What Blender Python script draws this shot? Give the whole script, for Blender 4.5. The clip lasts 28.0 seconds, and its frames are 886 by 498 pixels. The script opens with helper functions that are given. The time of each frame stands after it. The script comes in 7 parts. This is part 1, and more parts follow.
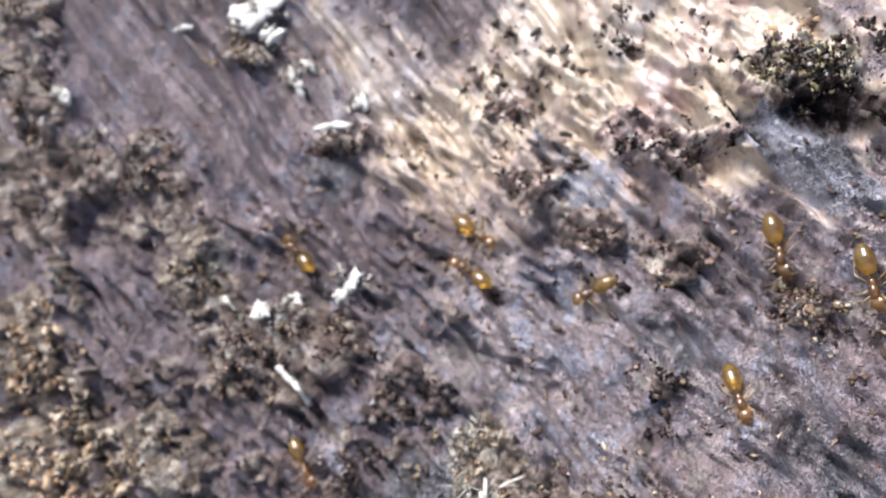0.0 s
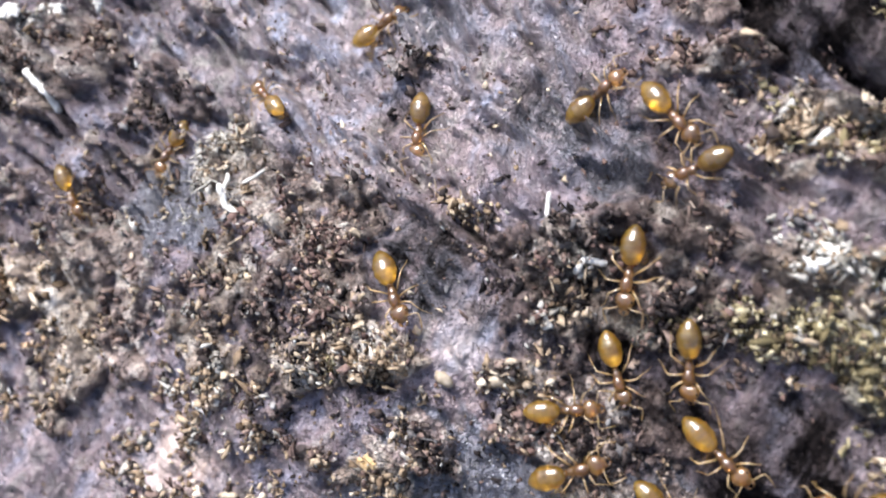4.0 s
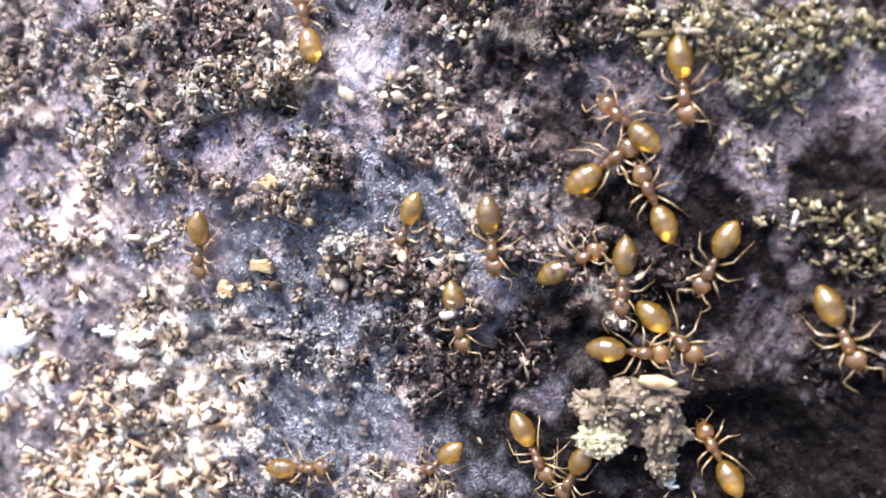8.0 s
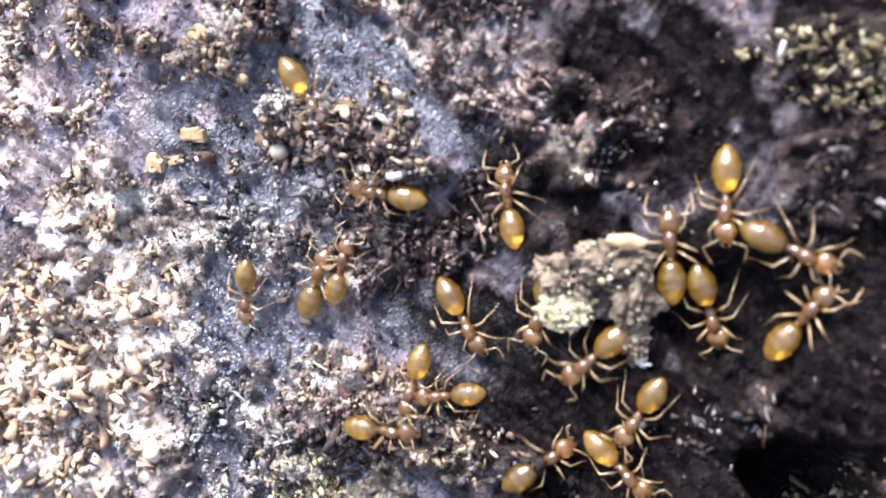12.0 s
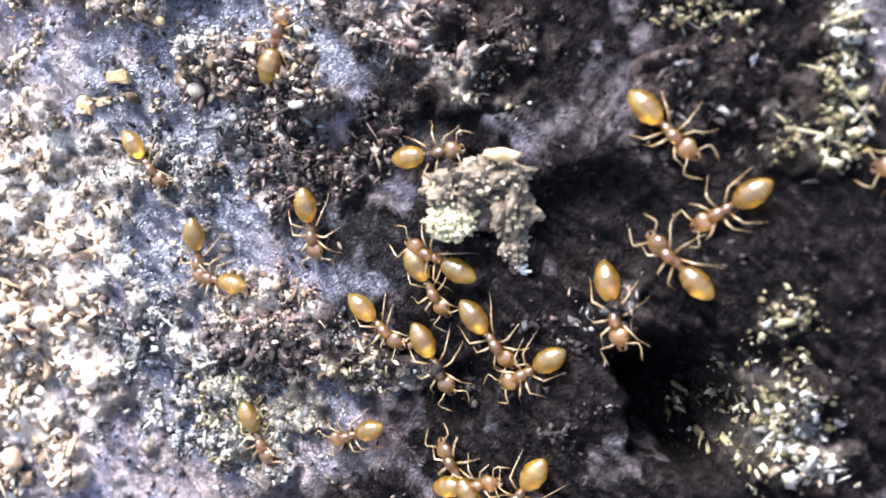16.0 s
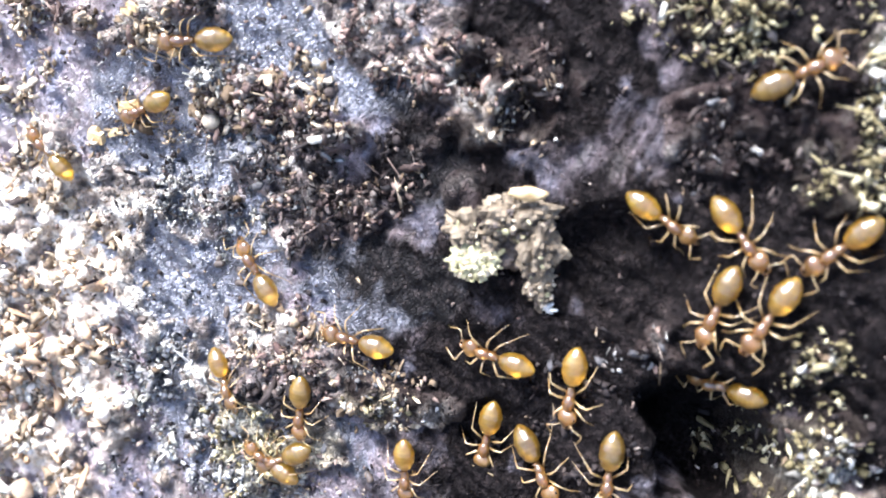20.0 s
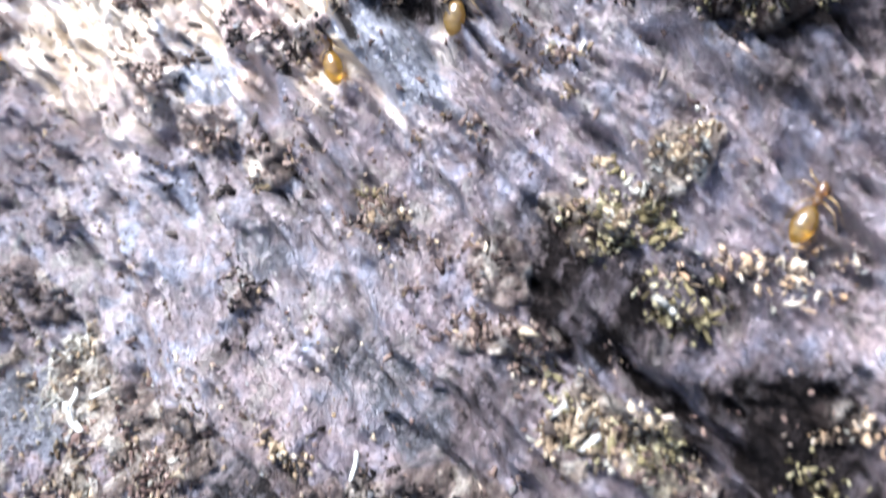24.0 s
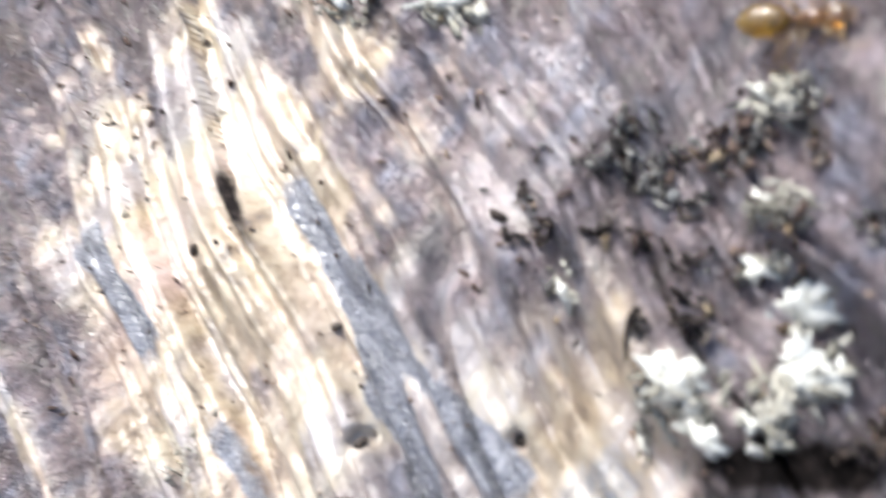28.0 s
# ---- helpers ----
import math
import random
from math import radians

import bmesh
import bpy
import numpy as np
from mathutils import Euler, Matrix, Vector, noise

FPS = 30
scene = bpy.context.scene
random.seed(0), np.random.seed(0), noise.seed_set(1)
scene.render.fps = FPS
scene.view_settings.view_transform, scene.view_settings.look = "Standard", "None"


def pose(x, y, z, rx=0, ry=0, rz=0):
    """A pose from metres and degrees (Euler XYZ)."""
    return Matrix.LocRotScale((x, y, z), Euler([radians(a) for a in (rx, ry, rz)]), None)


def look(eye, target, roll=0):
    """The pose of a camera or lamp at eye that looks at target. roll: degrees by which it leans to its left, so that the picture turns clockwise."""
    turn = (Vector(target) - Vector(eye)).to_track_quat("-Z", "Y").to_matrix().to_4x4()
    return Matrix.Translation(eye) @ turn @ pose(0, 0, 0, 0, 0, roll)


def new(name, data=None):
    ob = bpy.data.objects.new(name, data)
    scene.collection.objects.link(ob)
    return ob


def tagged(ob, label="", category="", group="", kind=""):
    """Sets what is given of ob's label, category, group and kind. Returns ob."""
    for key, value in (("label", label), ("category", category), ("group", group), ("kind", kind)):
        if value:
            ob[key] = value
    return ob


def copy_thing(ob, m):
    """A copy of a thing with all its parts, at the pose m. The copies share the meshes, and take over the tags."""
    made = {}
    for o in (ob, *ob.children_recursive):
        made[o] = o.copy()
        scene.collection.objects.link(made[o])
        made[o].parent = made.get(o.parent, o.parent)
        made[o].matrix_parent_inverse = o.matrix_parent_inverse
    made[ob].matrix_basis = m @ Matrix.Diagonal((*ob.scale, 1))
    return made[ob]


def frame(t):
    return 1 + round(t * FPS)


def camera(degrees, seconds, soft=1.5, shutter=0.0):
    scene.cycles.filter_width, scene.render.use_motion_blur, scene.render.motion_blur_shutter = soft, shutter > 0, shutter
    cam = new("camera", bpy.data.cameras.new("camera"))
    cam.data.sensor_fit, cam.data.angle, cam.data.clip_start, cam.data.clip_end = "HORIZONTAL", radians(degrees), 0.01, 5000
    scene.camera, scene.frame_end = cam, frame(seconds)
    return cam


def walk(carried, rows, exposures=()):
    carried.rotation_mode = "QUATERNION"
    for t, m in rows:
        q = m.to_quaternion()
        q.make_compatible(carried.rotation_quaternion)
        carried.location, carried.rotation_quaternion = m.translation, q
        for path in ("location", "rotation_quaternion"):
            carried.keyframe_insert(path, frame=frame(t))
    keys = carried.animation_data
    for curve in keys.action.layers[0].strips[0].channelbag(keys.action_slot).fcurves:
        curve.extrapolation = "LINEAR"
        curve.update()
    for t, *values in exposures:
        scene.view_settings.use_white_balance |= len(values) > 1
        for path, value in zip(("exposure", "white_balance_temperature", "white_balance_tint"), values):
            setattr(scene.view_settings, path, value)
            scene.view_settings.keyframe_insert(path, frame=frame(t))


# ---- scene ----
# The camera looks down on a rotten log; u runs to the right, v up the slope and w out of the bark, in millimetres.
SLOPE = pose(0, 0, 0.28, 38, 0, 0)
MM = 0.001


def eye(u, v, w, rx, ry, rz):
    return SLOPE @ pose(u * MM, v * MM, w * MM, rx, ry, rz)


cam = camera(45, 28.0, soft=1.8, shutter=0.35)
cam.data.dof.use_dof = True
cam.data.dof.focus_distance = 0.0420
cam.data.dof.aperture_fstop = 80
walk(cam, [
    (0, eye(-11.20, 23.38, 49.92, 4.03, 5.92, -2.84)),
    (0.5, eye(-10.24, 21.86, 49.07, 4.00, 6.42, -3.23)),
    (1, eye(-9.33, 19.49, 48.03, 4.04, 6.21, -2.63)),
    (1.5, eye(-8.31, 17.33, 47.26, 3.54, 5.96, -2.06)),
    (2, eye(-6.88, 16.36, 46.47, 3.25, 5.91, -1.84)),
    (2.5, eye(-5.63, 15.44, 46.01, 2.94, 5.36, -1.78)),
    (3, eye(-4.45, 14.65, 46.05, 2.34, 4.66, -1.83)),
    (3.5, eye(-3.09, 13.21, 45.48, 1.86, 4.52, -1.88)),
    (4, eye(-1.54, 11.47, 44.33, 1.53, 5.18, -1.73)),
    (4.5, eye(-1.12, 10.11, 43.88, 1.07, 4.71, -1.73)),
    (6.5, eye(-1.87, 4.76, 43.87, 1.25, 1.75, -0.29)),
    (7, eye(-1.23, 3.73, 43.99, 0.05, 1.99, -0.11)),
    (7.5, eye(-0.94, 2.94, 44.40, -0.29, 1.69, -0.06)),
    (8, eye(-0.42, 2.06, 44.97, -0.08, 1.66, 0.04)),
    (8.5, eye(0.06, 1.86, 45.83, -0.43, 1.57, 0.05)),
    (9, eye(0.20, 1.23, 46.24, 0.03, 1.36, 0.19)),
    (9.5, eye(-0.02, 0.52, 44.83, 0.61, 1.52, 0.05)),
    (10, eye(0.00, 0.00, 43.46, 0.63, 1.69, 0.03)),
    (10.5, eye(0.42, -0.86, 42.27, 0.71, 2.05, 0.13)),
    (11, eye(0.90, -1.82, 41.44, 0.87, 2.28, 0.39)),
    (11.5, eye(0.84, -2.26, 40.97, 0.26, 1.61, 0.36)),
    (12, eye(0.87, -2.65, 40.83, -0.37, 1.06, 0.22)),
    (12.5, eye(1.28, -3.47, 40.86, -0.75, 1.09, -0.16)),
    (13, eye(1.74, -4.28, 41.03, -1.23, 1.16, -0.46)),
    (13.5, eye(2.29, -4.90, 41.31, -1.93, 1.06, -0.60)),
    (15.5, eye(4.53, -5.85, 44.72, -0.02, 0.51, -0.53)),
    (16, eye(4.50, -5.87, 44.02, 0.12, 0.93, -0.71)),
    (16.5, eye(4.37, -5.87, 43.37, -0.02, 1.21, -0.86)),
    (17, eye(4.03, -5.91, 42.79, -0.02, 1.20, -0.91)),
    (17.5, eye(3.60, -5.82, 42.23, 0.05, 1.04, -0.98)),
    (18, eye(3.35, -5.51, 41.82, -0.24, 1.00, -1.13)),
    (18.5, eye(3.16, -5.48, 41.65, -0.28, 0.88, -1.26)),
    (19, eye(3.36, -5.43, 41.61, -0.48, 1.15, -1.36)),
    (19.5, eye(3.67, -4.90, 42.04, -0.88, 1.29, -1.29)),
    (20, eye(3.52, -4.10, 43.18, -0.49, 0.67, -0.93)),
    (20.5, eye(4.02, -4.00, 44.08, 0.13, 1.25, -0.56)),
    (22.5, eye(4.22, 7.48, 42.96, -5.62, 6.40, -1.51)),
    (23, eye(6.64, 12.24, 43.98, -4.06, 7.75, -1.52)),
    (23.5, eye(6.97, 18.04, 45.49, -3.21, 6.43, -2.32)),
    (24, eye(6.58, 22.24, 44.77, -0.37, 6.06, -1.66)),
    (24.5, eye(5.81, 27.77, 42.89, 1.36, 5.88, -1.94)),
    (25, eye(5.05, 36.03, 41.51, 0.61, 5.14, -3.89)),
    (25.5, eye(7.32, 40.87, 37.15, 4.94, 8.99, -2.43)),
    (26, eye(7.99, 41.64, 33.23, 12.27, 11.38, 0.35)),
    (26.5, eye(8.46, 45.89, 30.35, 11.72, 14.42, 0.50)),
    (27, eye(7.02, 51.37, 28.50, 10.29, 13.88, -0.47)),
    (27.5, eye(4.63, 58.01, 28.42, 5.93, 9.87, -0.81)),
    (28, eye(6.22, 58.71, 32.02, 11.10, 16.93, 3.25)),
], exposures=[(0, 0.48, 6050, 14), (2, 0.76, 6000, 14), (4, 0.94, 5900, 14), (7, 1.26, 5850, 15), (9, 1.56, 5700, 18), (11, 1.56, 5700, 18), (13, 1.62, 5700, 16), (14, 1.66, 5700, 16), (16, 1.92, 5600, 14), (17.5, 1.92, 5600, 13), (19, 1.78, 5600, 13), (20, 2.06, 5550, 12), (20.5, 2.07, 5550, 12), (23, 2.04, 5400, 10), (24, 1.45, 5550, 10), (25, 0.76, 6050, 9), (26, 0.42, 6050, 10), (27, 0.30, 6000, 9), (28, 0.76, 6050, 7)])

# ---- daylight: a bright, hazy sky over the slope ----
world = bpy.data.worlds.new("sky")
scene.world = world
world.use_nodes = True
nodes, links = world.node_tree.nodes, world.node_tree.links
sky = nodes.new("ShaderNodeTexSky")
sky.sky_type = "NISHITA"
sky.sun_disc = False
SUN_UP, SUN_ROUND = 67, -60
sky.sun_elevation = radians(SUN_UP)
sky.sun_rotation = radians(SUN_ROUND)
sky.dust_density = 4.0
nodes["Background"].inputs["Strength"].default_value = 0.13
links.new(sky.outputs["Color"], nodes["Background"].inputs["Color"])
sun_data = bpy.data.lights.new("sun", "SUN")
sun_data.energy = 3.8
sun_data.angle = radians(22)
sun_data.color = (1.0, 0.95, 0.88)
sun = new("sun", sun_data)
sx, sy = math.sin(radians(SUN_ROUND)), math.cos(radians(SUN_ROUND))
sun.matrix_world = look((sx * math.cos(radians(SUN_UP)), sy * math.cos(radians(SUN_UP)), math.sin(radians(SUN_UP))), (0, 0, 0))


# ---- noise in numpy ----
def lattice(i, j, seed):
    h = (i.astype(np.int64) * 374761393 + j.astype(np.int64) * 668265263 + seed * 974711) & 0x7FFFFFFF
    h = ((h ^ (h >> 13)) * 1274126177) & 0x7FFFFFFF
    return ((h ^ (h >> 16)) & 0xFFFF) / 65535.0


def vnoise(x, y, seed=0):
    """Smooth value noise from -1 to 1."""
    x, y = np.asarray(x, float), np.asarray(y, float)
    i, j = np.floor(x), np.floor(y)
    fx, fy = x - i, y - j
    fx, fy = fx * fx * fx * (fx * (fx * 6 - 15) + 10), fy * fy * fy * (fy * (fy * 6 - 15) + 10)
    a = lattice(i, j, seed) * (1 - fx) + lattice(i + 1, j, seed) * fx
    b = lattice(i, j + 1, seed) * (1 - fx) + lattice(i + 1, j + 1, seed) * fx
    return 2 * (a * (1 - fy) + b * fy) - 1


def fbm(x, y, seed=0, octaves=4):
    return sum(vnoise(x * 2.03**k + 17 * k, y * 2.03**k - 11 * k, seed + k) * 0.55**k for k in range(octaves))


def smooth(lo, hi, x):
    s = np.clip((x - lo) / (hi - lo), 0, 1)
    return s * s * (3 - 2 * s)


# ---- the log's surface ----
# broad swells and hollows of the log: u, v, reach and height
SWELLS = ((-10, 8.5, 6, 3.0), (-12, 32, 9, -2.35), (-10, 54, 6, 1.7), (0, -14, 9, -1.6), (10, 14, 6, 1.4), (-18, 40, 6, -1.1),
          (14, 50, 6, -0.95), (-14, -6, 6, -0.9), (-6, 26, 6, -0.6), (-24, 10, 6, -0.6), (-22, 24, 6, 0.6))


GRAIN = radians(-56)


def along(u, v):
    return u * math.cos(GRAIN) + v * math.sin(GRAIN)


def across(u, v):
    return -u * math.sin(GRAIN) + v * math.cos(GRAIN)


def bulge(u, v):
    """The log's own round, w in millimetres."""
    V, T = np.clip((v - 22) / 40, -1.05, 1.05), np.tanh((u + 4) / 26)
    side = np.maximum(0, np.abs(across(u, v) - 10) - 68)
    end = np.maximum(0, np.abs(along(u, v) + 24) - 110)
    w = 1.85 + 11.09 * T - 1.8 * T * V - 3.91 * V - 1.32 * V**2 + 5.38 * V**3 - 0.22 * V**4 - side**2 / 170 - end**2 / 70
    for a, b, reach, height in SWELLS:
        w = w + height * np.exp(-((u - a) ** 2 + (v - b) ** 2) / (2 * reach * reach))
    return w


def line_up(lo, hi, step, far):
    side, x, s = [], 0.0, step
    while x < far:
        s *= 1.2
        x += s
        side.append(x)
    return np.r_[lo - np.array(side[::-1]), np.arange(lo, hi, step), hi + np.array(side)]


STEP = 0.125
U0, U1, V0, V1 = -47.0, 37.0, -32.0, 82.0
us, vs = line_up(U0, U1, STEP, 260), line_up(V0, V1, STEP, 260)
GU, GV = np.meshgrid(us, vs, indexing="ij")
RAGGED = 0.5 * fbm(GU * 0.5, GV * 0.5, 91, 3) + 0.8 * fbm(along(GU, GV) * 0.06, across(GU, GV) * 0.5, 92, 3)


def spot(u, v, at, size, ragged=0.35, soft=0.0):
    """1 inside a patch about at (u, v) of the given half sizes and turn, 0 outside, with a ragged rim."""
    ru, rv, turn = size
    c, s = math.cos(radians(turn)), math.sin(radians(turn))
    x, y = (u - at[0]) * c + (v - at[1]) * s, -(u - at[0]) * s + (v - at[1]) * c
    return 1 - smooth(0.7 - soft, 1.15 + 0.5 * soft, np.hypot(x / ru, y / rv) + ragged * RAGGED)


def strip(u, v, a, b, wide, ragged=0.5):
    """1 on a band from a to b."""
    ax, ay, bx, by = *a, *b
    n = math.hypot(bx - ax, by - ay)
    s = ((u - ax) * (bx - ax) + (v - ay) * (by - ay)) / n
    d = np.abs(-(u - ax) * (by - ay) + (v - ay) * (bx - ax)) / n
    d = d + wide * ragged * fbm(along(u, v) * 0.25, across(u, v) * 0.9, 57, 3)
    return (1 - smooth(0.55 * wide, wide * 1.1, d)) * smooth(-2, 1, s) * (1 - smooth(n - 1, n + 2, s))


# ---- crumbs, frass, moss and lichen: where they lie ----
CHIP_SIDES = ((0, 1, 3, 2), (4, 6, 7, 5), (0, 4, 5, 1), (2, 3, 7, 6), (0, 2, 6, 4), (1, 5, 7, 3))
CHIP_V = np.array([(x, y, z) for x in (-0.66, 0.66) for y in (-0.66, 0.66) for z in (-0.66, 0.66)]
                  + [(-1.02, 0, 0), (1.02, 0, 0), (0, -1.02, 0), (0, 1.02, 0), (0, 0, -1.02), (0, 0, 1.02)])
CHIP_F = np.array([(side[k], side[(k + 1) % 4], 8 + n) for n, side in enumerate(CHIP_SIDES) for k in range(4)])
rng = np.random.default_rng(11)
HEAPS = {}
MOUNDS = []


SHAPES = ("crumb", "flake", "fibre")
ODD = {"brown": ("tan", "dark", "grey"), "dark": ("brown", "grey", "tan"), "pink": ("tan", "dark", "white"), "tan": ("brown", "white", "dark"),
       "rust": ("tan", "brown", "white"), "moss": ("dark", "tan", "white"), "white": ("grey", "white", "tan"), "grey": ("dark", "white", "brown")}


def patch(kind, u, v, ru, rv, n, turn=0, size=0.16, pile=0.35, shape="crumb", caked=True):
    """n crumbs strewn over a patch in small clots, thickest in its middle."""
    if caked and shape == "crumb" and ru * rv > 0.8:
        MOUNDS.append((kind, u, v, ru, rv, turn))
    m = max(4, n // 11)
    th, r = rng.uniform(0, 2 * math.pi, m), rng.uniform(0, 1, m) ** 0.6
    r = r * (1 + 0.35 * np.sin(3 * th + u) + 0.2 * np.sin(5 * th + v))
    clot = np.minimum(rng.integers(0, m, n), rng.integers(0, m, n))
    c, s = math.cos(radians(turn)), math.sin(radians(turn))
    off = rng.normal(0, 1, (2, n)) * size * 2.1
    x, y = (ru * r * np.cos(th))[clot] + off[0], (rv * r * np.sin(th))[clot] + off[1]
    near = np.exp(-((off[0] ** 2 + off[1] ** 2) / (2.1 * size) ** 2))
    lift = rng.uniform(0, 1, n) * (near * size * 3.2 + pile * np.clip(1 - r * r, 0, 1)[clot] * 0.6)
    sizes = (0.82 if kind == "moss" else 1.0) * size * np.exp(np.clip(rng.normal(0, 0.55, n), -1.0, 0.85))
    pick = rng.uniform(0, 1, n)
    kinds = (kind,) + ODD[kind]
    which = np.digitize(pick, (0.78, 0.88, 0.95))
    for k, name in enumerate(kinds):
        on = which == k
        odd = rng.uniform(0, 1, n)
        form = np.where(odd < 0.20, 1, np.where(odd > 0.955, 2, SHAPES.index(shape)))
        HEAPS.setdefault(name, []).append(((u + x * c - y * s)[on], (v + x * s + y * c)[on], sizes[on], lift[on], form[on]))


def scatter(kind, lo, hi, n, size=0.1, shape="crumb", keep=None):
    """n crumbs strewn evenly between two corners, clotted by noise."""
    u, v = rng.uniform(lo[0], hi[0], n * 3), rng.uniform(lo[1], hi[1], n * 3)
    f = 0.5 + 0.5 * fbm(u * 0.55, v * 0.55, 33, 3) - rng.uniform(0, 1, len(u))
    pick = np.argsort(-f)[:n]
    k = SHAPES.index(shape)
    HEAPS.setdefault(kind, []).append((u[pick], v[pick], size * np.exp(np.clip(rng.normal(0, 0.5, n), -0.9, 0.8)), np.zeros(n), np.full(n, k)))


# the crumbs caked on the bark: how high they stand, and how straw-coloured they are
CAKE = {"brown": (0.9, 0.25), "dark": (0.75, 0.0), "pink": (1.0, 0.4), "tan": (0.9, 0.8), "rust": (0.8, 0.95), "moss": (0.8, 0.7), "white": (0.0, 0.9), "grey": (0.35, 0.5)}


def pebbled(u, v, cell, seed):
    """Rounded crumbs that touch: their height over the floor between them, and a shade for each."""
    i, j = np.floor(u / cell), np.floor(v / cell)
    high, shade = np.zeros_like(u), np.zeros_like(u)
    for a in (-1, 0, 1):
        for b in (-1, 0, 1):
            x, y = (i + a + lattice(i + a, j + b, seed)) * cell, (j + b + lattice(i + a, j + b, seed + 1)) * cell
            own = lattice(i + a, j + b, seed + 2)
            d = ((u - x) ** 2 + (v - y) ** 2) / (cell * (0.45 + 0.4 * own)) ** 2
            top = np.sqrt(np.clip(1 - d, 0, 1)) * (0.5 + 0.8 * lattice(i + a, j + b, seed + 3))
            shade = np.where(top > high, own, shade)
            high = np.maximum(high, top)
    return high, shade


scatter("brown", (-42, -24), (24, 80), 3000, 0.08)
scatter("dark", (-12, -20), (24, 16), 1800, 0.095)
scatter("grey", (-32, -20), (2, 30), 2000, 0.065)
scatter("tan", (-42, -24), (0, 30), 2600, 0.08)
scatter("white", (-40, -20), (0, 80), 450, 0.065, "flake")
scatter("brown", (-30, 16), (24, 80), 800, 0.1)
scatter("pink", (-36, 4), (16, 52), 1500, 0.085)
scatter("white", (-40, -20), (0, 80), 110, 0.08, "fibre")
scatter("brown", (-30, 8), (16, 56), 1500, 0.09, "flake")
patch("brown", -33.9, 32.3, 4.6, 2.3, 260, turn=-20, size=0.099)
patch("white", -34.6, 33, 4, 2, 90, turn=-20, size=0.066, shape="flake")
patch("white", -35.6, 35.9, 2, 1.2, 60, size=0.066)
patch("tan", -40.4, 43.2, 2.2, 1.1, 74, size=0.099)
patch("tan", -28, 39.1, 1.5, 1, 68, size=0.099)
patch("white", -26.3, 41.2, 1.6, 1.6, 120, size=0.106, shape="flake")
patch("white", -24.7, 37.5, 1, 0.9, 70, size=0.099, shape="flake")
patch("white", -38.1, 37.6, 0.6, 0.4, 16, size=0.119, shape="flake")
patch("white", -22.2, 34.5, 0.9, 0.3, 22, size=0.119, shape="flake")
patch("white", -21, 36, 0.4, 0.7, 18, size=0.132, shape="flake")
patch("pink", -21.7, 33.6, 2, 0.9, 99, size=0.099)
patch("brown", -13, 34.6, 1.3, 0.8, 68, size=0.099)
patch("dark", -4.6, 31.1, 1.5, 1.1, 99, size=0.099)
patch("brown", -12.3, 30.4, 1.8, 1.2, 86, size=0.099)
patch("tan", -29.5, 26.9, 2.5, 2.2, 111, size=0.099)
patch("white", -29.2, 27.8, 1.9, 1.3, 40, size=0.066, shape="flake")
patch("dark", 0.5, 34.5, 3.1, 1.4, 260, turn=5, size=0.099)
patch("moss", 0.9, 34.5, 2.7, 1.1, 170, turn=5, size=0.099)
patch("white", -15.4, 18.2, 2, 1.1, 70, turn=-20, size=0.066)
patch("white", -21.8, 25.7, 1.2, 0.7, 60, turn=20, size=0.099, shape="flake")
patch("white", -25.9, 24.7, 0.8, 0.8, 30, size=0.099)
patch("white", -24.9, 25.4, 1.8, 1.2, 30, size=0.079, caked=False)
patch("brown", -23.6, 23.2, 3.3, 2.4, 235, turn=-20, size=0.099)
patch("brown", -27.9, 21.9, 3.7, 1.9, 186, size=0.099)
patch("rust", -40.7, 23.4, 3.1, 4.8, 195, size=0.145)
patch("rust", -39.4, 16.8, 4.1, 2.4, 161, size=0.145)
patch("dark", -19.4, 20.2, 2.6, 2, 161, size=0.099)
patch("tan", -33.3, 17.5, 3.2, 2.6, 161, size=0.099)
patch("brown", -40.9, 38.8, 2.5, 4.3, 186, size=0.099)
patch("pink", -40.6, 32.8, 2.8, 4.2, 161, size=0.099)
patch("rust", 0.4, 36.5, 1.4, 0.7, 74, turn=10, size=0.099)
patch("pink", -17, 39.5, 4.7, 2.8, 69, turn=-40, size=0.099, caked=False)
patch("dark", -11.3, 36.7, 3.6, 2.7, 68, turn=-45, size=0.079, caked=False)
patch("dark", -6.6, 37.1, 1.4, 1.7, 43, turn=-40, size=0.099, caked=False)
patch("brown", -23.9, 28.9, 1.2, 0.6, 37, size=0.099)
patch("dark", -7.1, 32.2, 1.7, 1.1, 49, turn=-40, size=0.099)
patch("brown", -27.2, 22.8, 2.7, 2.1, 148, size=0.099)
patch("white", -28.2, 23.4, 2.8, 1.8, 60, size=0.066, shape="flake")
patch("tan", -15.1, 16.2, 2.3, 2.3, 161, turn=-20, size=0.099)
patch("white", -15.1, 17, 1.6, 1.8, 70, size=0.086, shape="fibre")
patch("white", -15.8, 18.4, 1.1, 0.8, 30, size=0.079, shape="flake")
patch("tan", -27.4, 11.9, 2.1, 1.8, 148, size=0.132)
patch("rust", -29.7, 7.4, 2.8, 3.1, 161, size=0.158)
patch("brown", -21.2, 11.9, 3.6, 3.6, 195, size=0.099)
patch("tan", -21.3, 10.8, 3.6, 3.6, 74, size=0.099, caked=False)
patch("dark", -12.6, 9.2, 3.9, 3.1, 195, size=0.099, caked=False)
patch("dark", -12.6, 9.2, 3.9, 3.1, 120, size=0.099, caked=False)
patch("tan", -8, 8.9, 2, 1.4, 124, turn=-20, size=0.099)
patch("brown", -10.1, 13.6, 2.1, 1.4, 148, turn=-20, size=0.099)
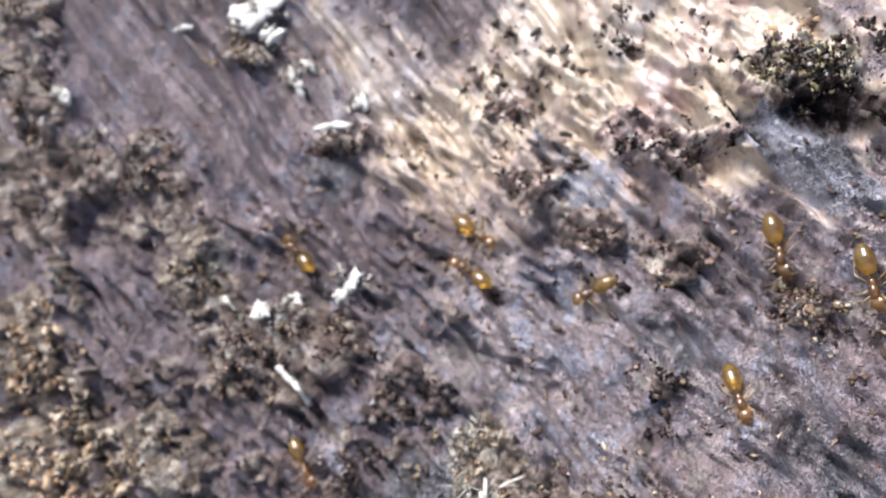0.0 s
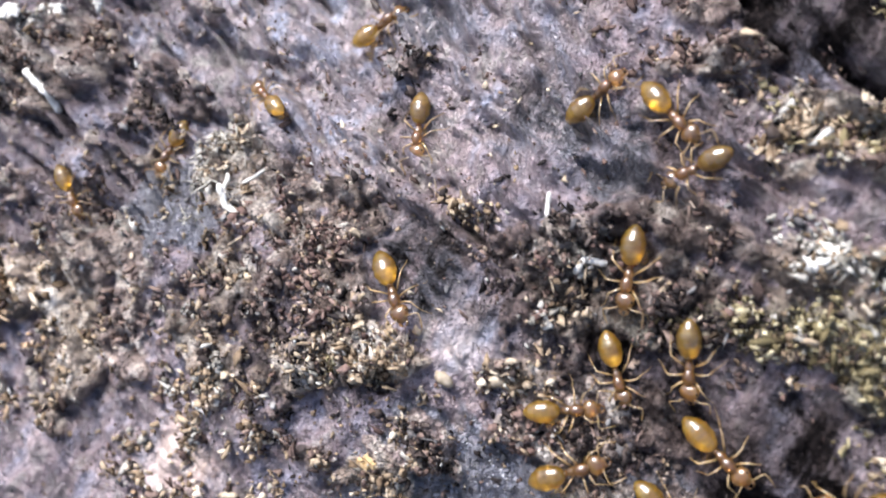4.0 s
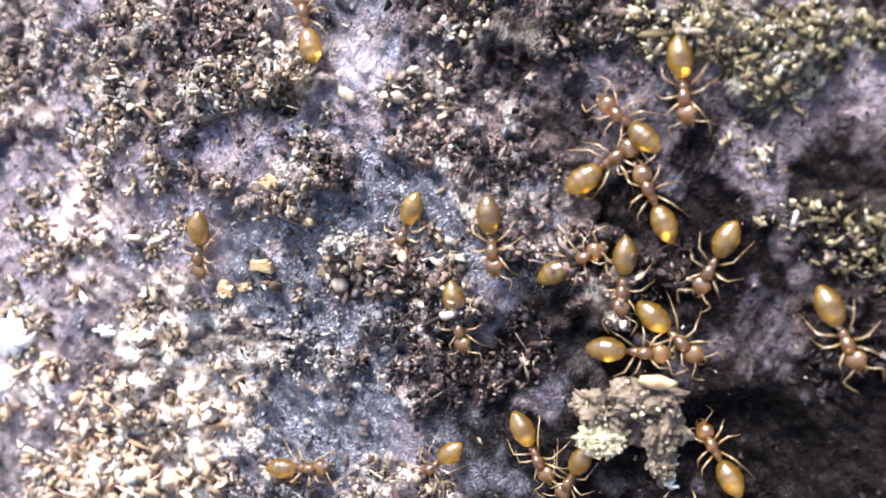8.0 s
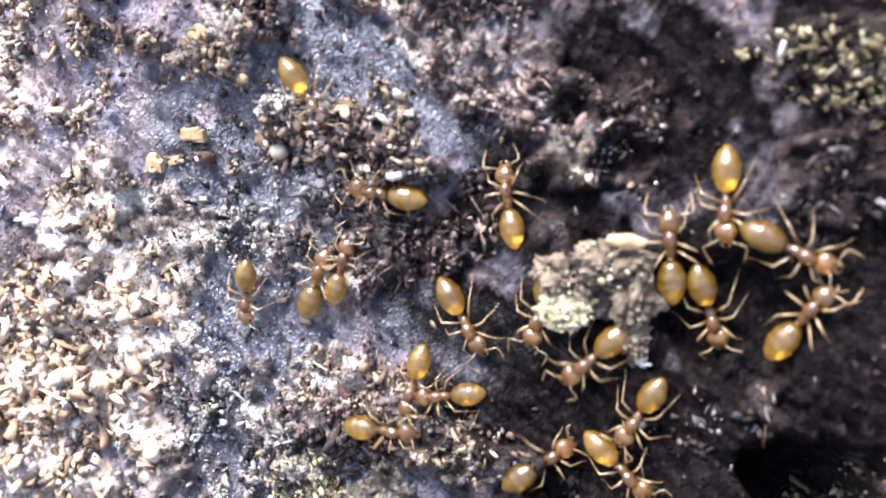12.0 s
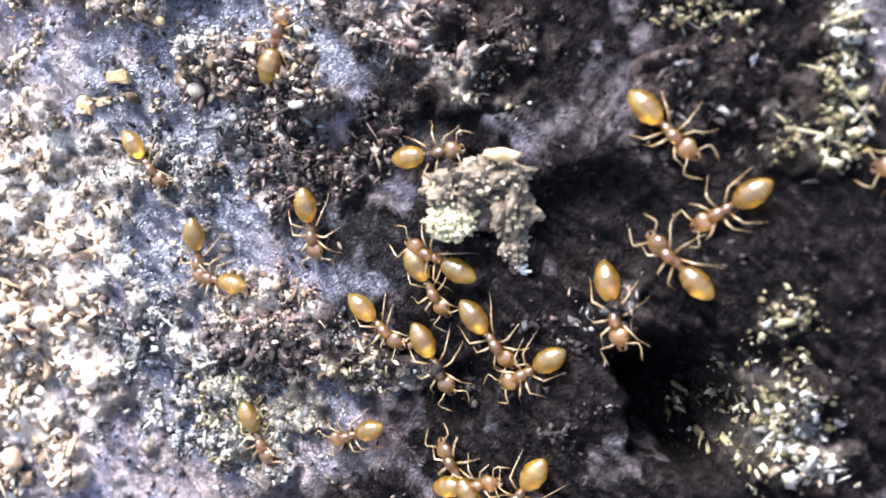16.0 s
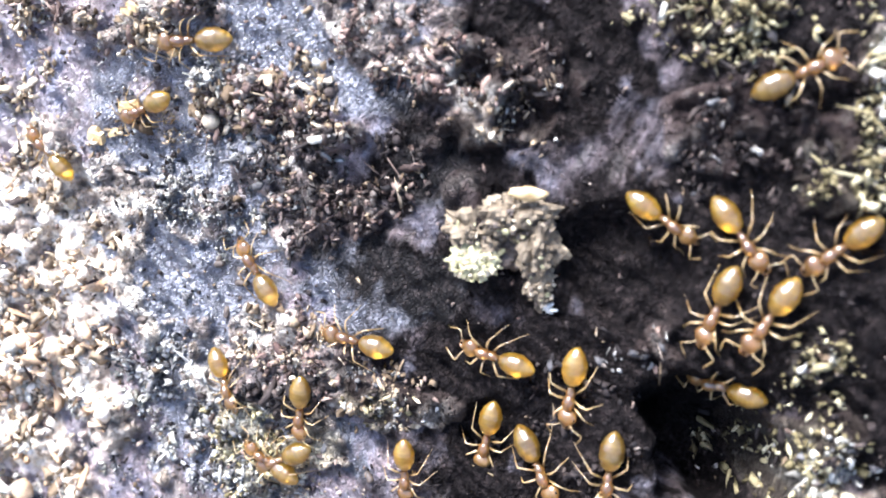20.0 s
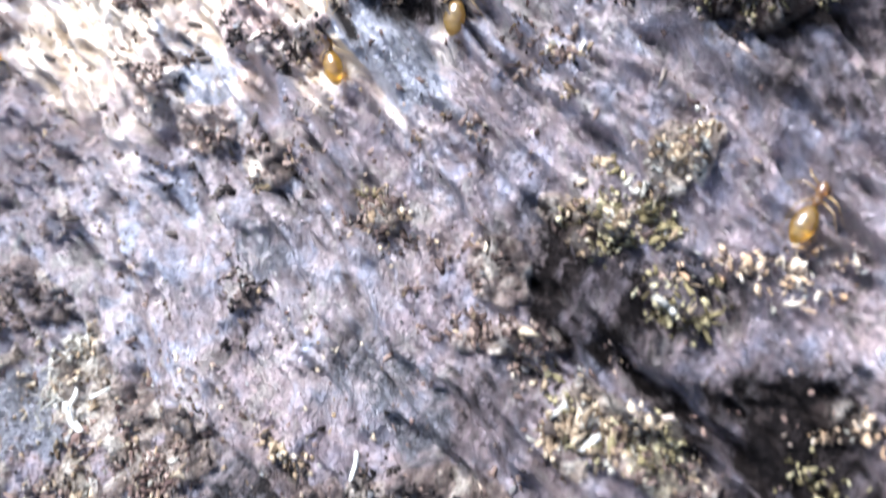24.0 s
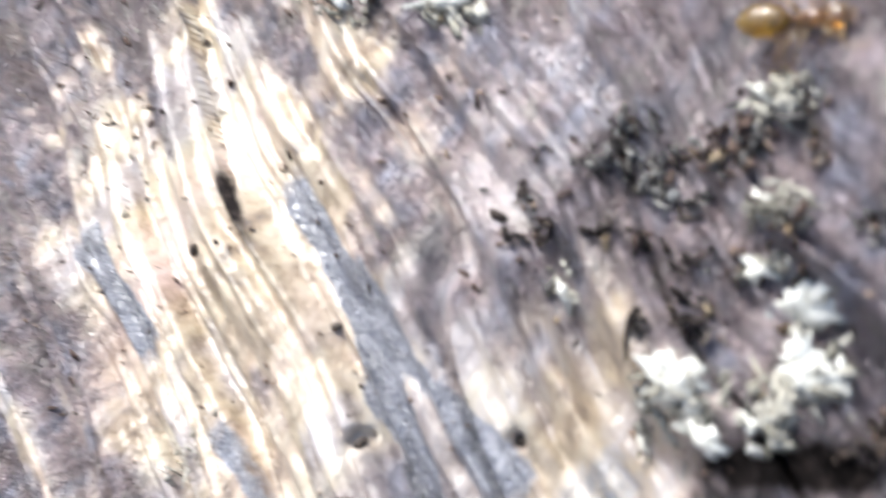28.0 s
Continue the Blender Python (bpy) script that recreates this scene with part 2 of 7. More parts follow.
patch("brown", -0.2, 23.7, 1.7, 0.9, 93, size=0.099)
patch("brown", -5, 26.1, 1.8, 1, 93, size=0.099)
patch("moss", -0.6, 24.2, 1, 0.5, 60, size=0.099)
patch("brown", -9.5, 27.8, 1.6, 1.1, 55, size=0.099)
patch("brown", 4.4, 21.1, 1.3, 1.3, 68, turn=-45, size=0.099)
patch("dark", -6.4, 20.3, 1.5, 1, 55, turn=-20, size=0.099)
patch("brown", -4.3, 11.5, 1.3, 1.8, 37, turn=-30, size=0.099, caked=False)
patch("white", -20.3, 14.6, 1.1, 0.6, 18, turn=-20, size=0.106, shape="flake")
patch("tan", 7.2, 16.1, 1.7, 1.2, 161, turn=-10, size=0.132)
patch("moss", 7.5, 15.9, 1.7, 1.2, 120, turn=-10, size=0.132, caked=False)
patch("brown", 4.3, 18.8, 2.3, 0.8, 148, size=0.099)
patch("moss", 9.7, 15.2, 1, 1.2, 120, size=0.099)
patch("white", 7.8, 11.9, 1.4, 0.8, 110, turn=-15, size=0.092)
patch("tan", 7.1, 14.7, 1.2, 0.8, 86, size=0.099)
patch("pink", -11.1, 14.5, 3.5, 1.9, 195, turn=-20, size=0.099)
patch("brown", -14.3, 12.1, 2.7, 2.7, 148, size=0.099)
patch("white", -15.9, 6.6, 2.2, 1.5, 50, size=0.066, caked=False)
patch("tan", -15.8, 7.6, 3, 2.2, 124, size=0.099, caked=False)
patch("tan", -8.7, 9.2, 2, 1.1, 111, turn=-20, size=0.099)
patch("dark", 0.2, 13.3, 2.1, 0.7, 136, size=0.099)
patch("pink", 3, 11.1, 1.8, 1, 124, turn=-10, size=0.099)
patch("white", 9.3, 8.7, 1, 1, 70, size=0.099)
patch("dark", -6.4, 5.1, 2.6, 1.5, 161, turn=-10, size=0.099)
patch("tan", -24.8, 8, 2.3, 3.2, 148, size=0.132)
patch("tan", -18.6, 17, 1.6, 2.2, 74, size=0.099)
patch("white", -15.8, 17.8, 1.6, 1.8, 70, turn=-30, size=0.086, shape="fibre")
patch("white", -5.2, 2.2, 1.1, 0.6, 90, size=0.086)
patch("dark", -2.7, 12.8, 1.3, 1.5, 74, turn=-40, size=0.099)
patch("tan", -1.6, 8.4, 0.8, 0.4, 37, size=0.099)
patch("pink", -9.8, 11.7, 1.8, 3.4, 223, turn=25, size=0.099)
patch("tan", -14.7, 13.2, 1.5, 2.2, 124, size=0.099)
patch("tan", -15.9, 8.5, 2.2, 3.2, 139, size=0.119)
patch("white", -16.2, 8.5, 2.2, 3.2, 60, size=0.079, caked=False)
patch("white", 7.4, 11.6, 2, 1.4, 130, turn=-10, size=0.106, caked=False)
patch("tan", 7.6, 11.2, 2.1, 1.6, 136, turn=-10, size=0.099)
patch("moss", 6.9, 9.3, 2.3, 1, 260, turn=-10, size=0.132)
patch("moss", 9.2, 8, 2.1, 1.2, 220, turn=-15, size=0.132)
patch("moss", 10.6, 9.4, 0.8, 0.8, 110, size=0.145)
patch("pink", -1.3, 11.6, 1.5, 1.5, 148, size=0.099)
patch("tan", -4.4, 14.1, 1.2, 0.7, 80, size=0.099)
patch("tan", -7.9, 8.3, 1.3, 0.5, 80, size=0.099)
patch("moss", -9.2, 8.2, 0.8, 0.4, 60, size=0.099)
patch("tan", -3.1, 7.7, 0.9, 0.6, 74, turn=-10, size=0.099)
patch("brown", -4.1, 1.4, 2.8, 1.3, 223, turn=-10, size=0.099)
patch("white", -7, -2.4, 3, 1.4, 130, turn=-10, size=0.066, caked=False)
patch("grey", -6.4, -1.5, 3.4, 2.1, 195, turn=-10, size=0.066, caked=False)
patch("white", -5.4, 2.4, 1, 0.3, 70, size=0.079)
patch("tan", -20, 1.9, 3.8, 5.9, 241, size=0.132, caked=False)
patch("rust", -20.1, 0.6, 3.8, 6, 139, size=0.132, caked=False)
patch("dark", -2.4, -1.9, 3.7, 2, 241, size=0.099)
patch("dark", 2.7, 10.3, 1.2, 0.8, 74, size=0.099)
patch("pink", 0.6, 12.1, 1.2, 0.8, 68, size=0.099)
patch("brown", 3.8, 13, 2.2, 0.8, 99, turn=-20, size=0.099)
patch("brown", -5.7, 4.8, 1.3, 0.9, 55, size=0.099)
patch("brown", -10.8, 4.6, 1.6, 0.7, 55, size=0.099)
patch("tan", -10.2, 8.5, 3, 1.4, 198, turn=10, size=0.099)
patch("pink", -9.8, 10.5, 2.1, 0.9, 99, size=0.099)
patch("tan", -15.1, 5.9, 2.5, 5.3, 195, size=0.112, caked=False)
patch("tan", -2.5, 7.9, 1.3, 0.9, 111, size=0.099)
patch("tan", -0.6, 10.2, 1.5, 0.9, 124, size=0.099)
patch("moss", 10.8, 9, 2.2, 1.2, 260, size=0.132)
patch("moss", 11.2, 2.8, 2.2, 1, 240, size=0.132)
patch("moss", 8.9, 7, 1.2, 2.8, 160, size=0.099, caked=False)
patch("brown", -0.4, 6.4, 3.4, 1.5, 176, turn=-20, size=0.099)
patch("dark", -0.2, 5.6, 2.7, 0.6, 111, turn=-10, size=0.099)
patch("tan", -9.7, 4.5, 0.9, 0.5, 37, size=0.099)
patch("tan", -5.8, 5.1, 1.6, 0.5, 74, turn=-5, size=0.099)
patch("white", -5.3, 2.3, 1.2, 0.5, 70, size=0.066)
patch("brown", -3.5, 0.7, 2.2, 1.2, 198, turn=-15, size=0.099)
patch("grey", -7, -2.7, 2.9, 1.7, 260, size=0.066)
patch("white", -7.5, -2.5, 1.4, 0.7, 50, size=0.059)
patch("white", -4.5, -3.5, 0.9, 0.7, 26, size=0.066, caked=False)
patch("dark", -1.3, -2.6, 4.7, 2, 223, size=0.099)
patch("tan", -20, 1, 3.1, 4.5, 139, size=0.132, caked=False)
patch("rust", -18.8, -6, 4.8, 4.3, 195, size=0.158, caked=False)
patch("white", -21.3, -3.4, 2, 1.7, 40, size=0.132, shape="flake")
patch("brown", 2.1, 4.1, 1.9, 2.5, 99, size=0.099, caked=False)
patch("moss", 4, 9.8, 2.1, 0.8, 120, size=0.099)
patch("tan", -8.2, 3.9, 2.3, 1.1, 148, size=0.099)
patch("white", -5.7, 2.3, 1.1, 0.5, 90, size=0.066)
patch("brown", -4, 1, 2.4, 0.8, 198, turn=-10, size=0.099)
patch("pink", -3.6, 0.7, 1.8, 0.6, 55, turn=-10, size=0.099)
patch("pink", -2.3, 5.8, 2.2, 1, 173, size=0.099)
patch("dark", 1.1, 5.1, 1.2, 0.5, 99, size=0.099)
patch("brown", 1.5, 3.1, 2.1, 1, 161, size=0.099)
patch("pink", 3.5, 1.6, 1.2, 1.1, 136, size=0.099)
patch("dark", 5.3, 0.8, 1.7, 1.1, 124, size=0.099)
patch("tan", -14, 2.4, 3.6, 3.6, 148, size=0.099, caked=False)
patch("white", -14.7, 1.5, 3.6, 3.6, 60, size=0.079, caked=False)
patch("white", -8, -2.5, 1.3, 1, 60, size=0.059, caked=False)
patch("brown", -2.7, -8.7, 2.4, 2, 260, size=0.099)
patch("tan", -2.7, -7.6, 1.9, 1.3, 55, size=0.099, caked=False)
patch("rust", -17.9, -6.2, 3.4, 3.4, 176, size=0.172, caked=False)
patch("rust", -19.4, -10.3, 3.3, 2.5, 161, size=0.198)
patch("white", -11.6, -7.8, 2.5, 2, 70, size=0.066, caked=False)
patch("grey", -9.8, -9.6, 2.9, 1.9, 200, size=0.099, caked=False)
patch("dark", -1.5, -0.4, 3, 1.2, 186, turn=-10, size=0.099)
patch("grey", -4.1, -1, 0.8, 1, 80, size=0.099)
patch("brown", -2.6, 0.9, 2.9, 1.4, 148, turn=-15, size=0.099)
patch("tan", -2.8, 0.9, 2.8, 1.3, 260, turn=-15, size=0.132)
patch("dark", -1.1, -0.4, 1.3, 0.8, 74, size=0.099)
patch("brown", -0.1, -2.7, 2.5, 1.1, 223, turn=-10, size=0.099)
patch("tan", 5, 0.2, 2.1, 1.1, 136, turn=8, size=0.099)
patch("pink", 4.3, 1.8, 1.8, 1, 148, size=0.099)
patch("brown", 6.5, 1, 1.7, 1, 124, size=0.099)
patch("brown", -2.4, -3.5, 1.5, 1.5, 148, size=0.099)
patch("tan", -3.7, -7.7, 1.9, 1.4, 136, turn=-20, size=0.099)
patch("pink", -3.3, -8.5, 1.6, 0.9, 86, turn=-20, size=0.099)
patch("grey", -10.6, -11.1, 3.1, 3.9, 315, size=0.073, caked=False)
patch("white", -10, -10.5, 3.1, 3.8, 120, size=0.066, caked=False)
patch("tan", 0, -10.2, 2, 1.2, 124, size=0.099)
patch("moss", 0, -10.4, 1.5, 0.9, 90, size=0.099)
patch("tan", 10.3, -8, 1.4, 1, 43, turn=-10, size=0.092, shape="fibre")
patch("grey", 10.1, -8.4, 1.2, 1, 100, turn=-10, size=0.099)
patch("moss", 14.9, -8.2, 1, 0.9, 160, size=0.132)
patch("white", 14.9, -8.2, 1, 0.9, 40, size=0.119, caked=False)
patch("moss", 14.9, -11.5, 1.2, 2.3, 260, turn=-10, size=0.132)
patch("white", 15.3, -12.6, 1.4, 1.4, 80, size=0.132, caked=False)
patch("dark", 13.8, -0.5, 2.8, 1.8, 213, size=0.099)
patch("moss", 14.9, -2.4, 0.9, 1.1, 100, size=0.099)
patch("moss", 16.2, -0.7, 0.6, 2.8, 420, size=0.132)
patch("white", 16.4, -1, 0.5, 2.8, 160, size=0.106)
patch("white", 16, -11.8, 1.2, 2.1, 160, size=0.106)
patch("tan", 15.8, -13.1, 1.8, 1.2, 124, size=0.106)
patch("tan", -15.5, -10.7, 2.5, 6, 195, size=0.145, caked=False)
patch("rust", -15.9, -13.9, 2.8, 3.4, 139, size=0.185)
patch("white", -15.4, -9.6, 2.7, 6, 70, size=0.119, caked=False)
patch("tan", -11, 0, 3.4, 1.5, 68, size=0.099, caked=False)
patch("white", -6.7, -0.9, 2, 1.1, 60, size=0.059, caked=False)
patch("white", -5.5, -3.3, 1.4, 1.1, 50, size=0.066, caked=False)
patch("grey", -7.2, -12.7, 2.2, 2.2, 160, size=0.099, caked=False)
patch("grey", -5.2, -14.3, 2.9, 1.5, 220, size=0.099)
patch("dark", 7.5, -12.4, 4.1, 1.8, 148, size=0.099, caked=False)
patch("dark", 11.7, -0.9, 2, 1.7, 161, size=0.099)
patch("brown", 1.6, -1.8, 1, 0.8, 74, size=0.099)
patch("brown", 3.7, 2.2, 4, 0.6, 124, size=0.099)
patch("moss", 14.7, -11, 1.8, 1.6, 220, size=0.132)
patch("white", 15.2, -11.7, 1.8, 1.2, 60, size=0.119, caked=False)
patch("pink", -0.1, 4.1, 1.2, 1.2, 74, size=0.099)
patch("dark", 7.7, -9.6, 3.2, 1.8, 93, size=0.099, caked=False)
patch("grey", 0.9, -10, 2, 0.9, 160, turn=-10, size=0.079)
patch("tan", 2, -10.4, 2, 0.9, 74, turn=-10, size=0.099)
patch("tan", -16.3, 6.2, 3.6, 5.7, 195, size=0.119, caked=False)
patch("white", -16.5, 6.9, 3.6, 5.7, 70, size=0.092, caked=False)
patch("moss", 8.6, 9.3, 3.8, 1.4, 320, turn=-10, size=0.099, caked=False)
patch("tan", 6.4, 8.6, 3.3, 1.1, 161, turn=-10, size=0.099, caked=False)
patch("dark", 3.7, 9.8, 2.1, 0.8, 148, size=0.099)
patch("tan", -0.4, 11.6, 1.2, 0.8, 74, size=0.099)
patch("white", -1.3, 10.1, 0.8, 0.6, 30, size=0.099, caked=False)
patch("pink", -10.2, 11.2, 2.3, 2.1, 136, turn=-20, size=0.099, caked=False)
patch("tan", -7.5, 8.3, 2.6, 0.6, 124, turn=10, size=0.099)
patch("moss", 12.6, 2, 1.7, 1.1, 240, size=0.132, caked=False)
patch("tan", 9.5, 4.8, 0.7, 1.1, 55, size=0.099, caked=False)
patch("moss", 9.1, 23, 2.2, 1.4, 300, turn=-25, size=0.125, caked=False)
patch("moss", 10.4, 20, 2.2, 1, 220, turn=-25, size=0.125, caked=False)
patch("white", 9.7, 23.6, 1.6, 0.8, 40, turn=-25, size=0.099, caked=False)
patch("tan", 8.4, 16.2, 2.5, 1.2, 186, turn=-20, size=0.099, caked=False)
patch("brown", 9.7, 14.9, 1.9, 1, 161, turn=-20, size=0.099)
patch("brown", 5.8, 18.6, 2.2, 1.1, 148, turn=-20, size=0.099, caked=False)
patch("moss", 14.6, 13.8, 1.9, 1.1, 220, turn=-20, size=0.119, caked=False)
patch("rust", 12.6, 20.8, 3.1, 0.8, 99, turn=-20, size=0.099, caked=False)
patch("pink", -11.6, 12.6, 4.1, 2.3, 167, turn=-10, size=0.099, caked=False)
patch("white", -15.8, 15.6, 1.7, 1.9, 60, turn=-20, size=0.132, shape="fibre")
patch("tan", -0.1, 23.4, 1.3, 1, 74, size=0.099)
patch("tan", -8.2, 8.3, 3.9, 1.4, 148, turn=-10, size=0.099, caked=False)
patch("brown", 3.6, 9, 3.4, 1.3, 161, size=0.099, caked=False)
patch("white", 7.7, 12.2, 0.8, 0.8, 60, turn=-30, size=0.092, caked=False)
patch("white", 0.1, 11.9, 0.7, 0.3, 16, turn=20, size=0.119, shape="flake")
patch("dark", -7, 18.3, 2.7, 0.5, 31, size=0.099, caked=False)
patch("dark", -6.3, 20.5, 1, 0.7, 37, size=0.099)
patch("dark", -10.3, 25.7, 1.9, 0.8, 31, size=0.099, caked=False)
patch("brown", 1.9, 21.8, 2, 1.5, 74, turn=-40, size=0.099, caked=False)
patch("rust", 15.4, 16.3, 1.3, 0.8, 99, turn=-20, size=0.099)
patch("dark", 0.9, 34.2, 1.8, 1.3, 161, turn=10, size=0.099)
patch("moss", 1.4, 34.2, 1.8, 1.1, 220, turn=10, size=0.099)
patch("tan", 10.9, 25.3, 1.2, 1.5, 148, size=0.099)
patch("tan", 8.3, 23.4, 1.5, 1.2, 161, size=0.099)
patch("white", 10.7, 24.9, 1, 1.3, 40, size=0.099, caked=False)
patch("dark", 13.6, 30.1, 2.3, 0.8, 161, turn=-15, size=0.099)
patch("moss", 13.1, 30.2, 2.1, 0.6, 140, turn=-15, size=0.099, caked=False)
patch("brown", -0.5, 23.3, 1.2, 1.1, 105, size=0.099)
patch("moss", 15.2, 31.4, 1.8, 1, 180, size=0.099, caked=False)
patch("dark", -10.8, 25.5, 3.1, 0.8, 43, turn=-10, size=0.099, caked=False)
patch("dark", -11.7, 30.8, 4.1, 4.1, 51, turn=-40, size=0.086, caked=False)
patch("dark", -6.8, 37.4, 1.5, 1.3, 37, turn=-40, size=0.099, caked=False)
patch("tan", 7, 28.3, 1.2, 0.8, 55, size=0.099, caked=False)
patch("rust", 13.9, 21.1, 1.7, 1.1, 99, size=0.099, caked=False)
patch("brown", 3.2, 26.6, 1.9, 1.3, 68, turn=-20, size=0.099, caked=False)
patch("dark", 1, 33.4, 1.5, 1.3, 99, size=0.099, caked=False)
patch("dark", -5.4, 31.2, 1.4, 0.7, 55, size=0.099)
patch("brown", -7.4, 37.6, 1, 1, 37, size=0.099, caked=False)
patch("rust", 13.5, 40.2, 1.6, 1.2, 99, size=0.099, caked=False)
patch("dark", 13.3, 40, 1.2, 1.2, 86, size=0.099, caked=False)
patch("dark", 12.4, 30.6, 2.8, 0.8, 161, turn=-5, size=0.099, caked=False)
patch("moss", 13.4, 30.4, 2.3, 0.6, 140, turn=-5, size=0.099, caked=False)
patch("dark", 15.3, 36.8, 1, 1.1, 86, size=0.099)
patch("dark", 8.3, 41.7, 0.6, 1.4, 55, turn=20, size=0.099, caked=False)
patch("tan", 12.7, 37.4, 2.1, 0.8, 74, size=0.099, caked=False)
patch("white", -11.6, 46, 1.5, 1.3, 30, size=0.119, shape="fibre")
patch("white", -13.9, 41.7, 1.1, 1.1, 30, size=0.119, shape="fibre")
patch("brown", 5.9, 29.4, 1.6, 1.2, 86, size=0.099, caked=False)
patch("brown", -0.2, 45.4, 1.3, 0.9, 43, size=0.099, caked=False)
patch("dark", 1.7, 50.2, 1.9, 0.9, 173, turn=-25, size=0.092, shape="fibre")
patch("pink", -5, 54.1, 0.9, 1, 86, size=0.099)
patch("pink", -4.1, 48.1, 1.1, 0.9, 74, size=0.099, caked=False)
patch("white", -11.7, 47.3, 1.7, 1.9, 90, size=0.119, shape="flake")
patch("white", -13.5, 57.6, 1.4, 1.1, 30, size=0.099, shape="fibre")
patch("white", 10.7, 54.1, 1, 0.6, 50, size=0.165, shape="flake")
patch("white", 3.3, 55.9, 0.7, 0.3, 20, size=0.132, shape="flake")
patch("white", -5.1, 50.9, 0.4, 0.4, 14, size=0.099, shape="flake")
patch("pink", -0.9, 49.7, 2.8, 2.3, 74, turn=-40, size=0.066, caked=False)
patch("rust", 0.8, 45.5, 1.5, 0.7, 74, size=0.099, caked=False)
patch("rust", 8.3, 50.6, 0.5, 0.3, 24, size=0.099)
patch("dark", 3.3, 52.2, 0.5, 0.5, 24, size=0.099, caked=False)
patch("rust", -2.9, 44.3, 1.6, 1.1, 74, size=0.099, caked=False)
patch("rust", 1.5, 43.4, 3.3, 1, 102, size=0.079, caked=False)
patch("white", 0.4, 46.9, 0.5, 0.3, 20, size=0.086, caked=False)
patch("pink", -5, 54.3, 0.9, 1.3, 117, size=0.099, caked=False)
patch("white", 4.1, 60.1, 1, 0.8, 40, turn=-20, size=0.145, shape="flake")
patch("white", 7.2, 60.6, 0.7, 0.5, 24, size=0.145, shape="flake")
patch("white", 2.9, 56.6, 1.1, 0.6, 16, size=0.132, shape="flake")
patch("white", 6.2, 59.7, 0.4, 0.4, 30, size=0.132, shape="flake")
patch("dark", 9.6, 59.1, 1.8, 0.9, 161, size=0.099, caked=False)
patch("white", 2.9, 59, 0.2, 0.3, 10, size=0.132, shape="flake")
patch("white", 10.3, 56.1, 0.6, 0.8, 16, size=0.165, shape="flake")
patch("white", -14.2, 57.2, 1.2, 0.6, 40, size=0.099, shape="fibre")
patch("white", -10.2, 53.6, 2, 1.1, 60, turn=-20, size=0.086, shape="fibre")
patch("dark", -11.5, 52.6, 1.1, 1.1, 37, size=0.099, caked=False)
patch("white", 6.8, 61.9, 1.3, 1.6, 60, turn=-20, size=0.132, shape="flake")
patch("white", 4.2, 60.2, 1.2, 1.2, 45, turn=-20, size=0.132, shape="flake")
patch("white", -7.2, 72.6, 1.2, 0.5, 24, size=0.132, shape="flake")
patch("white", -3.4, 71.8, 1.1, 0.4, 60, size=0.132, shape="flake")
patch("white", 6.2, 67.4, 1, 0.4, 70, turn=-10, size=0.119, shape="flake")
patch("white", 6.2, 64.5, 0.6, 0.7, 60, size=0.106, shape="flake")
patch("white", 5.8, 59.7, 0.7, 0.6, 50, size=0.132, shape="flake")
patch("dark", 4.6, 62.8, 2.9, 1.9, 195, turn=-20, size=0.099, caked=False)
patch("grey", 3.8, 66.4, 4.5, 1.6, 315, turn=-15, size=0.099, caked=False)
patch("brown", 5.3, 65.7, 3.6, 2.2, 167, turn=-15, size=0.099, caked=False)
patch("white", 0.8, 62.8, 0.3, 0.6, 12, size=0.132, shape="flake")
patch("dark", -0.9, 65, 2.1, 0.8, 68, turn=-10, size=0.099, caked=False)

for at in ((3.1, 52.1), (6.7, 51.8), (8.4, 50.5), (10, 49), (2.9, 48.7), (-6.5, 52.6)):
    patch("pink", *at, 0.5, 0.4, 34, size=0.12, caked=False)
patch("grey", -8.2, -10.5, 3.2, 3.8, 240, size=0.11)
patch("white", -9.2, -11, 2.4, 3, 110, size=0.12)
patch("moss", -4.6, -12.4, 2.8, 1.9, 260, size=0.12)
patch("dark", -3.4, -10.2, 2.6, 1.6, 260, size=0.12)
patch("tan", -38.5, 19.5, 4, 4.5, 260, size=0.17)
patch("rust", -38, 16, 3.6, 2.8, 120, size=0.2)
patch("rust", -28.8, 11.2, 3.2, 2.4, 160, size=0.19)
patch("tan", -27.4, 11.4, 4, 3, 160, size=0.15)
patch("rust", -15, -7.5, 4.6, 6.0, 240, size=0.2)
patch("tan", -13, -3, 3.6, 4.6, 220, size=0.15)
patch("rust", -19, -12, 5, 5, 180, size=0.22)

CRUST, STRAW_TINT, MOSSY = 0 * GU, 0 * GU, 0 * GU
for kind, mu, mv, ru, rv, turn in MOUNDS:
    high, straw = CAKE[kind]
    here = spot(GU, GV, (mu, mv), (ru, rv, turn), 0.5)
    CRUST = np.maximum(CRUST, high * here)
    STRAW_TINT = STRAW_TINT + (straw - STRAW_TINT) * here * 0.7
    if kind == "moss":
        MOSSY = np.maximum(MOSSY, here)
CLODS = smooth(0.30, 0.72, fbm(GU * 0.42, GV * 0.42, 140, 4)) * (1 - 0.7 * (1 - smooth(4, 10, GV)) - 0.45 * smooth(18, 26, GV) - 0.5 * smooth(30, 40, GV - 0.3 * GU))
CLODS = CLODS * (1 - 0.85 * smooth(-17, -11, GU) * smooth(10, 14, GV))
CRUST = np.maximum(CRUST, 0.62 * CLODS)
BARE = np.maximum(spot(GU, GV, (-17.5, 15), (3.4, 2.4, -35)), np.maximum(spot(GU, GV, (-4.8, 10.3), (1.9, 2.6, 0)), spot(GU, GV, (-6.3, 11.7), (2.2, 2.0, -30))))
CRUST = CRUST * (1 - 0.85 * BARE)
